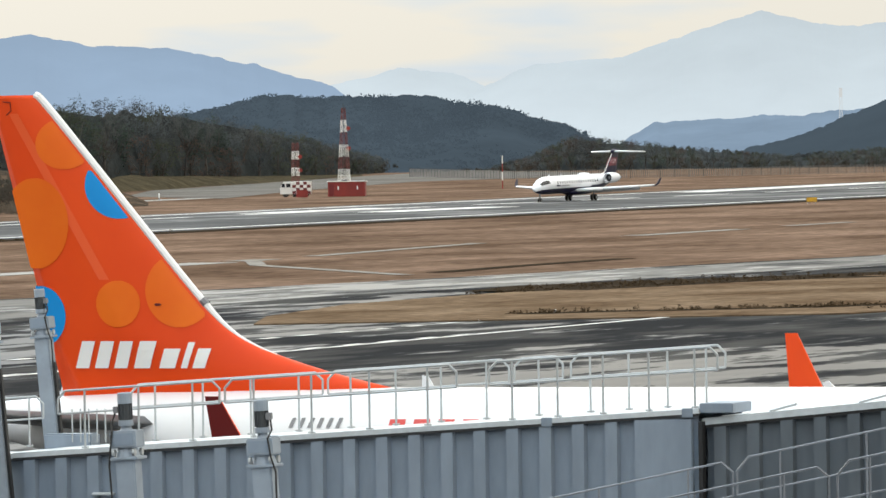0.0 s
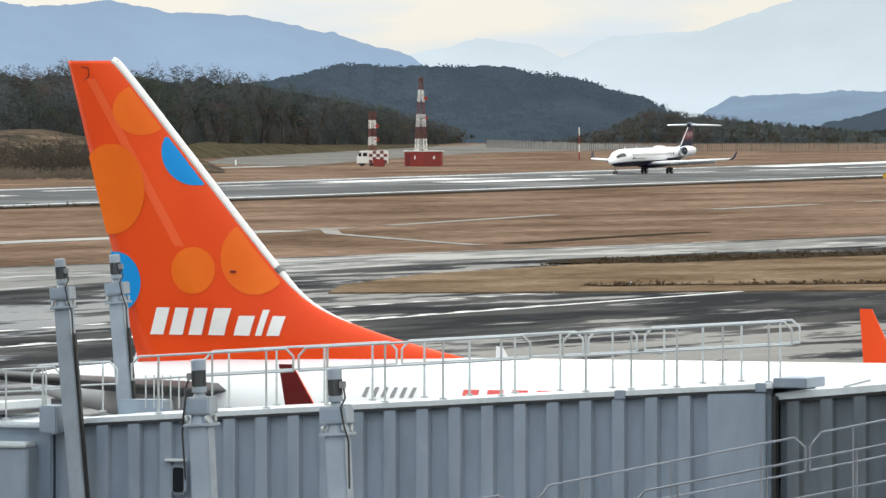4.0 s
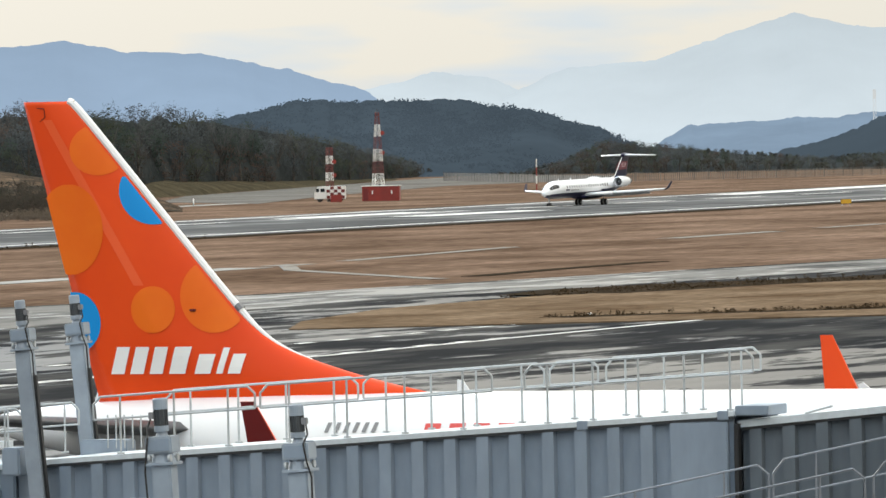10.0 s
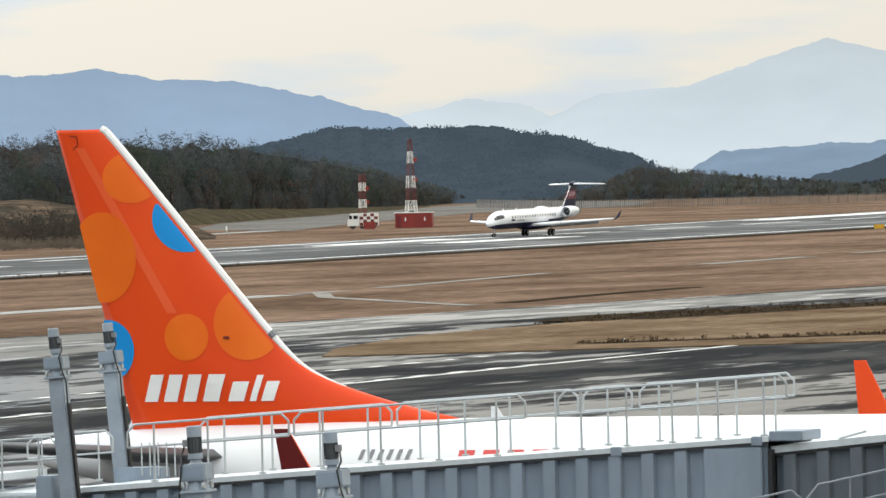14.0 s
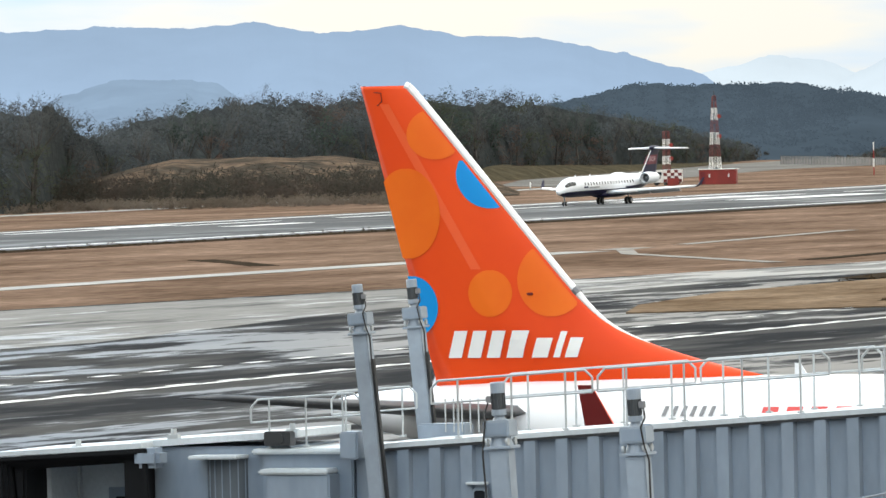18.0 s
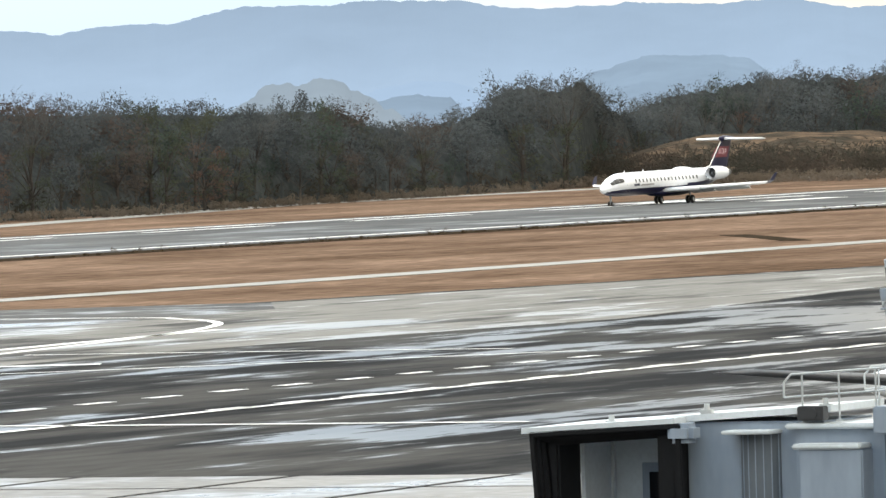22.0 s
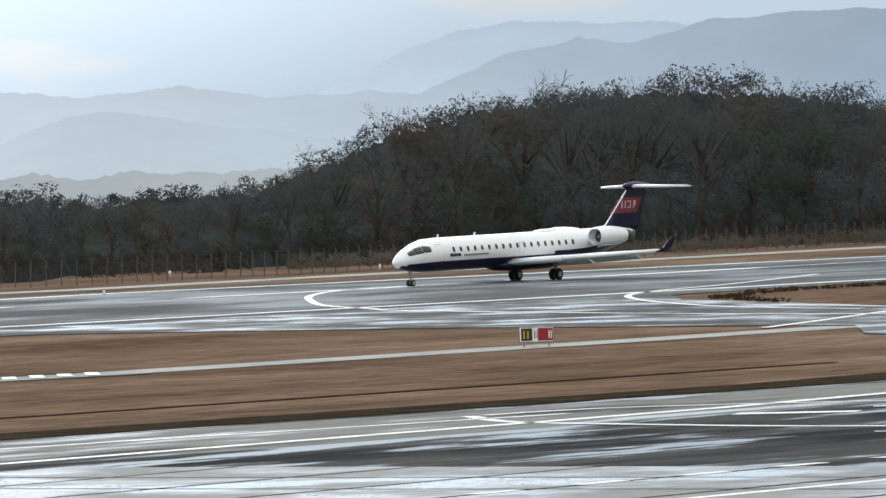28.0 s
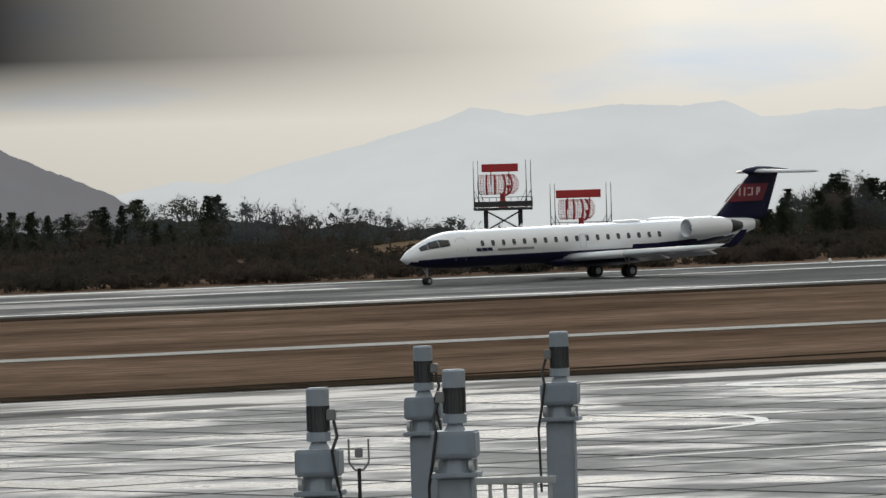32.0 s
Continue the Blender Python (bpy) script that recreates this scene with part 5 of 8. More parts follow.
# ---- boarding bridges ----
def lift_column(p, top, s=1.0, turn=0.0, box_side=1, label="grey lift column of a boarding bridge with a motor on top", base=0.04, chain=False, lean=0.0):
    """A bridge's lift column: square tube, flange with eyes, gearbox, motor and cable."""
    t = top - base
    slide = t * math.tan(radians(lean))
    col = thing("lift_column", pose(p[0] + slide * math.cos(radians(turn)), p[1] + slide * math.sin(radians(turn)), base, 0, -lean, turn), label, "lift column", "lift columns of the boarding bridges")
    t /= math.cos(radians(lean))
    bm = bmesh.new()
    box(bm, (0, 0, (t - 1.06 * s) / 2), (0.33 * s, 0.33 * s, t - 1.06 * s), 0.02 * s)
    part("tube", bm, COLUMN, col)
    if chain:
        bm = bmesh.new()
        box(bm, (0.2 * s, -0.02, (t - 1.6 * s) / 2), (0.05 * s, 0.14 * s, t - 1.6 * s), 0.01)
        part("cable_chain", bm, CABLE, col, "black cable chain along the column")
    bm = bmesh.new()
    box(bm, (0, 0, 0.12), (0.9 * s, 0.9 * s, 0.24), 0.03)
    part("foot", bm, DARKMETAL, col)
    bm = bmesh.new()
    box(bm, (0, 0, t - 1.04 * s), (0.47 * s, 0.47 * s, 0.05 * s), 0.01 * s)
    rod(bm, (0, 0, t - 1.02 * s), (0, 0, t - 0.86 * s), 0.20 * s, 0.15 * s, 16)
    part("flange", bm, COLUMN, col)
    for dx, dy in ((-0.17, -0.17), (0.17, -0.17), (-0.17, 0.17), (0.17, 0.17)):
        bm = bmesh.new()
        rod(bm, (dx * s - 0.02 * s, dy * s, t - 0.95 * s), (dx * s + 0.02 * s, dy * s, t - 0.95 * s), 0.06 * s, 0.06 * s, 12)
        part("lifting_eye", bm, GALV, col)
    bm = bmesh.new()
    box(bm, (0.0, 0, t - 0.74 * s), (0.44 * s, 0.42 * s, 0.27 * s), 0.02 * s)
    g = part("gearbox", bm, COLUMN, col)
    bm = bmesh.new()
    box(bm, (0.0, -0.214 * s, t - 0.74 * s), (0.36 * s, 0.012 * s, 0.19 * s), 0.004 * s)
    part("cover_plate", bm, BRIDGE, g)
    bm = bmesh.new()
    rod(bm, (0, 0, t - 0.61 * s), (0, 0, t - 0.53 * s), 0.11 * s, 0.075 * s, 16)
    rod(bm, (0, 0, t - 0.53 * s), (0, 0, t - 0.44 * s), 0.12 * s, 0.12 * s, 18)
    part("collar", bm, COLUMN, col)
    bm = bmesh.new()
    rod(bm, (0, 0, t - 0.44 * s), (0, 0, t - 0.17 * s), 0.098 * s, 0.098 * s, 18)
    for i in range(14):
        a = math.tau * i / 14
        box(bm, (0.105 * s * math.cos(a), 0.105 * s * math.sin(a), t - 0.305 * s), (0.02 * s, 0.006 * s, 0.25 * s), 0, Matrix.Rotation(a, 4, "Z"))
    m = part("motor", bm, MOTOR, col, "dark finned motor")
    bm = bmesh.new()
    rod(bm, (0, 0, t - 0.18 * s), (0, 0, t - 0.02 * s), 0.115 * s, 0.115 * s, 20)
    rod(bm, (0, 0, t - 0.02 * s), (0, 0, t), 0.115 * s, 0.10 * s, 20)
    part("motor_cap", bm, COLUMN, m, "pale motor cowl")
    bm = bmesh.new()
    box(bm, (box_side * 0.135 * s, -0.03 * s, t - 0.27 * s), (0.09 * s, 0.11 * s, 0.11 * s), 0.01 * s)
    part("terminal_box", bm, GREYBAR, m)
    bm = bmesh.new()
    pts = [(box_side * 0.16 * s, -0.05 * s, t - 0.33 * s), (box_side * 0.2 * s, -0.12 * s, t - 0.48 * s), (box_side * 0.16 * s, -0.24 * s, t - 0.62 * s), (box_side * 0.2 * s, -0.25 * s, t - 0.9 * s),
           (box_side * 0.25 * s, -0.2 * s, t - 1.15 * s), (box_side * 0.23 * s, -0.21 * s, t - 1.9 * s)]
    tube(bm, pts, 0.016 * s, 6)
    part("cable", bm, CABLE, col, "black hanging cable")
    return col


def rail_panel(owner, x0, x1, y, zt0, zt1, hgt=1.0, posts=4, drop=0.4, r=0.021, round_left=True, round_right=True, name="railing", mat=None):
    """A tubular guard rail: upper loop with cut corners, and posts down to the roof; z follows a slope."""
    def z(x):
        return zt0 + (zt1 - zt0) * (x - x0) / (x1 - x0)
    c = 0.14
    loop = []
    if round_left:
        loop += [(x0, y, z(x0) - drop), (x0, y, z(x0) - c), (x0 + c, y, z(x0 + c))]
    else:
        loop += [(x0, y, z(x0))]
    if round_right:
        loop += [(x1 - c, y, z(x1 - c)), (x1, y, z(x1) - c), (x1, y, z(x1) - drop)]
    else:
        loop += [(x1, y, z(x1))]
    bm = bmesh.new()
    tube(bm, loop, r, 8)
    rail = part(name, bm, mat or GALV, owner, "pale tubular guard rail")
    bm = bmesh.new()
    tube(bm, [(x0, y, z(x0) - drop), (x1, y, z(x1) - drop)], r * 0.9, 8)
    part("mid_rail", bm, mat or GALV, rail)
    for i in range(posts):
        x = x0 + (x1 - x0) * (i + 0.5) / posts
        bm = bmesh.new()
        rod(bm, (x, y, z(x) - hgt), (x, y, z(x)), r, r, 8)
        box(bm, (x, y, z(x) - hgt + 0.02), (0.11, 0.09, 0.03))
        part("post", bm, mat or GALV, rail)
    return rail


def wall_panel(x0, x1, y, z00, z01, zt0, zt1, d):
    """A sloping wall plate between two heights at each end."""
    bm = bmesh.new()
    vs = [(x0, y, z00), (x1, y, z01), (x1, y, zt1), (x0, y, zt0)]
    a = [bm.verts.new(p) for p in vs]
    b = [bm.verts.new((p[0], p[1] + d, p[2])) for p in vs]
    bm.faces.new(a)
    bm.faces.new(list(reversed(b)))
    for i in range(4):
        bm.faces.new((a[i], b[i], b[(i + 1) % 4], a[(i + 1) % 4]))
    bmesh.ops.recalc_face_normals(bm, faces=bm.faces)
    return bm


def tunnel(owner, x0, x1, zt0, zt1, hgt, depth, mat, y0=0.0, pitch=0.6, cap=0.09, roofmat=None, rib_from=None):
    """A corrugated bridge tunnel: front and back wall, floor, sloping roof with an edge strip, and pressed ribs."""
    sl = (zt1 - zt0) / (x1 - x0)

    def zt(x):
        return zt0 + sl * (x - x0)
    part("side_wall", wall_panel(x0, x1, y0, zt0 - hgt, zt1 - hgt, zt0 - cap, zt1 - cap, 0.06), mat, owner, "grey corrugated side wall")
    part("side_wall", wall_panel(x0, x1, y0 + depth - 0.06, zt0 - hgt, zt1 - hgt, zt0 - cap, zt1 - cap, 0.06), mat, owner, "grey corrugated side wall")
    bm = wall_panel(x0 - 0.05, x1 + 0.05, y0 - 0.14, zt0 - cap, zt1 - cap, zt0, zt1, depth + 0.22)
    part("roof", bm, roofmat or ROOF, owner, "pale sheet roof")
    part("roof_edge", wall_panel(x0 - 0.05, x1 + 0.05, y0 - 0.13, zt0 - cap - 0.05, zt1 - cap - 0.05, zt0 - cap + 0.02, zt1 - cap + 0.02, 0.045), CABLE if mat is BRIDGE_DARK else DARKMETAL, owner, "dark strip under the roof edge")
    part("floor", wall_panel(x0, x1, y0 + 0.07, zt0 - hgt, zt1 - hgt, zt0 - hgt + 0.2, zt1 - hgt + 0.2, depth - 0.14), mat, owner)
    n = int((x1 - x0) / pitch)
    for i in range(n):
        x = x0 + 0.12 + pitch * i
        bm = bmesh.new()
        w, b = pitch * 0.46, 0.125
        rows = []
        for z_of in (lambda q: zt(q) - hgt + 0.03, lambda q: zt(q) - cap - 0.03):
            rows.append([bm.verts.new((q, y0 - dy, z_of(q))) for q, dy in ((x, -0.01), (x + 0.03, b), (x + w - 0.03, b), (x + w, -0.01))])
        for k in range(3):
            bm.faces.new((rows[0][k], rows[0][k + 1], rows[1][k + 1], rows[1][k]))
        bm.faces.new(rows[1])
        bm.faces.new(list(reversed(rows[0])))
        bmesh.ops.recalc_face_normals(bm, faces=bm.faces)
        part("rib", bm, mat, owner)


def boarding_bridge():
    """The long bridge before the airliner, cab at its free end; x towards the terminal, y away from the deck."""
    o = at(140.0, 62.4)
    br = thing("boarding_bridge", pose(o.x, o.y, 0.04, 0, 0, -18.49), "grey corrugated boarding bridge with roof railings and a black cab canopy", "boarding bridge")
    # main tunnel and the inner tunnel that slides in it
    tunnel(br, 7.55, 20.15, 6.22, 6.98, 2.9, 2.7, BRIDGE)
    tunnel(br, 20.25, 34.0, 6.80, 8.05, 2.6, 2.3, BRIDGE_DARK, y0=0.22, cap=0.12, roofmat=ROOF)
    bm = bmesh.new()
    box(bm, (20.5, 0.5, 6.98), (0.6, 1.15, 0.17), 0.012)
    part("end_frame", bm, BRIDGE, br, "grey end frame of the outer tunnel")
    bm = bmesh.new()
    box(bm, (19.55, -0.06, 5.47), (1.05, 0.14, 2.66), 0.02)
    part("flat_panel", bm, BRIDGE, br, "flat grey panel at the tunnel's end")
    bm = bmesh.new()
    box(bm, (20.22, 0.0, 5.4), (0.07, 0.2, 2.7))
    part("seal_strip", bm, CABLE, br, "black rubber seal between the tunnels")
    for x in (21.6, 23.2):
        bm = bmesh.new()
        box(bm, (x, 0.3, 6.80 + 0.0909 * (x - 20.25) + 0.05), (0.5, 0.07, 0.035), 0, Matrix.Rotation(-0.25, 4, "Y"))
        part("roof_cleat", bm, GALV, br)
    # joint clamps along the roof edge
    for x in (17.45, 12.4, 20.0):
        bm = bmesh.new()
        box(bm, (x, -0.11, 6.22 + 0.0603 * (x - 7.55) - 0.07), (0.2, 0.09, 0.16), 0.012)
        part("joint_clamp", bm, BRIDGE, br)
    # railings along both roof edges
    def roof(x):
        return 6.22 + 0.0603 * (x - 7.55)
    for y, segs in ((0.05, ((8.3, 11.35, 3), (11.45, 15.75, 4), (16.35, 20.5, 5))), (2.55, ((8.75, 12.4, 4), (12.5, 15.9, 4), (16.0, 16.9, 1), (17.05, 19.9, 4)))):
        for x0, x1, k in segs:
            rail_panel(br, x0, x1, y, roof(x0) + 1.04, roof(x1) + 1.04, 1.04, k)
    # small window with a hood
    bm = bmesh.new()
    box(bm, (9.25, -0.1, 5.17), (0.3, 0.06, 0.56), 0.05)
    w = part("window", bm, BRIDGE, br, "small window with a rounded frame")
    bm = bmesh.new()
    box(bm, (9.25, -0.135, 5.15), (0.2, 0.02, 0.44), 0.02)
    part("pane", bm, GLASS, w)
    bm = bmesh.new()
    box(bm, (9.22, -0.16, 5.5), (0.4, 0.16, 0.05), 0.015)
    part("hood", bm, ROOF, w)
    # head of the bridge: stepped boxes, drum and cab
    tunnel(br, 6.85, 7.6, 6.16, 6.22, 2.8, 2.6, BRIDGE, y0=0.05, pitch=0.5)
    bm = bmesh.new()
    box(bm, (5.95, 1.2, 4.62), (1.75, 2.5, 2.9), 0.03)
    part("machine_housing", bm, BRIDGE, br, "grey machine housing")
    bm = bmesh.new()
    box(bm, (5.92, 1.15, 6.09), (1.95, 2.75, 0.1), 0.03)
    part("housing_cap", bm, ROOF, br, "pale rounded roof edge")
    bm = bmesh.new()
    box(bm, (5.95, -0.28, 4.5), (1.22, 0.55, 2.4), 0.03)
    s = part("shutter_box", bm, BRIDGE, br, "grey shutter box on the side")
    bm = bmesh.new()
    box(bm, (5.88, -0.3, 5.74), (1.32, 0.62, 0.1), 0.03)
    part("box_lid", bm, ROOF, s)
    bm = bmesh.new()
    box(bm, (4.25, 1.3, 4.7), (2.7, 2.4, 2.95), 0.04)
    part("rotunda", bm, BRIDGE, br, "grey drum section behind the cab")
    bm = bmesh.new()
    rod(bm, (4.35, 0.25, 3.4), (4.35, 0.25, 6.0), 0.42, 0.42, 28)
    drum = part("curved_shutter", bm, BRIDGE_DARK, br, "curved slatted shutter")
    for i in range(9):
        a = math.pi + (i + 0.5) * math.pi / 9
        bm = bmesh.new()
        box(bm, (4.35 + 0.425 * math.cos(a), 0.25 + 0.425 * math.sin(a), 4.7), (0.012, 0.02, 2.56), 0, Matrix.Rotation(a, 4, "Z"))
        part("slat", bm, BRIDGE, drum)
    bm = bmesh.new()
    box(bm, (4.3, 0.0, 6.0), (0.95, 1.0, 0.07), 0.02)
    part("shutter_hood", bm, ROOF, br)
    bm = wall_panel(2.55, 5.75, 0.0, 6.16, 6.34, 6.28, 6.46, 2.6)
    part("roof", bm, ROOF, br, "pale sheet roof")
    bm = wall_panel(-0.05, 2.95, -0.55, 6.02, 6.18, 6.12, 6.28, 3.1)
    part("cab_roof", bm, ROOF, br, "white cab roof")
    for x, zz in ((3.32, 6.42), (5.62, 6.5), (1.45, 6.24)):
        bm = bmesh.new()
        rod(bm, (x, 0.1, zz - 0.1), (x, 0.1, zz + 0.08), 0.06, 0.05, 10)
        box(bm, (x, 0.1, zz - 0.06), (0.22, 0.16, 0.08), 0.01)
        part("roof_fitting", bm, GALV, br)
    bm = bmesh.new()
    box(bm, (5.45, -0.1, 6.32), (0.5, 0.3, 0.26), 0.02)
    rod(bm, (5.5, -0.27, 6.32), (5.5, -0.2, 6.32), 0.09, 0.09, 14)
    part("floodlight", bm, DARKMETAL, br, "dark floodlight on the roof")
    bm = bmesh.new()
    box(bm, (3.05, -0.35, 6.0), (0.5, 0.5, 0.36), 0.09)
    part("hood_arm_cover", bm, BRIDGE, br, "grey rounded arm cover")
    # black canopy of folded bellows round the cab opening
    for i in range(4):
        f = 0.09 * i
        bm = bmesh.new()
        for a, z in (((0.32 + f, -0.5 + f, 3.2), (0.15 + f * 0.6, -0.5 + f, 6.0)), ((0.15 + f * 0.6, -0.5 + f, 6.0 - f * 0.6), (3.0 - f, -0.5 + f, 6.13 - f * 0.6)),
                     ((3.0 - f, -0.5 + f, 6.1), (3.1 - f, -0.5 + f, 3.2))):
            d = Vector(z) - Vector(a)
            q = d.to_track_quat("Z", "Y").to_matrix().to_4x4()
            box(bm, (Vector(a) + Vector(z)) / 2, (0.14, 0.1, d.length + 0.1), 0.02, q)
        part("bellows_fold", bm, BELLOWS, br, "black folded canopy bellows")
    bm = bmesh.new()
    box(bm, (2.72, 0.1, 4.6), (0.38, 1.0, 2.8), 0.05)
    part("canopy_side", bm, BELLOWS, br, "black canopy side curtain")
    bm = bmesh.new()
    box(bm, (0.42, 0.2, 4.6), (0.3, 1.0, 2.8), 0.05)
    part("canopy_side", bm, BELLOWS, br, "black canopy side curtain")
    bm = bmesh.new()
    box(bm, (1.4, 2.1, 4.7), (2.4, 0.08, 2.6))
    box(bm, (0.62, 1.35, 4.65), (0.08, 1.42, 2.5))
    box(bm, (1.4, 1.2, 5.95), (2.5, 1.9, 0.1))
    box(bm, (1.4, 1.2, 3.35), (2.5, 1.9, 0.12))
    cabin = part("cab_interior", bm, ROOF, br, "pale inside wall of the cab")
    bm = bmesh.new()
    box(bm, (1.75, 2.03, 4.42), (1.1, 0.06, 1.9), 0.01)
    door = part("cab_door", bm, BRIDGE, cabin, "grey glazed cab door")
    for x in (1.5, 2.0):
        bm = bmesh.new()
        box(bm, (x, 1.99, 4.75), (0.3, 0.03, 0.9), 0.01)
        part("pane", bm, GLASS, door)
    bm = bmesh.new()
    rod(bm, (0.75, 1.6, 3.4), (0.8, 1.6, 5.85), 0.03, 0.03, 8)
    part("grab_pole", bm, GALV, cabin)
    rail_panel(br, 4.83, 6.95, 0.08, 7.0, 7.12, 0.9, 3, 0.4, 0.019)
    rail_panel(br, 5.5, 7.15, 2.3, 7.05, 7.15, 0.9, 3, 0.4, 0.019)
    # bracket plates and undercarriage
    bm = bmesh.new()
    box(bm, (7.35, 1.3, 3.1), (0.5, 4.0, 0.35), 0.03)
    part("cross_beam", bm, BRIDGE, br)
    for c, q in (((7.0, -0.45, 6.2), (0.34, 0.5, 0.5)), ((7.45, 2.95, 6.3), (0.9, 0.5, 0.3))):
        bm = bmesh.new()
        box(bm, c, q, 0.03)
        part("column_bracket", bm, BRIDGE, br)
    for y in (-0.6, 3.2):
        bm = bmesh.new()
        wheel(bm, (7.3, y, 0.45), 0.45, 0.35)
        part("wheel", bm, TYRE, br, "black bogie wheel")
    bm = bmesh.new()
    box(bm, (7.3, 1.3, 0.6), (0.5, 3.6, 0.3), 0.03)
    part("axle", bm, DARKMETAL, br)
    for dx, dy, nm in ((7.2, -0.62, 9.10), (6.75, 3.2, 9.10)):
        p = br.matrix_basis @ Vector((dx, dy, 0))
        lift_column((p.x, p.y), nm, 0.84, -18.49, 1, chain=True, lean=5.0)
    for x in (20.2, 32.0):
        bm = bmesh.new()
        rod(bm, (x, 1.3, 0.0), (x, 1.3, 4.2), 0.3, 0.3, 16)
        part("support_leg", bm, BRIDGE, br)
    # clear safety cage behind the column
    for i in range(5):
        bm = bmesh.new()
        x = 7.55 + 0.16 * i
        tube(bm, [(x, 2.7, 6.3), (x, 2.7, 6.9)], 0.014, 6)
        part("ladder_rung", bm, GALV, br)


boarding_bridge()


def front_bridge():
    """The nearer bridge, of which the railings and the two lift columns rise into view."""
    o = at(95.0, 36.0)
    br = thing("boarding_bridge", pose(o.x, o.y, 0.04, 0, 0, -18.49), "grey boarding bridge with a pale sloping roof and railings", "boarding bridge")
    tunnel(br, 1.2, 13.0, 5.66, 8.02, 2.8, 2.5, BRIDGE, y0=-2.45, pitch=0.6)
    bm = bmesh.new()
    box(bm, (0.3, -1.75, 4.0), (1.8, 2.8, 2.9), 0.05)
    part("cab", bm, BRIDGE, br, "grey bridge cab")

    def roof(x):
        return 5.66 + 0.2 * (x - 1.2)
    for y, segs in ((0.0, ((2.2, 4.1, 2), (4.45, 7.75, 3), (7.8, 12.0, 4))), (-2.4, ((2.0, 6.0, 4), (6.4, 9.6, 3), (9.7, 12.0, 3)))):
        for x0, x1, k in segs:
            rail_panel(br, x0, x1, y, roof(x0) + 1.0 - 0.32 * (y < -1), roof(x1) + 1.0 - 0.32 * (y < -1), 1.0 - 0.32 * (y < -1), k, 0.42, 0.013, mat=GREYRAIL)
    for x in (0.4, 11.0):
        bm = bmesh.new()
        rod(bm, (x, -1.2, 0.0), (x, -1.2, 3.0 + 0.15 * x), 0.28, 0.28, 16)
        part("support_leg", bm, BRIDGE, br)
    for dx, top, side in ((0.06, 8.82, -1), (1.8, 8.73, 1)):
        p = br.matrix_basis @ Vector((dx, 0.25, 0))
        lift_column((p.x, p.y), top, 0.76, -18.49, side, lean=3.0)


front_bridge()

# lift columns and roof fittings of the bridges on the other side of the deck
for cx, cy, top, side in ((-18.78, 22.53, 8.70, -1), (-20.51, 21.41, 8.54, 1), (-8.16, 3.20, 8.83, -1), (-9.58, 2.25, 8.65, 1)):
    lift_column((cx, cy), top, 1.27, -18.49 + 45, side)


def wind_sensor():
    s = thing("roof_sensor", pose(-11.37, 5.84, 0.04, 0, 0, 24), "slim dark mast with a forked sensor", "sensor")
    bm = bmesh.new()
    rod(bm, (0, 0, 0), (0, 0, 7.42), 0.03, 0.025, 8)
    part("mast", bm, CABLE, s)
    bm = bmesh.new()
    tube(bm, [(-0.13, 0, 7.8), (-0.13, 0, 7.5), (-0.06, 0, 7.4), (0.06, 0, 7.4), (0.13, 0, 7.5), (0.13, 0, 7.8)], 0.014, 6)
    box(bm, (0, 0, 7.62), (0.1, 0.06, 0.12), 0.01)
    part("fork", bm, GREYBAR, s)


def small_gate():
    s = thing("roof_gate", pose(-10.77, 8.59, 0.04, 0, 0, 32), "pale slatted guard rail on a bridge roof", "railing")
    for i in range(6):
        bm = bmesh.new()
        x = -0.5 + 0.2 * i
        box(bm, (x, 0, 3.55), (0.05, 0.04, 7.1), 0.008)
        part("post", bm, GALV, s)
    bm = bmesh.new()
    box(bm, (0, 0, 7.12), (1.15, 0.08, 0.09), 0.01)
    part("top_rail", bm, GALV, s)


wind_sensor()
small_gate()


# ---- masts, signs, radar, fence ----
def lattice(bm, base, top, w0, w1, z0, z1, bays=3, r=0.05):
    """One length of a four-legged lattice mast."""
    def corner(k, z):
        w = w0 + (w1 - w0) * (z - base) / (top - base)
        sx, sy = ((-1, -1), (1, -1), (1, 1), (-1, 1))[k]
        return Vector((sx * w / 2, sy * w / 2, z))
    for k in range(4):
        rod(bm, corner(k, z0), corner(k, z1), r, r, 5)
        for b in range(bays):
            a, c = z0 + (z1 - z0) * b / bays, z0 + (z1 - z0) * (b + 1) / bays
            rod(bm, corner(k, a), corner((k + 1) % 4, c), r * 0.6, r * 0.6, 4)
            rod(bm, corner((k + 1) % 4, a), corner(k, c), r * 0.6, r * 0.6, 4)
            rod(bm, corner(k, c), corner((k + 1) % 4, c), r * 0.6, r * 0.6, 4)


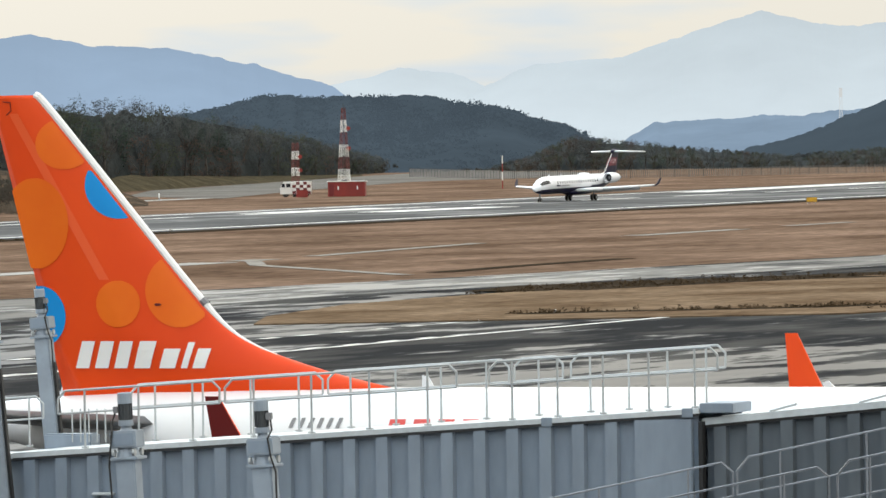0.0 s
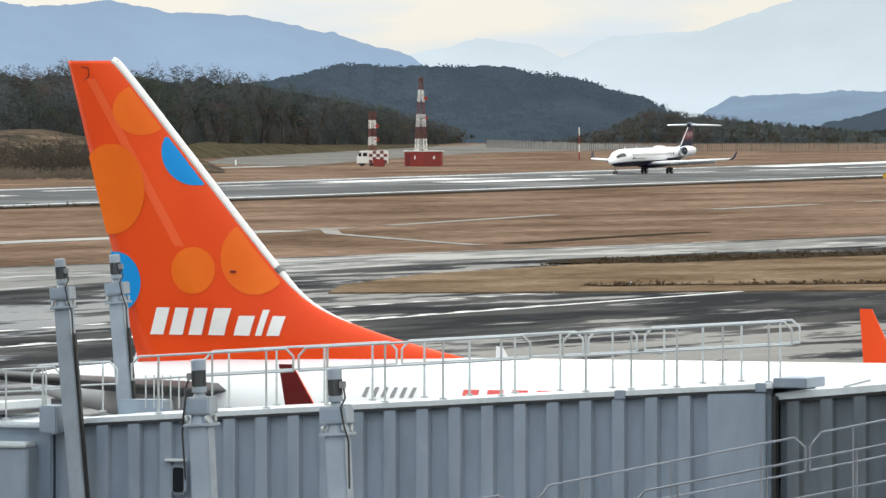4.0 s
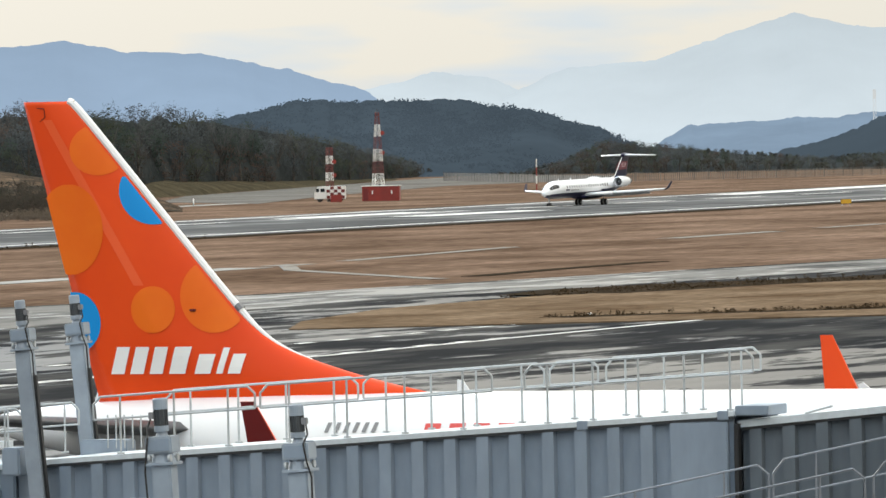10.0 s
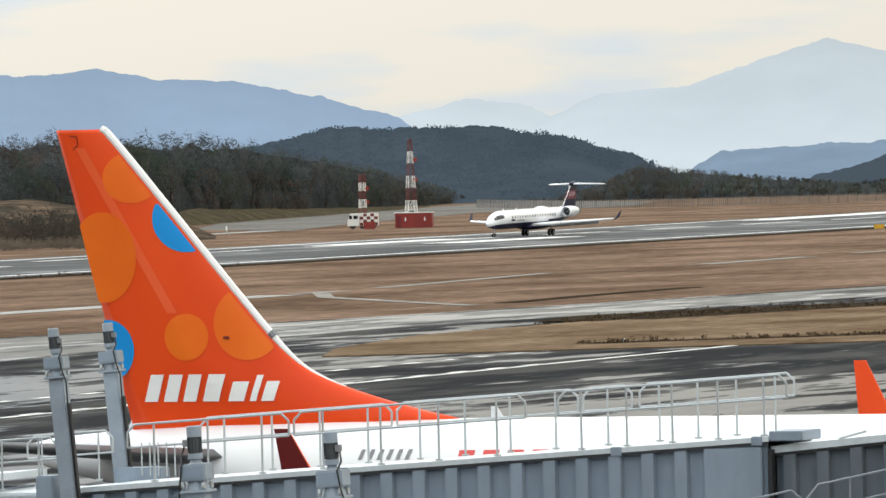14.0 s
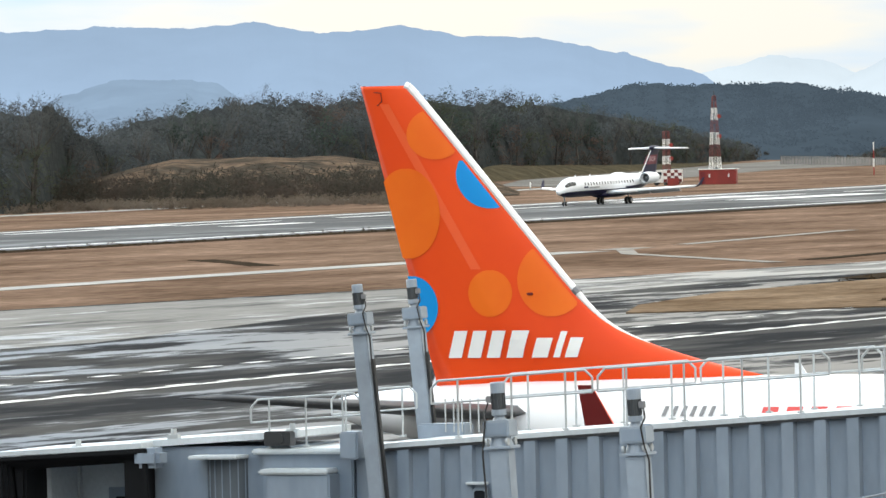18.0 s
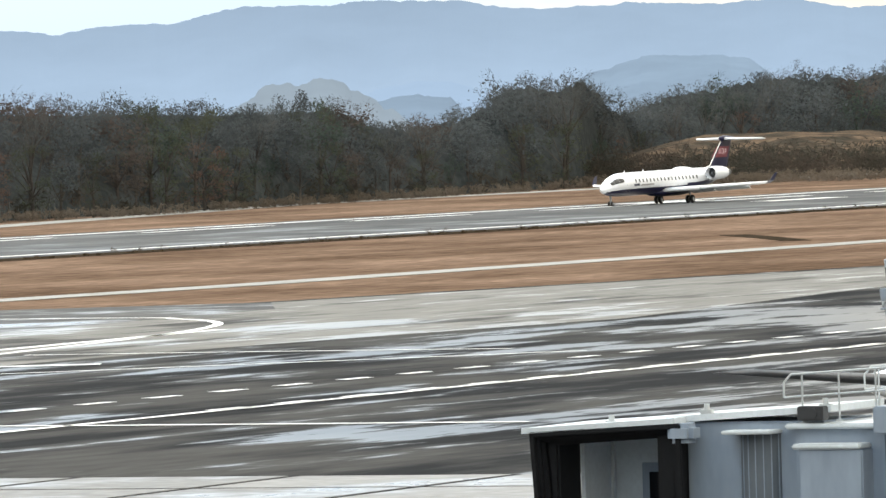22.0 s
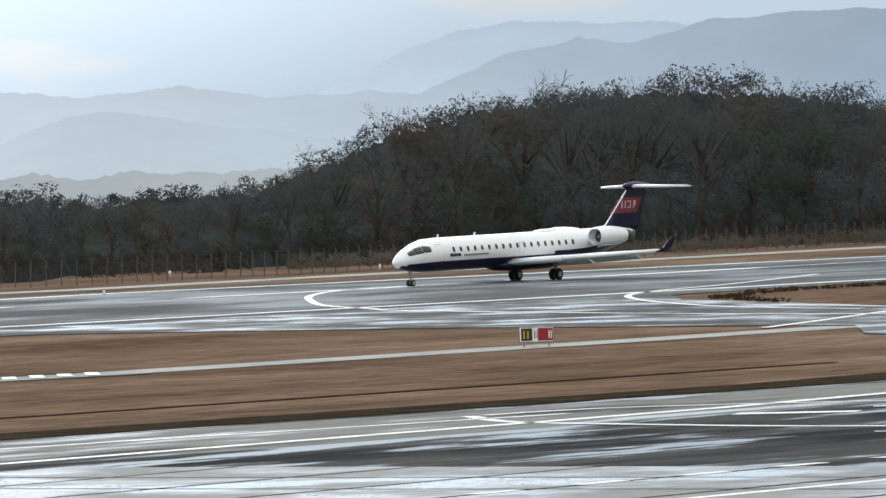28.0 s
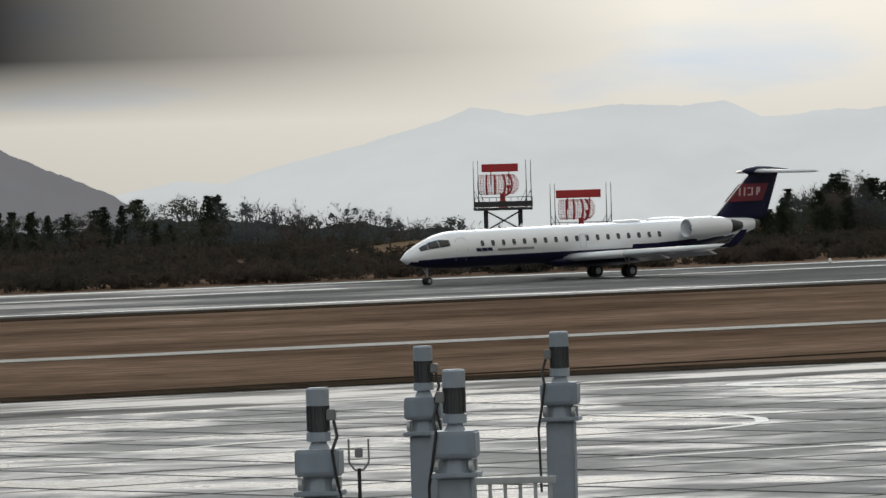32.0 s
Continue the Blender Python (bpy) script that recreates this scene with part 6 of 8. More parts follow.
def lattice_mast(p, foot, top, w0, w1, bands, label):
    m = thing("lattice_mast", pose(p[0], p[1], 0, 0, 0, 20), label, "mast", "red and white lattice masts")
    for i in range(bands):
        z0, z1 = foot + (top - foot) * i / bands, foot + (top - foot) * (i + 1) / bands
        bm = bmesh.new()
        lattice(bm, foot, top, w0, w1, z0, z1, 2, 0.045)
        part("mast_section", bm, MASTRED if (bands - i) % 2 else MASTWHITE, m, "red lattice section" if (bands - i) % 2 else "white lattice section")
    bm = bmesh.new()
    rod(bm, (0, 0, 0), (0, 0, foot + 0.3), 0.5, 0.5, 12)
    rod(bm, (0, 0, top - 0.5), (0, 0, top + 0.8), 0.06, 0.04, 8)
    part("cable_core", bm, DARKMETAL, m)
    for z in (0.45, 0.72):
        bm = bmesh.new()
        zz = foot + (top - foot) * z
        rod(bm, (0.7, -0.3, zz), (0.7, -0.5, zz), 0.35, 0.35, 14)
        part("dish", bm, REDPAINT, m)
    return m


def hut(p, w, d, hgt, mat, turn, label, name="equipment_hut"):
    hh = thing(name, pose(p[0], p[1], -0.02, 0, 0, turn), label, "hut")
    bm = bmesh.new()
    box(bm, (0, 0, hgt / 2), (w, d, hgt), 0.04)
    part("body", bm, mat, hh)
    bm = bmesh.new()
    box(bm, (0, 0, hgt + 0.06), (w + 0.3, d + 0.3, 0.12), 0.02)
    part("roof", bm, MASTWHITE, hh, "pale flat roof")
    bm = bmesh.new()
    box(bm, (-w * 0.4, -d / 2 - 0.02, 1.05), (0.8, 0.05, 2.0), 0.01)
    part("door", bm, DARKRED, hh, "dark red door")
    for x in (-w * 0.22, w * 0.3):
        bm = bmesh.new()
        box(bm, (x, -d / 2 - 0.03, 1.45), (0.24, 0.05, 0.6), 0.01)
        part("notice_plate", bm, MASTWHITE, hh, "small white plate")
    return hh


def masts_and_huts():
    lattice_mast((-16.7, 1420.0), 2.45, 14.8, 1.65, 0.5, 6, "tall red and white lattice mast above a red hut")
    lattice_mast((-24.85, 1420.5), 0.65, 9.05, 1.1, 0.85, 6, "short red and white lattice mast beside a checked cabin")
    hut((-16.2, 1418.0), 6.2, 4.0, 2.45, REDPAINT, -3, "dark red equipment hut under the mast")
    c = thing("checked_truck", pose(-24.6, 1418.0, -0.02, 0, 0, -3), "parked white truck with a red and white checked body", "truck")
    bm = bmesh.new()
    loft(bm, [[(x0, y, z) for x0, z in ((-2.75, 0.5), (-0.75, 0.5), (-0.75, 2.5), (-1.1, 2.6), (-2.2, 2.55), (-2.72, 1.5))] for y in (-1.2, 1.2)])
    bmesh.ops.recalc_face_normals(bm, faces=bm.faces)
    cab = part("cab", bm, MASTWHITE, c, "white driver's cab")
    for x, w in ((-2.2, 0.5), (-1.35, 0.7)):
        bm = bmesh.new()
        box(bm, (x, -1.21, 1.95), (w, 0.03, 0.6), 0.01)
        part("side_window", bm, GLASS, cab, "dark side window")
    bm = bmesh.new()
    box(bm, (0.85, 0, 1.55), (3.1, 2.4, 2.1), 0.03)
    body = part("body", bm, MASTWHITE, c)
    for i in range(5):
        for j in range(4):
            if (i + j) % 2 == 0:
                bm = bmesh.new()
                box(bm, (-0.38 + 0.61 * i, -1.212, 0.78 + 0.51 * j), (0.6, 0.02, 0.5))
                part("red_check", bm, MASTRED, body, "red painted square")
    for x in (-1.9, 1.5):
        bm = bmesh.new()
        rod(bm, (x, -1.15, 0.42), (x, -0.9, 0.42), 0.42, 0.42, 16)
        rod(bm, (x, 0.9, 0.42), (x, 1.15, 0.42), 0.42, 0.42, 16)
        part("wheels", bm, TYRE, c, "black wheels on one axle")
    b = thing("red_box", pose(-23.6, 1409.0, -0.02, 0, 0, 0), "small red equipment box in the grass", "box")
    bm = bmesh.new()
    box(bm, (0, 0, 0.6), (1.9, 1.0, 1.2), 0.05)
    part("body", bm, REDPAINT, b)
    bm = bmesh.new()
    box(bm, (0, 0, 1.22), (2.0, 1.1, 0.06), 0.01)
    part("lid", bm, REDPAINT, b)
    q = at(1460, 477)
    pl = thing("marker_pole", pose(q.x, q.y, 0), "slim red and white marker pole", "pole")
    for i in range(4):
        bm = bmesh.new()
        rod(bm, (0, 0, 1.5 * i), (0, 0, 1.5 * i + 1.5), 0.11, 0.11, 8)
        part("band", bm, MASTWHITE if i % 2 else REDPAINT, pl)
    # a slim tower on the hill at the right and pylons behind the woods
    for yaw, dist, z0, z1, w in ((-2.69, 2700, 4, 21.5, 0.8), (22.06, 1500, -2, 8.2, 0.4), (22.28, 1500, -2, 2.5, 0.35)):
        pp = by_yaw(yaw, dist)
        t = thing("radio_tower", pose(pp.x, pp.y, z0 - 12), "grey lattice radio tower on a hill", "tower", "radio towers")
        # frame and platform emit painted haze grey, which makes them pale
        bm = bmesh.new()
        lattice(bm, 0, z1 - z0 + 12, w * 1.5, w, 0, z1 - z0 + 12, 9, 0.045)
        part("frame", bm, GREY_HAZE, t)
        bm = bmesh.new()
        rod(bm, (0, 0, z1 - z0 + 9), (0, 0, z1 - z0 + 12), w * 0.7, w * 0.7, 10)
        part("platform", bm, GREY_HAZE, t)


def text_mesh(owner, body, size, m, mat, label):
    cu = bpy.data.curves.new("lettering", "FONT")
    cu.body, cu.size, cu.align_x, cu.align_y, cu.extrude = body, size, "CENTER", "CENTER", 0.006
    ob = bpy.data.objects.new("lettering", cu)
    scene.collection.objects.link(ob)
    dg = bpy.context.evaluated_depsgraph_get()
    me = bpy.data.meshes.new_from_object(ob.evaluated_get(dg))
    bpy.data.objects.remove(ob)
    me.materials.clear()
    me.materials.append(mat)
    t = new("lettering", me)
    t.parent, t.matrix_basis = owner, m
    t["label"] = label
    return t


def taxi_sign(u, v, w, hgt, turn, body, mat, label, ink):
    p = at(u, v)
    s = thing("taxiway_sign", pose(p.x, p.y, -0.02, 0, 0, turn), label, "sign", "taxiway signs")
    bm = bmesh.new()
    box(bm, (0, 0, 0.3 + hgt / 2), (w, 0.3, hgt), 0.03)
    board = part("board", bm, BLACK, s, "dark sign case")
    bm = bmesh.new()
    box(bm, (0, -0.155, 0.3 + hgt / 2), (w - 0.06, 0.02, hgt - 0.06), 0.004)
    part("face", bm, mat, board)
    for x in (-w * 0.36, w * 0.36):
        bm = bmesh.new()
        rod(bm, (x, 0, 0), (x, 0, 0.34), 0.05, 0.05, 8)
        part("leg", bm, STEEL, s)
    if body:
        text_mesh(board, body, hgt * 0.8, Matrix.Translation((-w * 0.14, -0.17, 0.3 + hgt / 2)) @ Matrix.Rotation(math.pi / 2, 4, "X"), ink, "black sign lettering")
        bm = bmesh.new()
        zc = 0.3 + hgt / 2
        prism(bm, [(w * 0.16, zc - 0.035), (w * 0.32, zc - 0.035), (w * 0.32, zc - 0.12), (w * 0.43, zc), (w * 0.32, zc + 0.12), (w * 0.32, zc + 0.035), (w * 0.16, zc + 0.035)], "y", -0.18, -0.166)
        part("arrow", bm, ink, board)
    return s


def signs():
    taxi_sign(1140, 327, 1.5, 0.65, 0, "", YELLOW, "small yellow taxiway sign beside the runway", BLACK)
    taxi_sign(409, 331, 1.55, 0.78, 20, "14", YELLOW, "yellow taxiway sign with black lettering in the grass", BLACK)
    taxi_sign(293, 233, 1.1, 0.75, 20, "8", YELLOW, "yellow taxiway sign with a black digit and arrow", BLACK)
    taxi_sign(217.6, 229.8, 0.75, 0.7, 29, "7", YELLOW, "narrow yellow taxiway sign with a black digit", BLACK)
    s = taxi_sign(391, 267, 1.95, 0.85, 17, "", LETTER, "runway holding sign with black and red panels in the grass", BLACK)
    bm = bmesh.new()
    box(bm, (-0.55, -0.172, 0.73), (0.62, 0.012, 0.70))
    part("black_panel", bm, BLACK, s, "black part of the sign")
    bm = bmesh.new()
    box(bm, (0.50, -0.172, 0.73), (0.84, 0.012, 0.70))
    part("red_panel", bm, SIGNRED, s, "dark red part of the sign")
    for x, w, mat in ((-0.7, 0.09, YELLOW), (-0.48, 0.09, YELLOW), (-0.1, 0.07, GREYBAR), (0.03, 0.05, GREYBAR), (0.7, 0.06, LETTER), (0.82, 0.06, LETTER)):
        bm = bmesh.new()
        box(bm, (x, -0.182, 0.73), (w, 0.008, 0.44))
        part("sign_bar", bm, mat, s, "lettering drawn as a plain bar")


DISHES = []


def radar(name, p, deck_z, deck_w, dish_w, dish_h, bar_w, bar_z, legs, turn, label, rods):
    """A turning radar: deck on legs, pedestal, mesh reflector with ribs, bar aerial above, lightning rods at the corners."""
    r = thing(name, pose(p[0], p[1], 0, 0, 0, 35), label, "radar", "airport radars")
    bm = bmesh.new()
    box(bm, (0, 0, deck_z - 0.12), (deck_w, deck_w * 0.8, 0.24), 0.03)
    part("deck", bm, DARKMETAL if legs else REDPAINT, r, "dark steel deck" if legs else "rust-red deck")
    for i in range(9):
        bm = bmesh.new()
        x = -deck_w / 2 + deck_w * i / 8
        rod(bm, (x, -deck_w * 0.4, deck_z), (x, -deck_w * 0.4, deck_z + 0.9), 0.03, 0.03, 6)
        part("rail_post", bm, DARKMETAL, r)
    bm = bmesh.new()
    for z in (0.45, 0.9):
        rod(bm, (-deck_w / 2, -deck_w * 0.4, deck_z + z), (deck_w / 2, -deck_w * 0.4, deck_z + z), 0.03, 0.03, 6)
    box(bm, (0, -deck_w * 0.4, deck_z + 0.3), (deck_w, 0.03, 0.5))
    part("deck_rail", bm, DARKMETAL, r)
    if legs:
        for sx in (-1, 1):
            for sy in (-1, 1):
                bm = bmesh.new()
                rod(bm, (sx * deck_w * 0.3, sy * deck_w * 0.28, 0), (sx * deck_w * 0.3, sy * deck_w * 0.28, deck_z - 0.2), 0.14, 0.14, 8)
                part("leg", bm, DARKMETAL, r)
            for a, b in (((sx, 0.4), (-sx, deck_z / 2)), ((sx, deck_z / 2), (-sx, deck_z - 0.3))):
                bm = bmesh.new()
                rod(bm, (a[0] * deck_w * 0.3, -deck_w * 0.28, a[1]), (b[0] * deck_w * 0.3, -deck_w * 0.28, b[1]), 0.07, 0.07, 6)
                part("brace", bm, DARKMETAL, r)
    else:
        bm = bmesh.new()
        box(bm, (0, 0, (deck_z - 0.24) / 2), (deck_w * 0.9, deck_w * 0.7, deck_z - 0.24))
        part("base_block", bm, REDPAINT, r, "rust-red base")
    for sx in (-1, 1):
        for dx in (0.0, 0.4):
            bm = bmesh.new()
            x = sx * (deck_w / 2 - dx)
            rod(bm, (x, 0.6 * dx, deck_z), (x, 0.6 * dx, deck_z + rods), 0.06, 0.025, 6)
            rod(bm, (x, 0.6 * dx, deck_z + 1.5), (x - sx * 0.8, 0.6 * dx, deck_z), 0.03, 0.03, 5)
            part("lightning_rod", bm, DARKMETAL, r)
    head = new("turning_head")
    head.parent, head.empty_display_size = r, 0.1
    head.location = (0, 0, deck_z)
    bm = bmesh.new()
    rod(bm, (0, 0, 0), (0, 0, 0.6), 0.45, 0.28, 16)
    rod(bm, (0, 0, 0.6), (0, 0, 1.2), 0.24, 0.24, 12)
    part("pedestal", bm, RADAR, head, "red pedestal")
    # curved reflector of wires
    zc = 0.95 + dish_h / 2

    def surf(a, b):
        x, z = a * dish_w / 2, b * dish_h / 2
        k = 1 - 0.14 * abs(b) ** 3 - 0.05
        return Vector((x * (1 - 0.18 * b * b), 0.25 + 0.9 * (a * a) * 0.8 + 0.35 * b * b, zc + z * k))
    bm = bmesh.new()
    for i in range(15):
        b = -1 + 2 * i / 14
        tube(bm, [surf(-1 + 2 * j / 10, b) for j in range(11)], 0.022, 4)
    for i in range(19):
        a = -1 + 2 * i / 18
        tube(bm, [surf(a, -1 + 2 * j / 6) for j in range(7)], 0.018, 4)
    part("reflector", bm, RADAR, head, "red wire-mesh reflector")
    for a in (-0.62, -0.25, 0.25, 0.62):
        bm = bmesh.new()
        tube(bm, [surf(a, -1 + 2 * j / 6) + Vector((0, 0.2, 0)) for j in range(7)], 0.09, 6)
        part("reflector_rib", bm, RADAR, head, "thick red rib")
    bm = bmesh.new()
    tube(bm, [(0, 0.2, 1.0), (0, -1.2, 1.1), (0, -1.4, 1.7)], 0.07, 6)
    box(bm, (0, -1.4, 1.8), (0.3, 0.3, 0.3), 0.04)
    part("feed_horn", bm, RADAR, head)
    bm = bmesh.new()
    box(bm, (0, 0.5, bar_z), (bar_w, 0.2, 0.7), 0.03)
    for x in (-0.25, 0.25):
        rod(bm, (x * bar_w, 0.5, zc), (x * bar_w, 0.5, bar_z), 0.05, 0.05, 6)
    part("bar_aerial", bm, RADAR, head, "flat red bar aerial")
    DISHES.append((head, turn))


def radars():
    radar("radar_tower", (-348.5, 536.8), 3.9, 5.0, 3.9, 2.1, 3.4, 3.45, True, 20.0, "airport radar tower with a red turning aerial", 4.1)
    radar("low_radar", (-342.8, 540.5), 1.55, 5.3, 3.5, 2.1, 4.2, 3.35, False, 20.0, "low airport radar with a red turning aerial", 4.3)
    bm = bmesh.new()
    rows = []
    for j in range(9):
        row = []
        for i in range(21):
            a, b = -1 + i / 10, -1 + j / 4
            z = 2.2 * max(0.0, 1 - a * a) ** 0.7 * max(0.0, 1 - b * b) ** 0.7 + 0.25 * noise.noise((i * 0.4, j * 0.6, 2.0)) - 0.1
            row.append(bm.verts.new((a * 30, b * 12, z)))
        rows.append(row)
    for a, b in zip(rows, rows[1:]):
        for i in range(20):
            bm.faces.new((a[i], a[i + 1], b[i + 1], b[i]))
    bmesh.ops.recalc_face_normals(bm, faces=bm.faces)
    bank = link_mesh("earth_bank", bm, ISLAND, smooth=True)
    bank.matrix_basis = pose(-331, 533, 0, 0, 0, 33)
    tagged(bank, "low earth bank of dry grass beside the radar", "bank", kind="structure")
    w = thing("low_wall", pose(-335.5, 547.5, 0, 0, 0, 32), "low grey wall beside the radar", "wall")
    bm = bmesh.new()
    box(bm, (0, 0, 0.85), (7.4, 0.4, 1.7))
    part("body", bm, CONCRETE, w)
    bm = bmesh.new()
    box(bm, (0, 0, 1.76), (7.8, 0.7, 0.12), 0.02)
    part("coping", bm, CONCRETE, w)


def fence_run(line, step, hgt, label, picket=0.0):
    p0 = at(*line[0])
    f = thing("fence", pose(p0.x, p0.y, -0.02), label, "fence", "airfield fences")
    bmw = bmesh.new()
    for (u0, v0), (u1, v1) in zip(line, line[1:]):
        a, b = at(u0, v0) - p0, at(u1, v1) - p0
        n = max(1, int((b - a).length / step))
        for i in range(n):
            q = a.lerp(b, i / n)
            bm = bmesh.new()
            box(bm, (0, 0, hgt / 2), (0.08, 0.08, hgt))
            box(bm, (0.0, 0.12, hgt + 0.15), (0.1, 0.1, 0.45), 0, Matrix.Rotation(0.6, 4, "X"))
            o = part("post", bm, FENCE, f)
            o.location = q
        for k in range(12):
            z = 0.1 + (hgt - 0.15) * k / 11
            rod(bmw, a + Vector((0, 0, z)), b + Vector((0, 0, z)), 0.006, 0.006, 4)
    part("wire", bmw, FENCE, f, "thin fence wires")["kind"] = "stuff"
    if picket:
        vs, fs = [], []
        for (u0, v0), (u1, v1) in zip(line, line[1:]):
            a, b = at(u0, v0) - p0, at(u1, v1) - p0
            d = (b - a).normalized()
            for i in range(int((b - a).length / picket)):
                q, k = a + d * (picket * i), len(vs)
                for z in (0.1, hgt):
                    vs += [q - d * 0.09 + Vector((0, 0, z)), q + d * 0.09 + Vector((0, 0, z)), q + Vector((-d.y * 0.05, d.x * 0.05, z))]
                fs += [(k, k + 1, k + 4, k + 3), (k + 1, k + 2, k + 5, k + 4), (k + 2, k, k + 3, k + 5), (k + 3, k + 4, k + 5)]
        raw("picket", vs, fs, PICKET, f, "close grey pickets")["kind"] = "stuff"


def field_light(u, v, tall, mat, label):
    p = at(u, v)
    f = thing("airfield_light", pose(p.x, p.y, 0.0, 0, 0, 20), label, "airfield light", "airfield lights")
    bm = bmesh.new()
    rod(bm, (0, 0, -0.02), (0, 0, tall * 0.35), 0.14, 0.10, 12)
    part("base", bm, STEEL, f)
    bm = bmesh.new()
    rod(bm, (0, 0, tall * 0.35), (0, 0, tall * 0.85), 0.11, 0.12, 12)
    rod(bm, (0, 0, tall * 0.85), (0, 0, tall), 0.12, 0.05, 12)
    part("lens", bm, mat, f, "pale lens housing")


for lu, lv, lt, lm in ((503, 161, 0.3, LETTER), (1303, 485, 1.2, LETTER), (538, 409, 0.4, LETTER), (624, 443, 0.5, LETTER), (611, 457, 0.5, LETTER), (370, 216, 0.3, LETTER), (739, 434, 0.5, LETTER),
                       (652, 396, 0.4, LETTER), (327, 347, 0.4, LETTER), (357, 410, 0.4, LETTER)):
    field_light(lu, lv, lt, lm, "small white airfield light beside the paving")
masts_and_huts()
signs()
radars()
fence_run([(566, 443), (600, 441), (720, 446), (840, 452), (985, 481)], 1.9, 1.9, "dark wire fence with concrete posts before the woods")
fence_run([(1800, 610), (1700, 556), (1690, 524), (1711, 508), (1780, 486), (1860, 460)], 3.6, 1.9, "grey picket fence at the far end of the airfield", 0.55)


# ---- trees ----
DRYTUFT = material("dry_tufts", (0.075, 0.052, 0.03), 0.95, second=(0.05, 0.036, 0.022), scale=0.5, spread=0.4)
def thin_quads(segs, width):
    """Twigs as thin flat strips."""
    a, b = np.array([tuple(q[0]) for q in segs]), np.array([tuple(q[1]) for q in segs])
    rng = np.random.RandomState(len(segs))
    side = np.cross(b - a, rng.normal(size=a.shape))
    side *= width / 2 / np.maximum(np.linalg.norm(side, axis=1), 1e-9)[:, None]
    quads = np.stack([a - side, a + side, b + side * 0.5, b - side * 0.5], 1)
    return quads.reshape(-1, 3), np.arange(len(a) * 4).reshape(-1, 4)


def layered(sets):
    """Several sets of twigs, each with its own width, as one list of strips."""
    vs, fs, base = [], [], 0
    for segs, width in sets:
        v, f = thin_quads(segs, width)
        vs.append(v)
        fs.append(f + base)
        base += len(v)
    return np.concatenate(vs), np.concatenate(fs)


def grow_bare(seed):
    """A leafless tree one metre high: limbs that fork four times into a rounded crown of fine twigs."""
    rng = random.Random(seed)
    trunk, levels = [], [[], [], []]

    def bend(d, k, lift=0.0):
        return (d + Vector((rng.gauss(0, k), rng.gauss(0, k), rng.gauss(lift, k)))).normalized()

    def inside(p):
        return (p.x / 0.33) ** 2 + (p.y / 0.33) ** 2 + ((p.z - 0.62) / 0.38) ** 2 < 1.0

    def reach(a, d, length):
        while length > 0.015 and not inside(a + d * length):
            length *= 0.8
        return a + d * length
    lean = Vector((rng.uniform(-0.03, 0.03), rng.uniform(-0.03, 0.03), 0.3))
    trunk += [(Vector((0, 0, 0)), lean, 0.019, 0.014), (lean, lean * 1.7, 0.013, 0.006)]
    for i in range(8):
        az, el = i * 2.4 + rng.uniform(-0.3, 0.3), radians(rng.uniform(35, 78))
        a = lean * rng.uniform(0.75, 1.6)
        d = Vector((math.cos(az) * math.cos(el), math.sin(az) * math.cos(el), math.sin(el)))
        b = reach(a, d, rng.uniform(0.22, 0.34))
        trunk.append((a, b, 0.007, 0.003))
        for _ in range(4):
            a2 = a.lerp(b, rng.uniform(0.3, 1.0))
            d2 = bend(d, 0.45, 0.25)
            b2 = reach(a2, d2, rng.uniform(0.12, 0.2))
            levels[0].append((a2, b2))
            for _ in range(4):
                a3 = a2.lerp(b2, rng.uniform(0.25, 1.0))
                d3 = bend(d2, 0.5, 0.2)
                b3 = reach(a3, d3, rng.uniform(0.07, 0.12))
                levels[1].append((a3, b3))
                for _ in range(6):
                    a4 = a3.lerp(b3, rng.uniform(0.15, 1.0))
                    levels[2].append((a4, a4 + bend(d3, 0.6, 0.15) * rng.uniform(0.03, 0.06)))
    (tv, tf), (cv, cf) = prisms(trunk), layered([(levels[0], 0.0036), (levels[1], 0.0026), (levels[2], 0.0019)])
    k = 1.0 / cv[:, 2].max()
    return (tv * k, tf), (cv * k, cf)


def grow_brush(seed):
    """A clump of slender leafless stems one metre high with many upright twigs."""
    rng = random.Random(seed)
    trunk, twigs, fine = [], [], []
    for _ in range(9):
        a, r = rng.uniform(0, math.tau), rng.uniform(0.02, 0.24)
        foot = Vector((r * math.cos(a), r * math.sin(a), 0))
        tip = Vector((foot.x * 1.3 + rng.uniform(-0.04, 0.04), foot.y * 1.3 + rng.uniform(-0.04, 0.04), rng.uniform(0.7, 0.97)))
        trunk.append((foot, tip, 0.009, 0.002))
        for _ in range(13):
            q = foot.lerp(tip, rng.uniform(0.12, 1.0))
            o = Vector((rng.uniform(-1, 1), rng.uniform(-1, 1), rng.uniform(0.9, 2.0))).normalized()
            e = q + o * rng.uniform(0.07, 0.15)
            twigs.append((q, e))
            for _ in range(4):
                q2 = q.lerp(e, rng.uniform(0.2, 1.0))
                fine.append((q2, q2 + Vector((rng.uniform(-1, 1), rng.uniform(-1, 1), rng.uniform(0.3, 1.6))).normalized() * rng.uniform(0.035, 0.07)))
    (tv, tf), (cv, cf) = prisms(trunk), layered([(twigs, 0.007), (fine, 0.0055)])
    k = 1.0 / cv[:, 2].max()
    return (tv * k, tf), (cv * k, cf)


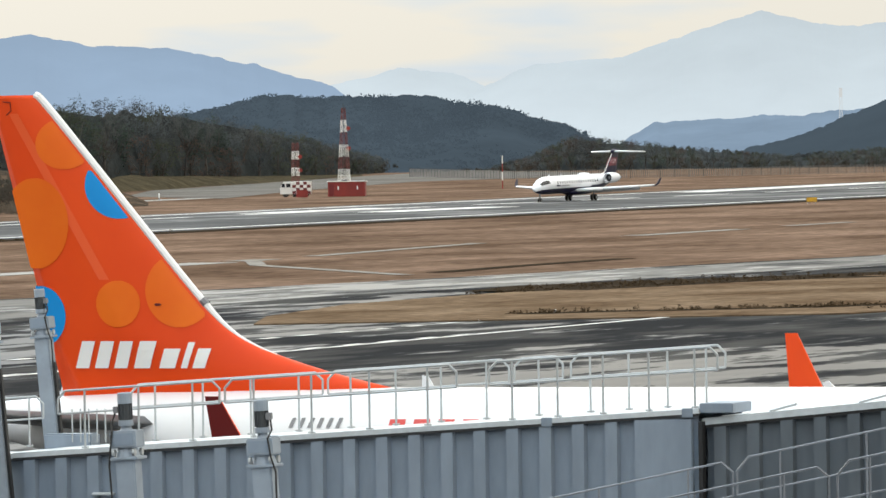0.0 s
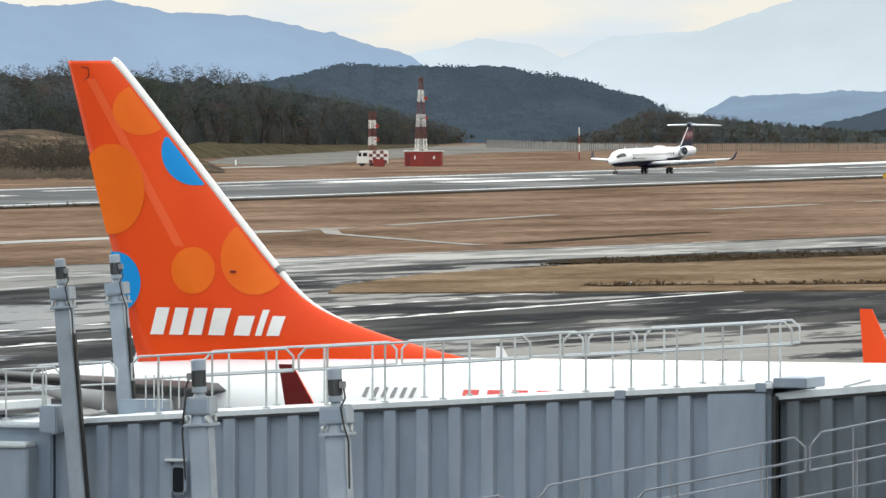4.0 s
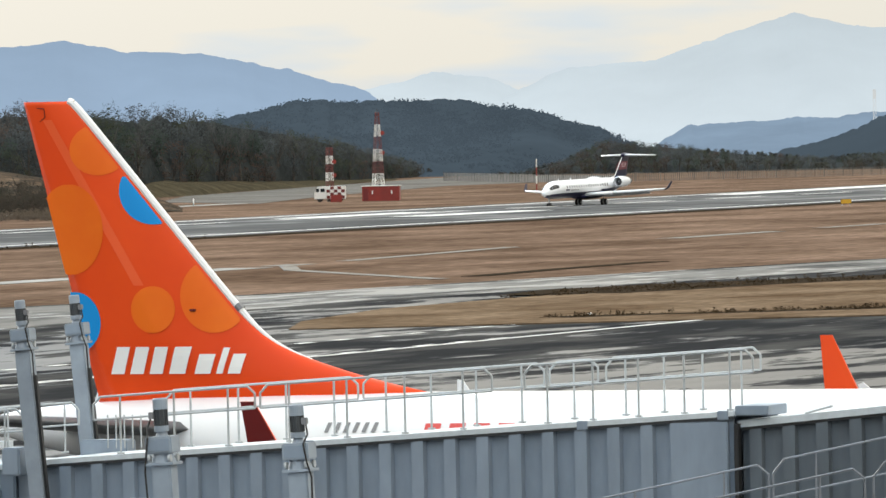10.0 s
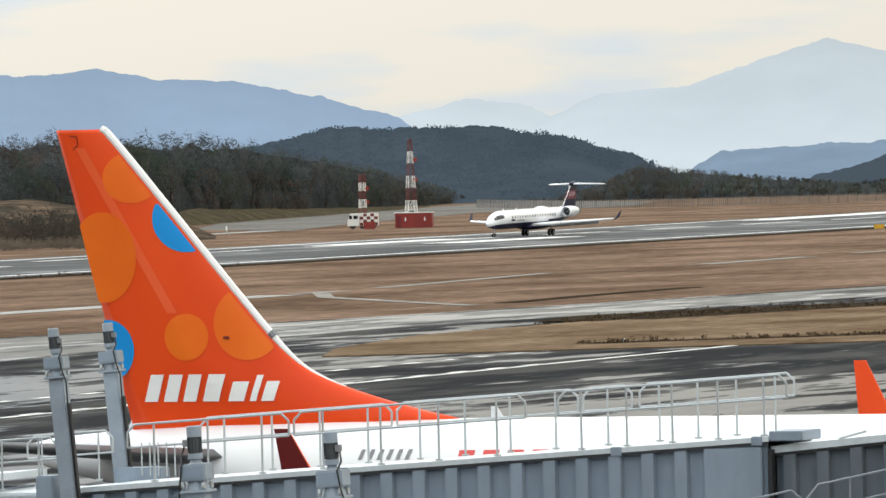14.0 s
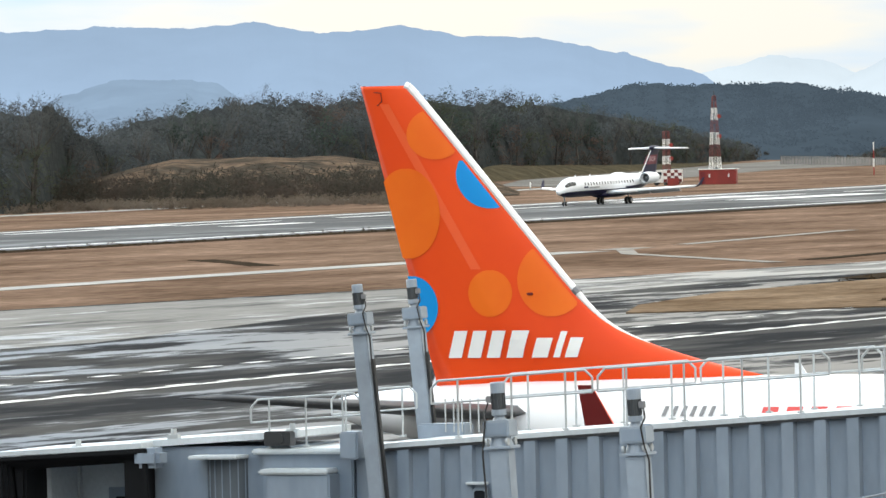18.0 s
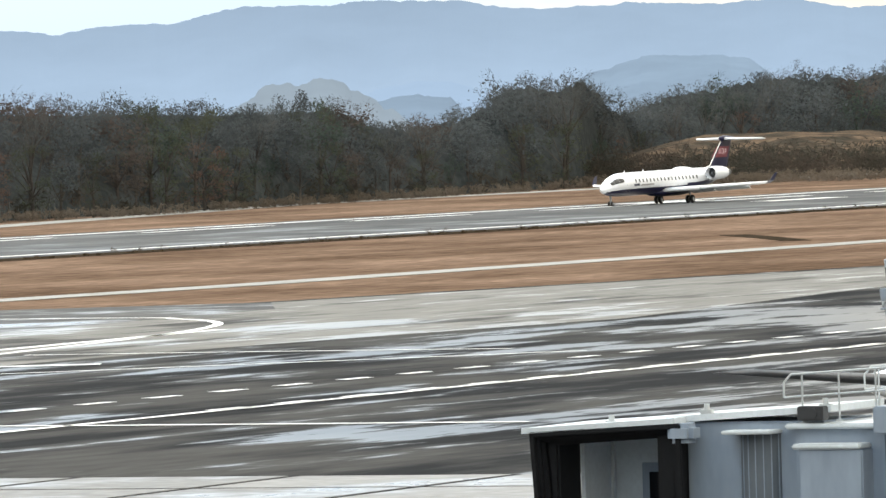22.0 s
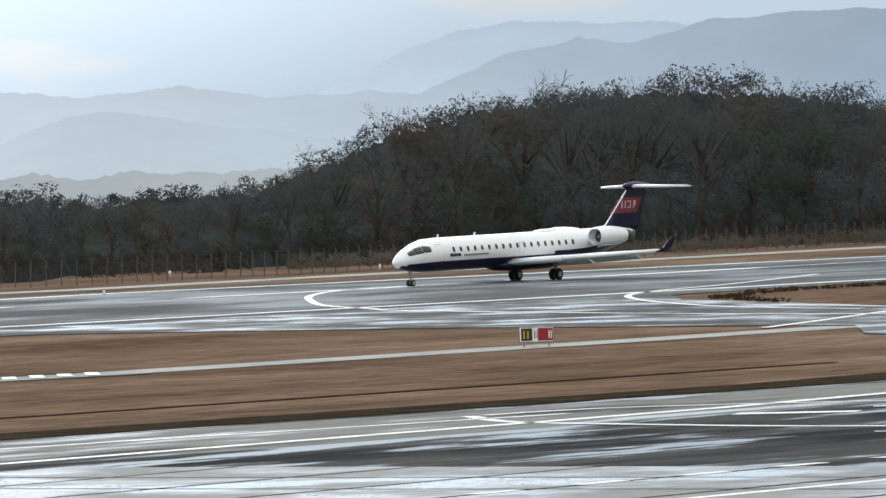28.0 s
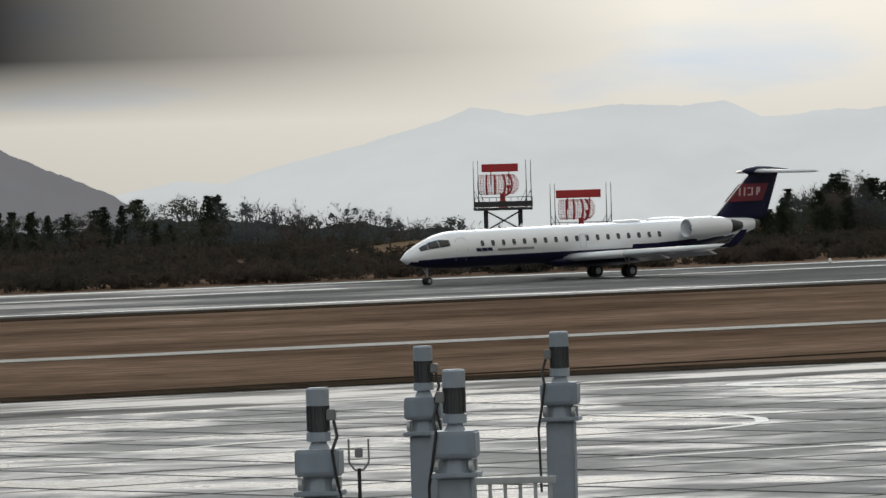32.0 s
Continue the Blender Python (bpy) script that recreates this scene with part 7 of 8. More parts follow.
def grow_mass(seed):
    """A tree deep in the wood, one metre high: a full rounded crown of dense fine twigs."""
    rng = random.Random(seed)
    clumps, fringe, fine = [], [], []
    for _ in range(26):
        d = Vector((rng.gauss(0, 1), rng.gauss(0, 1), rng.gauss(0, 1))).normalized() * rng.uniform(0.35, 1.0)
        c = Vector((0.25 * d.x, 0.25 * d.y, 0.52 + 0.36 * (d.z + 0.25 * (1 - abs(d.z)))))
        clumps.append((c.x, c.y, c.z, rng.uniform(0.07, 0.10)))
        for _ in range(4):
            out = (c - Vector((0, 0, 0.30))).normalized()
            o = (out + Vector((rng.gauss(0, 0.5), rng.gauss(0, 0.5), rng.gauss(0.3, 0.4)))).normalized()
            tip = c + o * rng.uniform(0.06, 0.10)
            fringe.append((c, tip))
            for _ in range(3):
                fork = c.lerp(tip, rng.uniform(0.4, 1.0))
                fine.append((fork, fork + (o + Vector((rng.gauss(0, 0.6), rng.gauss(0, 0.6), rng.gauss(0, 0.6)))).normalized() * rng.uniform(0.02, 0.045)))
    inner = [(0.85 * x, 0.85 * y, 0.50 + 0.88 * (z - 0.52), r) for x, y, z, r in clumps]
    v, f = leaf_cloud(seed, inner, 13, 0.014, (1, 1, 1), 0.45)
    for w, g in (leaf_cloud(seed + 1, clumps, 32, 0.0078, (1, 1, 1), 0.3), layered([(fringe, 0.0020), (fine, 0.0014)])):
        v, f = np.concatenate([v, w]), np.concatenate([f, g + len(v)])
    both = v, f
    segs = [(Vector((0, 0, 0)), Vector((0.01, 0, 0.55)), 0.018, 0.01)]
    for c in clumps[:5]:
        segs.append((Vector((0.005, 0, 0.25)), Vector(c[:3]), 0.007, 0.003))
    k = 1.0 / both[0][:, 2].max()
    return prisms(segs), (both[0] * k, both[1])


def prisms(segs):
    vs, fs = [], []
    for a, b, ra, rb in segs:
        d = (b - a)
        if d.length < 1e-6:
            continue
        x = d.orthogonal().normalized()
        y = d.normalized().cross(x)
        k = len(vs)
        for c, r in ((a, ra), (b, rb)):
            for t in (0.0, 2.094, 4.189):
                vs.append(c + x * (r * math.cos(t)) + y * (r * math.sin(t)))
        for i in range(3):
            fs.append((k + i, k + (i + 1) % 3, k + 3 + (i + 1) % 3, k + 3 + i))
    return np.array([tuple(v) for v in vs]), np.array(fs)


def leaf_cloud(seed, clumps, leaves, size, spread, narrow=0.5):
    """Leaves as small tilted quads in clumps; clumps are (x, y, z, radius) of a tree one metre high."""
    rng = np.random.RandomState(seed)
    c = np.repeat(np.array(clumps), leaves, axis=0)
    n = len(c)
    d = rng.normal(size=(n, 3))
    d /= np.linalg.norm(d, axis=1)[:, None]
    pos = c[:, :3] + d * (c[:, 3] * rng.uniform(0.35, 1.0, n) ** 0.5)[:, None] * spread
    a = rng.normal(size=(n, 3))
    a /= np.linalg.norm(a, axis=1)[:, None]
    b = np.cross(a, rng.normal(size=(n, 3)))
    b /= np.linalg.norm(b, axis=1)[:, None]
    s = (size * rng.uniform(0.6, 1.3, n))[:, None]
    quads = np.stack([pos - a * s - b * s * narrow, pos + a * s - b * s * narrow, pos + a * s + b * s * narrow, pos - a * s + b * s * narrow], 1)
    return quads.reshape(-1, 3), np.arange(n * 4).reshape(n, 4)


def grow_pine(seed):
    """A conifer: whorls of drooping boughs that thin out towards an uneven top."""
    rng = random.Random(seed)
    clumps, segs = [], [(Vector((0, 0, 0)), Vector((0, 0, 0.55)), 0.02, 0.011), (Vector((0, 0, 0.55)), Vector((0, 0, 0.98)), 0.011, 0.002)]
    z = 0.16
    while z < 0.97:
        w = 0.25 * (1.0 - z) ** 0.7 * rng.uniform(0.8, 1.15) + 0.014
        for _ in range(6):
            a = rng.uniform(0, math.tau)
            r = w * rng.uniform(0.6, 1.1)
            tip = Vector((r * math.cos(a), r * math.sin(a), z + r * rng.uniform(-0.1, 0.35)))
            segs.append((Vector((0, 0, z)), tip, 0.004, 0.0015))
            for k in (0.35, 0.65, 0.95):
                q = Vector((0, 0, z)).lerp(tip, k)
                clumps.append((q.x, q.y, q.z, 0.035 * (1.15 - 0.5 * z)))
        z += 0.05
    return prisms(segs), leaf_cloud(seed, clumps, 7, 0.018, (1, 1, 0.9), 0.25)


def grow_leafy(seed):
    """A dense evergreen with small dark leaves in rounded clumps."""
    rng = random.Random(seed)
    clumps = []
    for _ in range(32):
        a, z = rng.uniform(0, math.tau), rng.uniform(0.12, 0.94)
        w = 0.32 * math.sin(math.pi * min(0.98, max(0.12, z * 0.92))) ** 0.7 * rng.uniform(0.3, 1.0)
        clumps.append((w * math.cos(a), w * math.sin(a), z, rng.uniform(0.05, 0.10)))
    segs = [(Vector((0, 0, 0)), Vector((0.01, 0, 0.5)), 0.022, 0.013)]
    for c in clumps[:8]:
        segs.append((Vector((0.005, 0, 0.3)), Vector(c[:3]), 0.009, 0.004))
    return prisms(segs), leaf_cloud(seed, clumps, 44, 0.0095, (1, 1, 0.85), 0.42)


def bulk(name, v, f, mats, parent=None, slots=None):
    me = bpy.data.meshes.new(name)
    k = f.shape[1]
    me.vertices.add(len(v))
    me.vertices.foreach_set("co", np.asarray(v, dtype=np.float32).ravel())
    me.loops.add(f.size)
    me.loops.foreach_set("vertex_index", np.asarray(f, dtype=np.int32).ravel())
    me.polygons.add(len(f))
    me.polygons.foreach_set("loop_start", np.arange(0, f.size, k, dtype=np.int32))
    for m in mats:
        me.materials.append(m)
    if slots is not None:
        me.polygons.foreach_set("material_index", np.asarray(slots, dtype=np.int32))
    me.update(calc_edges=True)
    me.validate()
    return me


KINDS = []
for s in range(5):
    KINDS.append(("bare", *grow_bare(40 + s), TWIG))
for s in range(3):
    KINDS.append(("pine", *grow_pine(60 + s), PINE))
for s in range(3):
    KINDS.append(("leafy", *grow_leafy(80 + s), OLIVE if s else RUSSET))
for s in range(4):
    KINDS.append(("wood", *grow_mass(90 + s), (MASS, MASS, MASSBROWN, MASSGREEN)[s]))
for s in range(3):
    KINDS.append(("brush", *grow_brush(120 + s), TWIG))
MESHES = [(bulk("trunk", *k[1], [BARK]), bulk("crown", *k[2], [k[3]])) for k in KINDS]
LABELS = {"brush": ("slender leafless saplings growing in a clump", "saplings"), "bare": ("tall leafless deciduous tree at the edge of the woods", "bare trees"), "pine": ("dark green conifer at the edge of the woods", "conifers"),
          "wood": ("full grey-brown winter tree in the woods", "winter trees"), "leafy": ("dense evergreen tree with dark small leaves", "evergreen trees")}

SKYLINE = [(-3.6, -0.17), (-2.97, -0.194), (-2.36, -0.239), (-1.79, -0.193), (-1.33, -0.14), (-0.87, -0.088), (-0.57, -0.225), (-0.2, -0.32), (0.2, -0.27), (1.15, -0.01), (1.95, 0.17), (2.5, 0.2), (3.0, 0.215), (3.94, 0.215), (4.67, 0.08), (4.9, -0.03), (5.13, 0.23), (5.66, 0.21),
           (5.94, 0.0), (6.47, -0.08), (6.89, 0.1), (7.57, 0.09), (8.11, 0.12), (9.18, 0.19), (10.22, 0.14), (11.22, 0.09), (12.2, 0.22), (13.5, 0.24), (14.49, 0.4), (15.2, 0.39), (16.18, 0.31), (16.8, 0.13),
           (17.4, -0.15), (17.75, -0.27), (18.8, -0.33), (19.8, -0.22), (20.4, -0.23), (21.4, -0.36), (21.9, -0.52), (22.7, -0.73), (23.4, -0.86), (24.69, -0.9), (25.0, -0.76), (25.17, -0.67), (25.46, -0.58), (25.75, -0.65), (26.1, -0.82), (26.62, -0.81), (26.95, -0.77), (27.24, -0.73), (27.6, -0.71), (27.8, -0.66),
           (27.95, -0.63), (28.3, -0.71), (28.7, -0.66), (29.1, -0.66), (29.5, -0.67), (29.75, -0.62), (30.0, -0.58), (30.2, -0.53), (30.5, -0.62), (30.85, -0.76), (31.05, -0.72), (31.3, -0.84), (31.5, -0.9), (33.1, -0.87),
           (33.4, -0.75), (33.8, -0.77), (34.06, -0.62), (34.4, -0.7), (34.94, -0.58), (35.2, -0.55), (35.64, -0.54), (36.0, -0.62), (36.43, -0.68), (36.86, -0.65), (43.0, -0.6)]
FRONT = [(-4, 2040), (-0.5, 2060), (0.2, 2140), (1.05, 1880), (1.95, 1680), (3.0, 1500), (4.8, 1380), (5.2, 1200), (8.0, 1030), (12.0, 890), (15.0, 835), (18.0, 785), (20.0, 755), (23.0, 720), (27.0, 690), (30.0, 680), (33.0, 665), (36.0, 655),
         (43.0, 640)]


# tree heights of the copse at the runway's edge, by bearing
COPSE = [(26.2, 2.4), (26.56, 3.3), (26.84, 3.6), (27.07, 4.1), (27.26, 3.9), (27.58, 4.7), (28.0, 4.6), (28.54, 4.5), (28.92, 3.8), (29.19, 4.7), (29.72, 5.4), (29.98, 5.7), (30.2, 6.5), (30.45, 6.2), (30.61, 5.4), (30.78, 4.8), (30.95, 3.4), (31.11, 4.4), (31.3, 2.4)]


def woods():
    rng = random.Random(7)
    singles, rest = 0, {}
    rows = 3
    yaw_rows = []
    for row in range(rows):
        yaw = -3.4
        while yaw < 42.5:
            if 26.15 < yaw < 31.25:
                yaw = 31.25
            front = table(FRONT, yaw)
            dist = front + row * 11 + rng.uniform(-3, 3)
            top = EYE + dist * math.tan(radians(table(SKYLINE, yaw)))
            p = by_yaw(yaw, dist)
            hgt = max(1.2, top * rng.uniform(0.92, 1.07) * (0.58, 0.97, 1.03)[row]) + fall(p.x, p.y)
            if not 23.3 < yaw < 26.15:
                yaw_rows.append((row, yaw, dist, hgt))
            wide = max(2.2 if yaw < 26 else 1.45, (hgt - 0.5 * fall(p.x, p.y)) * (0.50, 0.35, 0.33)[row])
            yaw += math.degrees(wide * rng.uniform(0.75, 1.25) * (1.2 if yaw < 6 else 1.0) / dist)
    for row in range(5):
        yaw = 26.2
        while yaw < 31.3:
            dist = 613 + row * 6 + rng.uniform(-2.5, 2.5)
            hgt = table(COPSE, yaw) * rng.uniform(0.84, 1.04) * (0.66, 0.85, 1.0, 1.0, 1.0)[row]
            yaw_rows.append((row, yaw, dist, hgt))
            yaw += math.degrees(rng.uniform(0.7, 1.5) * (1.5 if yaw > 30.75 else 1.0) / dist)
    order = sorted(yaw_rows, key=lambda q: (0 if q[0] in (0, 1) else 1, rng.random()))
    chosen = set(map(id, [q for q in order if 4.5 < q[1] < 40][:280]))
    for q in yaw_rows:
        row, yaw, dist, hgt = q
        x = rng.random()
        dark = noise.noise((yaw * 0.8, 3.3, 0.5))
        conifers = 24.2 < yaw < 26.2 or (33.3 < yaw < 42 and dark > -0.25)
        if 26.15 < yaw < 31.3:
            if yaw > 30.75:
                kind = rng.choice((5, 6, 7))
            elif 29.9 < yaw or 27.25 < yaw < 27.4:
                kind = rng.choice((5, 6, 9, 10, 9, 10, 13, 14, 12, 15))
            else:
                kind = rng.choice((15, 16, 17)) if x < 0.55 else (rng.choice((0, 1, 2, 3, 4)) if x < 0.88 else rng.choice((9, 11, 12, 13)))
        elif conifers:
            kind = rng.choice((5, 6, 7)) if x < 0.4 else (rng.choice((9, 10)) if x < 0.75 else rng.choice((11, 12, 13, 14)))
        elif yaw > 22.4 and x < 0.4 and row > 0:
            kind = rng.choice((15, 16, 17))
        elif yaw < -0.3:
            kind = rng.choice((9, 10, 9, 11, 12, 14, 13))
        elif row == 0:
            kind = rng.choice((8, 9, 10)) if x < 0.32 + 0.3 * dark else rng.choice((11, 12, 12, 13, 14, 14))
        elif yaw > 13:
            kind = rng.choice((0, 1, 2, 3, 4)) if x < 0.48 else (rng.choice((9, 10)) if x < 0.58 else rng.choice((11, 12, 13, 14)))
        else:
            kind = rng.choice((0, 1, 2, 3, 4)) if x < 0.2 else (rng.choice((9, 10)) if x < 0.38 + 0.2 * dark else rng.choice((11, 12, 13, 14)))
        p = by_yaw(yaw, dist)
        wx = hgt * (rng.uniform(1.05, 1.4) if not 26.15 < yaw < 31.3 else rng.uniform(1.5, 2.0) if kind in (5, 6, 7) else rng.uniform(0.8, 1.1))
        m = pose(p.x, p.y, -0.05 - fall(p.x, p.y), 0, 0, rng.uniform(0, 360)) @ Matrix.Diagonal((wx, wx, hgt, 1))
        if id(q) in chosen:
            nm, (lab, grp) = KINDS[kind][0], LABELS[KINDS[kind][0]]
            t = new("tree")
            t.matrix_basis = pose(p.x, p.y, -0.05 - fall(p.x, p.y), 0, 0, rng.uniform(0, 360))
            tagged(t, lab, "tree", grp)
            for me, name in zip(MESHES[kind], ("trunk", "crown")):
                o = new(name, me)
                o.parent, o.scale = t, (wx, wx, hgt)
        else:
            rest.setdefault(min(4, max(0, int((yaw + 4) / 9))), []).append((kind, m))
    for k, items in rest.items():
        vs, fs, sl, base = [], [], [], 0
        mats = [BARK, TWIG, PINE, OLIVE, RUSSET, MASS, MASSBROWN, MASSGREEN]
        for kind, m in items:
            for (v, f), mat in ((KINDS[kind][1], BARK), (KINDS[kind][2], KINDS[kind][3])):
                mm = np.array(m)
                vs.append(v @ mm[:3, :3].T + mm[:3, 3])
                fs.append(f + base)
                sl.append(np.full(len(f), mats.index(mat)))
                base += len(v)
        o = new("woodland", bulk("woodland", np.concatenate(vs), np.concatenate(fs), mats, slots=np.concatenate(sl)))
        tagged(o, "dense leafless winter woodland behind the airfield", "woodland", kind="stuff")


def wood_top(yaw, full):
    top = max(0.3, EYE + (table(FRONT, yaw) + 50) * math.tan(radians(table(SKYLINE, yaw))))
    return top * (full + 0.12 * noise.noise((yaw * 2.6, 4, 0)) + 0.08 * noise.noise((yaw * 11.0, 2, 0)))


def wood_canopy():
    """Crowns that close over the backing slope of the woods."""
    vs, fs, base = [], [], 0
    rng = np.random.RandomState(31)
    for k in range(1300):
        far = k % 4 > 0
        yaw = rng.uniform(-3.4, 23.2) if far else rng.uniform(26.3, 40.0)
        if 31.2 < yaw < 33.2:
            continue
        s = rng.uniform(0.35, 1.0) ** 0.6
        p = by_yaw(yaw, table(FRONT, yaw) + 6 + 36 * s)
        top = wood_top(yaw, 0.93 if far else 0.84)
        r = max(0.45, 0.11 * top) * rng.uniform(0.7, 1.3)
        v, f = leaf_cloud(rng.randint(1 << 20), [(0, 0, 0, r), (rng.uniform(-r, r), 0, 0.45 * r, 0.75 * r)], 38, 0.15 if far else 0.10, (1, 1, 0.9), 0.33)
        vs.append(v + np.array((p.x, p.y, top * s ** 0.7 - 0.2 * r)))
        fs.append(f + base)
        base += len(v)
    for k in range(2400):
        yaw = rng.uniform(-3.4, 22.9)
        s = rng.uniform(0.8, 1.0)
        p = by_yaw(yaw, table(FRONT, yaw) + 4 + 40 * s)
        top = wood_top(yaw, 0.97)
        r = max(0.4, 0.06 * top) * rng.uniform(0.7, 1.3)
        v, f = leaf_cloud(rng.randint(1 << 20), [(0, 0, 0, r)], 46, max(0.08, 0.0085 * top), (1, 1, 0.9), 0.36)
        vs.append(v + np.array((p.x, p.y, top * rng.uniform(0.74, 0.95))))
        fs.append(f + base)
        base += len(v)
    o = new("wood_canopy", bulk("wood_canopy", np.concatenate(vs), np.concatenate(fs), [MASS]))
    tagged(o, "closed canopy of bare winter crowns", "woodland", kind="stuff")


def wood_backing():
    """An added dark backing that closes the gaps behind the front trees, shaped with the rounded tops of many crowns.
    """
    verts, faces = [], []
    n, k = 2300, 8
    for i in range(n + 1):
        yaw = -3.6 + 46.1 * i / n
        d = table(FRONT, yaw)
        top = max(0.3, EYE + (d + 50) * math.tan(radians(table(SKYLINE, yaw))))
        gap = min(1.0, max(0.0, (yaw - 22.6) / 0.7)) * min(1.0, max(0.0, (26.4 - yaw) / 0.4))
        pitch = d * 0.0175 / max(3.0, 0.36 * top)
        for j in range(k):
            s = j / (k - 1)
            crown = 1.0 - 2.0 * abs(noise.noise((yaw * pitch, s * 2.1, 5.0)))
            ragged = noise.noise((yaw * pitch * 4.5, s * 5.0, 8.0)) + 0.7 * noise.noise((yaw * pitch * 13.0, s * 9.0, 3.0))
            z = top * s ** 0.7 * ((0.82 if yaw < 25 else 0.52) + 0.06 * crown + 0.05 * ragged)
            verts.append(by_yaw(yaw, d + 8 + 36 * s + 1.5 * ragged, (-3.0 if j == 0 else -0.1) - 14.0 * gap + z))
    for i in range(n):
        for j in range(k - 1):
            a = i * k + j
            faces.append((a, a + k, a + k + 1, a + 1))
    tagged(raw("wooded_slope", verts, faces, BACKING_DARK, smooth=True), "dark backing slope added behind the winter woods", "woodland", kind="structure")


wood_backing()
wood_canopy()


def thicket(name, spots, leaf, mat, seed, label, category="bushes", narrow=0.15):
    """Low bushes: many leaf clumps at the given (x, y, height, width) places, as one object."""
    vs, fs, base = [], [], 0
    rng = np.random.RandomState(seed)
    for x, y, hgt, w in spots:
        cl = [(rng.uniform(-w, w), rng.uniform(-w, w), hgt * rng.uniform(0.1, 0.85), 0.22 * hgt + 0.12 * w) for _ in range(5)]
        v, f = leaf_cloud(rng.randint(1 << 20), cl, 9, leaf, (1, 1, 0.9), narrow)
        v[:, 2] = np.maximum(v[:, 2], -0.05)
        vs.append(v + np.array((x, y, -fall(x, y))))
        fs.append(f + base)
        base += len(v)
    o = new(name, bulk(name, np.concatenate(vs), np.concatenate(fs), [mat]))
    return tagged(o, label, category, kind="stuff")


def brushwood():
    rng = random.Random(11)
    spots = []
    for k in range(1000):
        yaw = rng.uniform(-3.4, 42)
        d = table(FRONT, yaw) + rng.uniform(-8, 32)
        top = EYE + d * math.tan(radians(table(SKYLINE, yaw)))
        p = by_yaw(yaw, d)
        spots.append((p.x, p.y, min(rng.uniform(1.4, 5.0 if yaw < 17.5 else 3.2), max(0.7, top * 0.6)), rng.uniform(0.8, 1.8)))
    for k in range(240):
        p = by_yaw(rng.uniform(29.0, 31.2), rng.uniform(594, 606))
        spots.append((p.x, p.y, rng.uniform(0.7, 1.6), rng.uniform(0.8, 1.6)))
    for k in range(420):
        p = by_yaw(rng.uniform(29.3, 31.7), rng.uniform(610, 690))
        spots.append((p.x, p.y, rng.uniform(1.0, 1.8), rng.uniform(0.8, 1.8)))
    for k in range(600):
        yaw = rng.uniform(28.2, 38.5)
        p = by_yaw(yaw, rng.uniform(table([(28, 638), (31, 618), (34, 612), (39, 600)], yaw), table(FRONT, yaw)))
        spots.append((p.x, p.y, rng.uniform(0.6, 1.7), rng.uniform(0.8, 1.8)))
    for k in range(420):
        u = rng.uniform(405, 455)
        p = at(u, table([(405, 424), (430, 419), (455, 416)], u) + rng.uniform(0, 1) ** 1.5 * 30)
        spots.append((p.x, p.y, rng.uniform(0.35, 0.9), rng.uniform(0.8, 1.8)))
    for k in range(1500):
        u = rng.uniform(215, 425)
        p = at(u, table([(215, 432), (320, 424), (425, 424)], u) + rng.uniform(0, 1) ** 1.6 * 95)
        if not (-366 < p.x < -325 and 505 < p.y < 560):
            spots.append((p.x, p.y, rng.uniform(0.5, 1.5), rng.uniform(0.8, 1.8)))
    thicket("undergrowth", spots, 0.42, UNDER, 5, "brown winter undergrowth along the woods", "undergrowth")
    # dry tussocks at the edges of grass and asphalt
    spots = []
    for k in range(300):
        u = rng.uniform(560, 900)
        p = at(u, 333.5 + rng.uniform(-1.5, 0.5))
        spots.append((p.x, p.y, rng.uniform(0.08, 0.3) if rng.random() < 0.85 else 0.6, 0.3))
    for k in range(260):
        u = rng.uniform(485, 560)
        p = at(u, table([(485, 312), (497, 325), (515, 332), (560, 334)], u) + rng.uniform(-2, 0))
        spots.append((p.x, p.y, rng.uniform(0.08, 0.35), 0.3))
    for k in range(160):
        u = rng.uniform(555, 720)
        p = at(u, table([(545, 186), (569, 182.5), (617, 170.5), (720, 148)], u) + rng.uniform(-1, 1))
        spots.append((p.x, p.y, rng.uniform(0.1, 0.5), 0.3))
    for k in range(150):
        u = rng.uniform(499, 524)
        p = at(u, table([(499, 162), (504, 158), (507.5, 152.5), (512, 147), (524, 141)], u) + rng.uniform(-1, 1))
        spots.append((p.x, p.y, rng.uniform(0.12, 0.45), 0.3))
    for k in range(120):
        u = rng.uniform(570, 612)
        p = at(u, table([(569, 184), (580, 181.5), (592, 180), (603, 177), (612, 172)], u) + rng.uniform(-4, 4))
        spots.append((p.x, p.y, rng.uniform(0.12, 0.6), 0.3))
    for k in range(70):
        p = at(rng.uniform(508, 540), rng.uniform(139, 143))
        spots.append((p.x, p.y, rng.uniform(0.15, 0.5), 0.3))
    rows = []
    for k in range(700):
        yaw = rng.uniform(5.0, 17.5)
        p = by_yaw(yaw, table(FRONT, yaw) - rng.uniform(4, 14))
        rows.append((p.x, p.y, rng.uniform(0.7, 1.5), rng.uniform(0.6, 1.2)))
    for k in range(420):
        p = by_yaw(rng.uniform(2.4, 5.4), rng.uniform(1195, 1224))
        rows.append((p.x, p.y, rng.uniform(0.8, 1.8), rng.uniform(0.6, 1.2)))
    thicket("dry_reeds", rows, 0.24, REED, 10, "pale dry reeds before the woods", "reeds")
    rows = []
    for k in range(520):
        yaw = rng.uniform(2.3, 5.4)
        p = by_yaw(yaw, rng.uniform(1225, 1288) if k % 4 else rng.uniform(1288, 1330))
        rows.append((p.x, p.y, rng.uniform(2.8, 6.0), rng.uniform(0.9, 1.9)))
    thicket("shrubs", rows, 0.4, UNDER, 9, "dark shrubs below the dry grass bank", "shrubs")
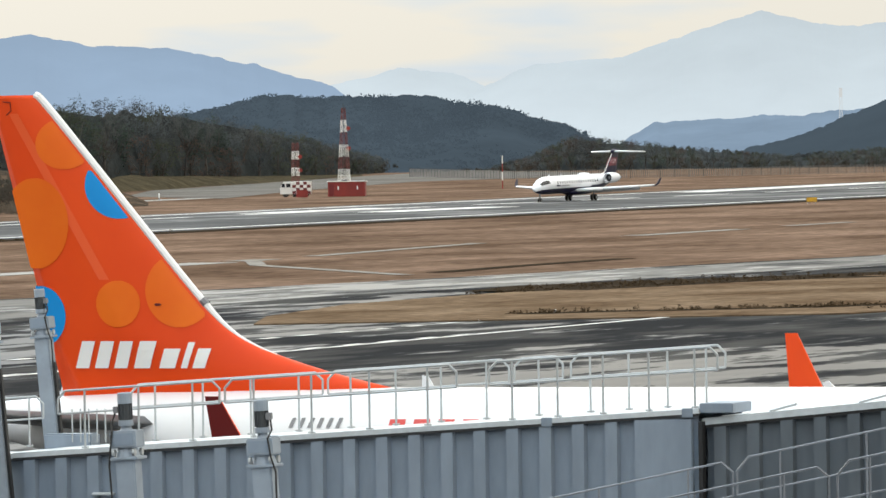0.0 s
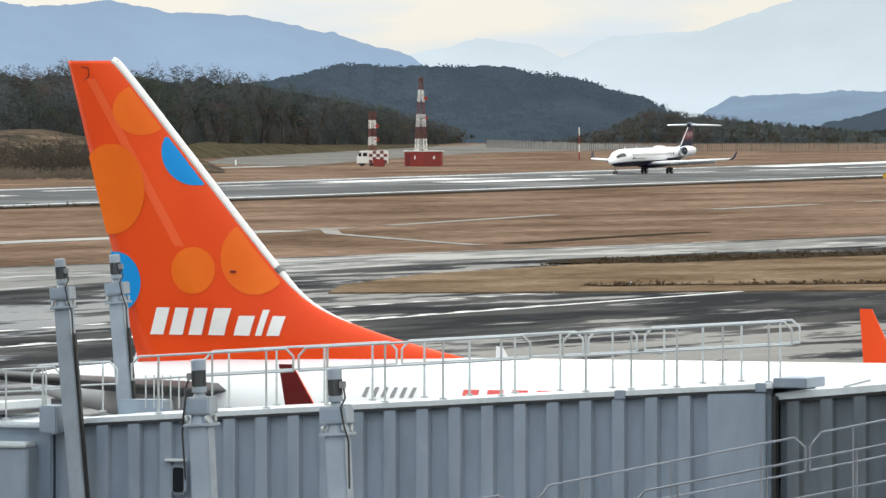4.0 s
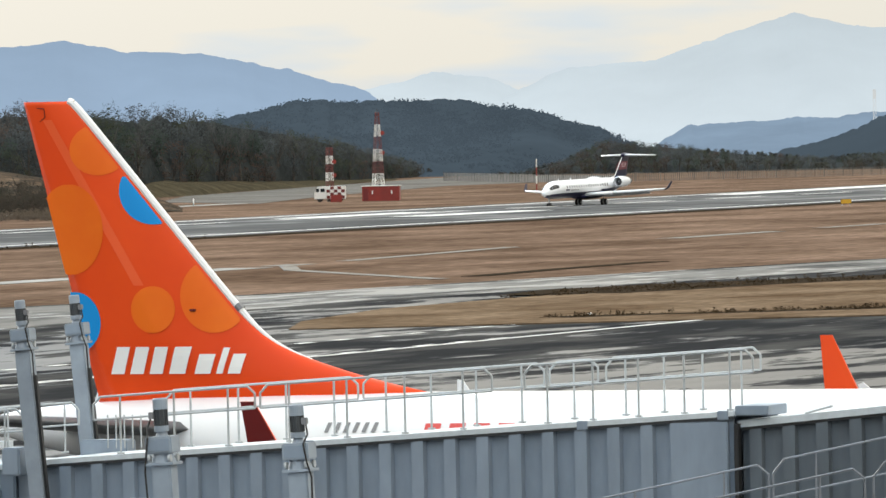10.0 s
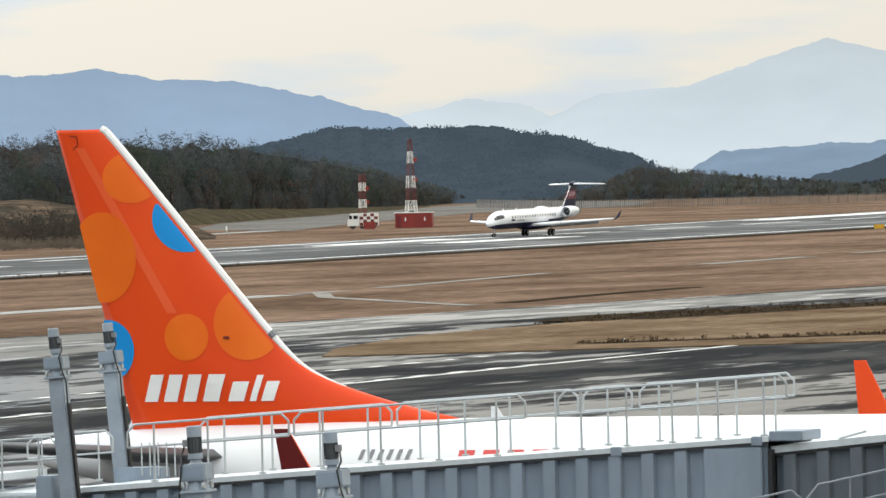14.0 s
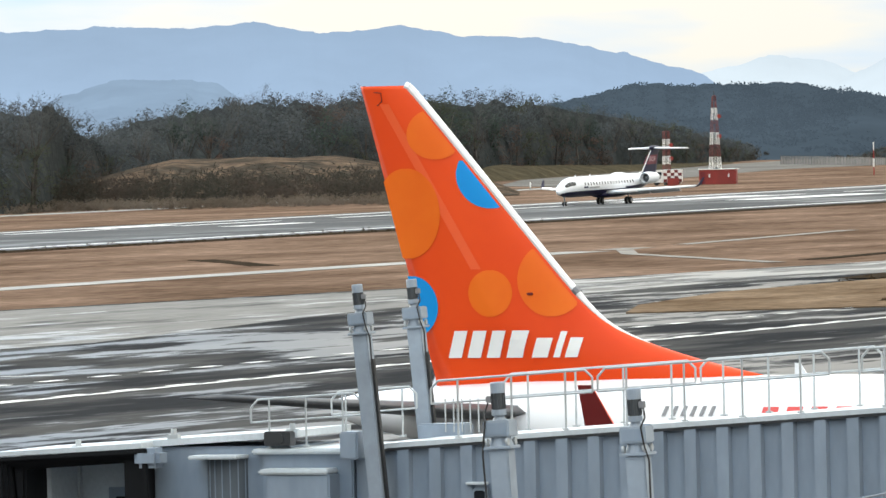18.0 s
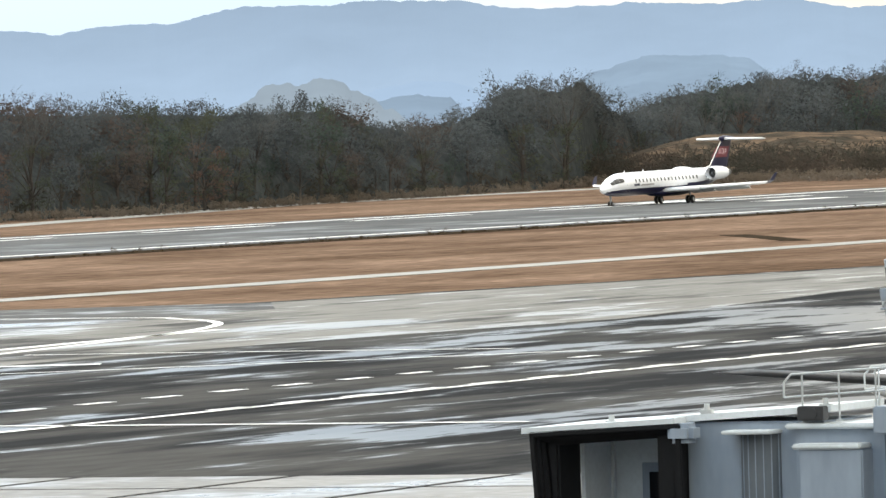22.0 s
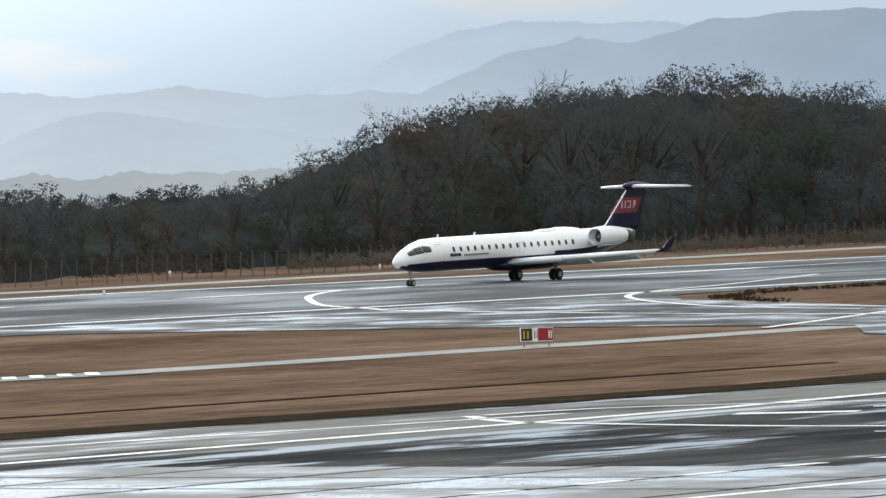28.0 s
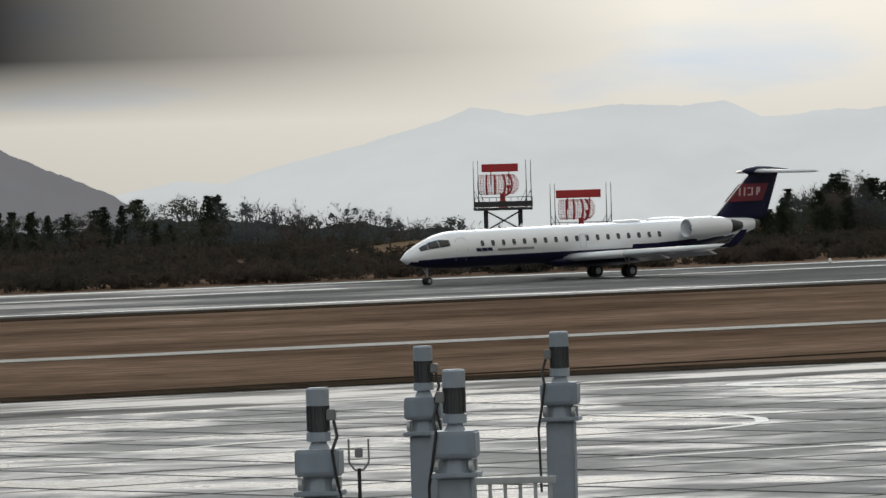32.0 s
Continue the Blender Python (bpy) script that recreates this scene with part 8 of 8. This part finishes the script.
    thicket("tussocks", spots, 0.06, DRYTUFT, 6, "dry dark tussocks along the asphalt edges", "tussocks", 0.3)


OLIVEGRASS = material("olive_grass", (0.080, 0.066, 0.042), 0.95, second=(0.050, 0.044, 0.030), scale=0.12, fine=0.3, fine_scale=0.5)
BANK = material("bank_grass", (0.105, 0.076, 0.055), 0.95, second=(0.042, 0.037, 0.030), scale=0.16, detail=6.0, low=0.42, high=0.58, fine=0.4, fine_scale=0.5)


def brown_bank():
    """The terraced bank of dry grass before the wooded hill."""
    bm = bmesh.new()
    rows = []
    for s, z in ((0, -0.1), (6, 1.6), (16, 3.0), (22, 4.0), (34, 4.4), (42, 5.6), (70, 6.4)):
        row = []
        for i in range(25):
            yaw = 2.0 + 3.3 * i / 24
            edge = min(1.0, i / 9, (24 - i) / 7) ** 0.7
            p = by_yaw(yaw, 1290 + s + 6 * math.sin(i * 0.9), z * edge + 0.3 * noise.noise((i * 0.5, s, 0)))
            row.append(bm.verts.new(p))
        rows.append(row)
    for a, b in zip(rows, rows[1:]):
        for i in range(24):
            bm.faces.new((a[i], a[i + 1], b[i + 1], b[i]))
    bmesh.ops.recalc_face_normals(bm, faces=bm.faces)
    tagged(link_mesh("grass_bank", bm, BANK, smooth=True), "terraced bank of dry brown grass before the woods", "bank", kind="structure")


def olive_rise():
    """A low rise of olive-brown grass between the gravel track and the wooded hill."""
    bm = bmesh.new()
    rows = []
    for s, z in ((0, -0.1), (8, 0.7), (20, 1.5), (34, 2.2), (60, 2.6)):
        rows.append([bm.verts.new(by_yaw(0.55 + 1.95 * i / 20, table(FRONT, 0.55 + 1.95 * i / 20) - 62 + s + 4 * math.sin(i * 1.3), z * min(1.0, i / 16, (20 - i) / 3) + 0.35 * noise.noise((i * 0.6, s * 0.2, 4.0)))) for i in range(21)])
    for a, b in zip(rows, rows[1:]):
        for i in range(20):
            bm.faces.new((a[i], a[i + 1], b[i + 1], b[i]))
    bmesh.ops.recalc_face_normals(bm, faces=bm.faces)
    tagged(link_mesh("grass_rise", bm, OLIVEGRASS, smooth=True), "low rise of olive-brown grass before the woods", "bank", kind="structure")


olive_rise()


def far_hill():
    """The wooded hill behind the runway's end: a rounded ridge covered with crowns."""
    pts = [(-1.4, -0.2), (-1.1, -0.12), (-0.84, 0.0), (-0.27, 0.172), (0.1, 0.215), (0.53, 0.237), (0.9, 0.225), (1.22, 0.246), (1.53, 0.167), (1.9, 0.1), (2.6, 0.0)]
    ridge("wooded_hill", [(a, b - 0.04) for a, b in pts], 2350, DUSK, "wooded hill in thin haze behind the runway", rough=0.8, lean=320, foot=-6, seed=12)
    rng = np.random.RandomState(3)
    vs, fs, base = [], [], 0
    for k in range(2200):
        yaw = rng.uniform(-1.4, 2.5)
        s = rng.uniform(0, 1) ** 0.5
        top = EYE + 2350 * math.tan(radians(table(sorted((a, b - 0.04) for a, b in pts), yaw)))
        z = -6 + (top + 6) * s ** 0.8
        p = by_yaw(yaw, 2350 - 320 * (1 - s) - 3)
        r = rng.uniform(1.5, 3.0)
        v, f = leaf_cloud(rng.randint(1 << 20), [(0, 0, -0.5 * r, r), (r * 0.5, 0, -0.2 * r, r * 0.6)], 18, 0.32, (1, 1, 0.8), 0.45)
        vs.append(v + np.array((p.x, p.y, z)))
        fs.append(f + base)
        base += len(v)
    # the crowns share the hill's painted haze glow
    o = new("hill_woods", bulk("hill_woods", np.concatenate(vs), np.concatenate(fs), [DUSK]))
    tagged(o, "far bare woods on the hill in thin haze", "woodland", kind="stuff")


far_hill()
brown_bank()
woods()
brushwood()


def hazy_wood():
    """The misty wood beyond the rim of the plateau, with single conifers above its canopy, and dark pines before it."""
    # the mist is painted: slope, canopy and conifers emit its grey
    mist = painted_haze("painted_wood_mist", (0.42, 0.42, 0.40), 0.62)
    needles = painted_haze("painted_mist_needles", (0.30, 0.30, 0.29), 0.55)
    line = [(22.0, -1.1), (22.8, -0.86), (24.0, -0.73), (24.3, -0.67), (24.6, -0.67), (25.1, -0.69), (25.5, -0.69), (25.9, -0.67), (26.1, -0.71), (26.3, -0.75), (26.84, -0.77), (27.3, -0.85), (27.8, -1.2)]
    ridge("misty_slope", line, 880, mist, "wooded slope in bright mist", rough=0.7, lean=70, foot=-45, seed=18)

    def crest(yaw, d):
        return EYE + d * math.tan(radians(table(line, yaw)))
    rng = random.Random(21)
    vs, fs, base = [], [], 0
    for k in range(520):
        yaw, s = rng.uniform(22.4, 27.3), rng.random() ** 0.5
        p = by_yaw(yaw, 880 - 70 * (1 - s) - 1)
        r = rng.uniform(0.5, 1.0)
        v, f = leaf_cloud(500 + k, [(0, 0, 0, r), (r * 0.6, 0, r * 0.4, r * 0.7)], 26, 0.16, (1, 1, 0.8), 0.4)
        vs.append(v + np.array((p.x, p.y, -45 + (crest(yaw, 880) + 45) * s ** 0.8)))
        fs.append(f + base)
        base += len(v)
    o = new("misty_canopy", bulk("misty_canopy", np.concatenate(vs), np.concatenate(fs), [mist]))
    tagged(o, "canopy of a misty grey wood on the slope", "woodland", kind="stuff")
    crowns = []
    for s, (blunt, wide) in enumerate(((0.5, 0.30), (0.75, 0.27), (0.9, 0.22))):
        cl = []
        for _ in range(60):
            z, a = rng.uniform(0.12, 0.95), rng.uniform(0, math.tau)
            w = wide * (1 - z) ** blunt * rng.uniform(0.2, 1.0)
            cl.append((w * math.cos(a), w * math.sin(a), z, 0.055 * (1.2 - 0.7 * z)))
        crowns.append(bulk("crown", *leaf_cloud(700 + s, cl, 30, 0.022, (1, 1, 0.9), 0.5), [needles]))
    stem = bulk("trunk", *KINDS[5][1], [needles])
    spots = [(25.84, -0.59, 0.9, 0), (25.67, -0.55, 0.8, 1), (25.44, -0.59, 0.9, 0), (25.37, -0.585, 0.8, 1), (25.26, -0.60, 0.7, 1), (25.04, -0.60, 0.3, 2), (24.69, -0.65, 0.4, 2), (24.87, -0.71, 0.5, 0),
             (24.42, -0.71, 0.7, 0), (24.3, -0.73, 0.6, 2), (26.12, -0.74, 0.9, 0), (25.6, -0.67, 0.8, 0), (24.6, -0.72, 0.7, 1), (23.9, -0.74, 0.7, 0), (23.5, -0.76, 0.6, 1), (26.4, -0.79, 0.7, 0)]
    for yaw, up, w, kind in spots:
        p = by_yaw(yaw, 872)
        foot = crest(yaw, 880) - 3.0
        t = new("tree")
        t.matrix_basis = pose(p.x, p.y, foot, 0, 0, rng.uniform(0, 360))
        tagged(t, "grey conifer standing in bright mist", "tree", "misty conifers")
        h = EYE + 872 * math.tan(radians(up)) - foot
        for me, name in ((stem, "trunk"), (crowns[kind], "crown")):
            o = new(name, me)
            o.parent, o.scale = t, (h * w * 2.1, h * w * 2.1, h)
    for yaw, up in ((25.38, -1.0), (25.32, -0.96), (25.22, -0.905), (25.06, -0.925), (24.99, -1.02), (24.78, -0.94), (24.72, -0.905), (24.51, -0.94), (24.3, -0.98), (25.98, -1.02)):
        p = by_yaw(yaw, 622)
        kind = rng.choice((5, 6, 7))
        t = new("tree")
        t.matrix_basis = pose(p.x, p.y, -0.05 - fall(p.x, p.y), 0, 0, rng.uniform(0, 360))
        tagged(t, "small dark pine at the rim of the airfield", "tree", "rim pines")
        h = EYE + 622 * math.tan(radians(up)) + fall(p.x, p.y)
        for me, name in zip(MESHES[kind], ("trunk", "crown")):
            o = new(name, me)
            o.parent, o.scale = t, (h * 2.2, h * 2.2, h)


hazy_wood()


# ---- the building under the viewing place ----
def terminal_block():
    d = by_yaw(33, 1.0)
    side = Vector((-d.y, d.x, 0))
    bm = bmesh.new()
    low = [bm.verts.new(d * a + side * b) for a, b in ((0.6, -16), (0.6, 14), (-114, 14), (-114, -16))]
    bm.faces.new(low)
    g = bmesh.ops.extrude_face_region(bm, geom=bm.faces[:])
    bmesh.ops.translate(bm, vec=(0, 0, 7.4), verts=[q for q in g["geom"] if isinstance(q, bmesh.types.BMVert)])
    bmesh.ops.recalc_face_normals(bm, faces=bm.faces)
    tagged(link_mesh("terminal_block", bm, CONCRETE), "plain grey terminal block with a flat roof", "building", kind="structure")


terminal_block()


# ---- concrete slabs of the stands, last of all ----
JOINT = material("damp_joint", (0.035, 0.035, 0.036), 0.9, fine=0.2)


def slabs():
    apron = bpy.data.objects["apron"]
    me = bpy.data.meshes.new("slab")
    bm = bmesh.new()
    box(bm, (0, 0, 0), (7.5, 7.5, 0.03))
    bm.to_mesh(me)
    bm.free()
    me.materials.append(SLAB)
    rng = random.Random(2)
    sheet("joint_bed", [(82, 104), (218, 104), (218, 208), (82, 208)], 0.046, JOINT, "dark damp joints between concrete slabs", "joints")
    sheet("joint_bed_end", [(218, 104), (250, 104), (250, 192), (218, 192)], 0.046, JOINT, "dark damp joints between concrete slabs", "joints")
    for i in range(21):
        for j in range(13 if i < 17 else 11):
            p = at(86 + 8 * i, 108 + 8 * j, 0.047 + rng.uniform(0, 0.006))
            o = new("slab", me)
            o.parent = apron
            o.matrix_basis = pose(p.x, p.y, p.z, 0, 0, 90 - 18.49)


slabs()


# ---- what moves ----
RUN = [(0.0, 1202.4), (6.0, 1201.0), (9.0, 1194.8), (13.0, 1164.0), (17.0, 1083.0), (21.0, 937.0), (23.0, 841.6), (25.0, 732.9), (25.5, 704.0), (27.5, 581.6),
       (28.0, 549.3), (28.5, 518.5), (29.0, 487.0), (29.5, 459.1), (29.8, 441.8), (30.2, 414.1), (30.5, 394.7), (31.0, 369.2), (31.5, 338.5), (32.0, 307.7)]
DRIFT = [(28.5, 387.0), (29.0, 388.5), (29.5, 393.0), (29.8, 395.0), (31.0, 396.5), (32.0, 397.0)]


def motions():
    walk(jet, [(t, runway_pose(u, table(DRIFT, t), 0.05, 180 - table([(13, 4.5), (25, 3.0), (29, 2.8)], t))) for t, u in RUN])
    for dish, turn in DISHES:
        walk(dish, [(0.5 * i, pose(0, 0, dish.location.z, 0, 0, turn + 45.0 * i)) for i in range(65)])


motions()
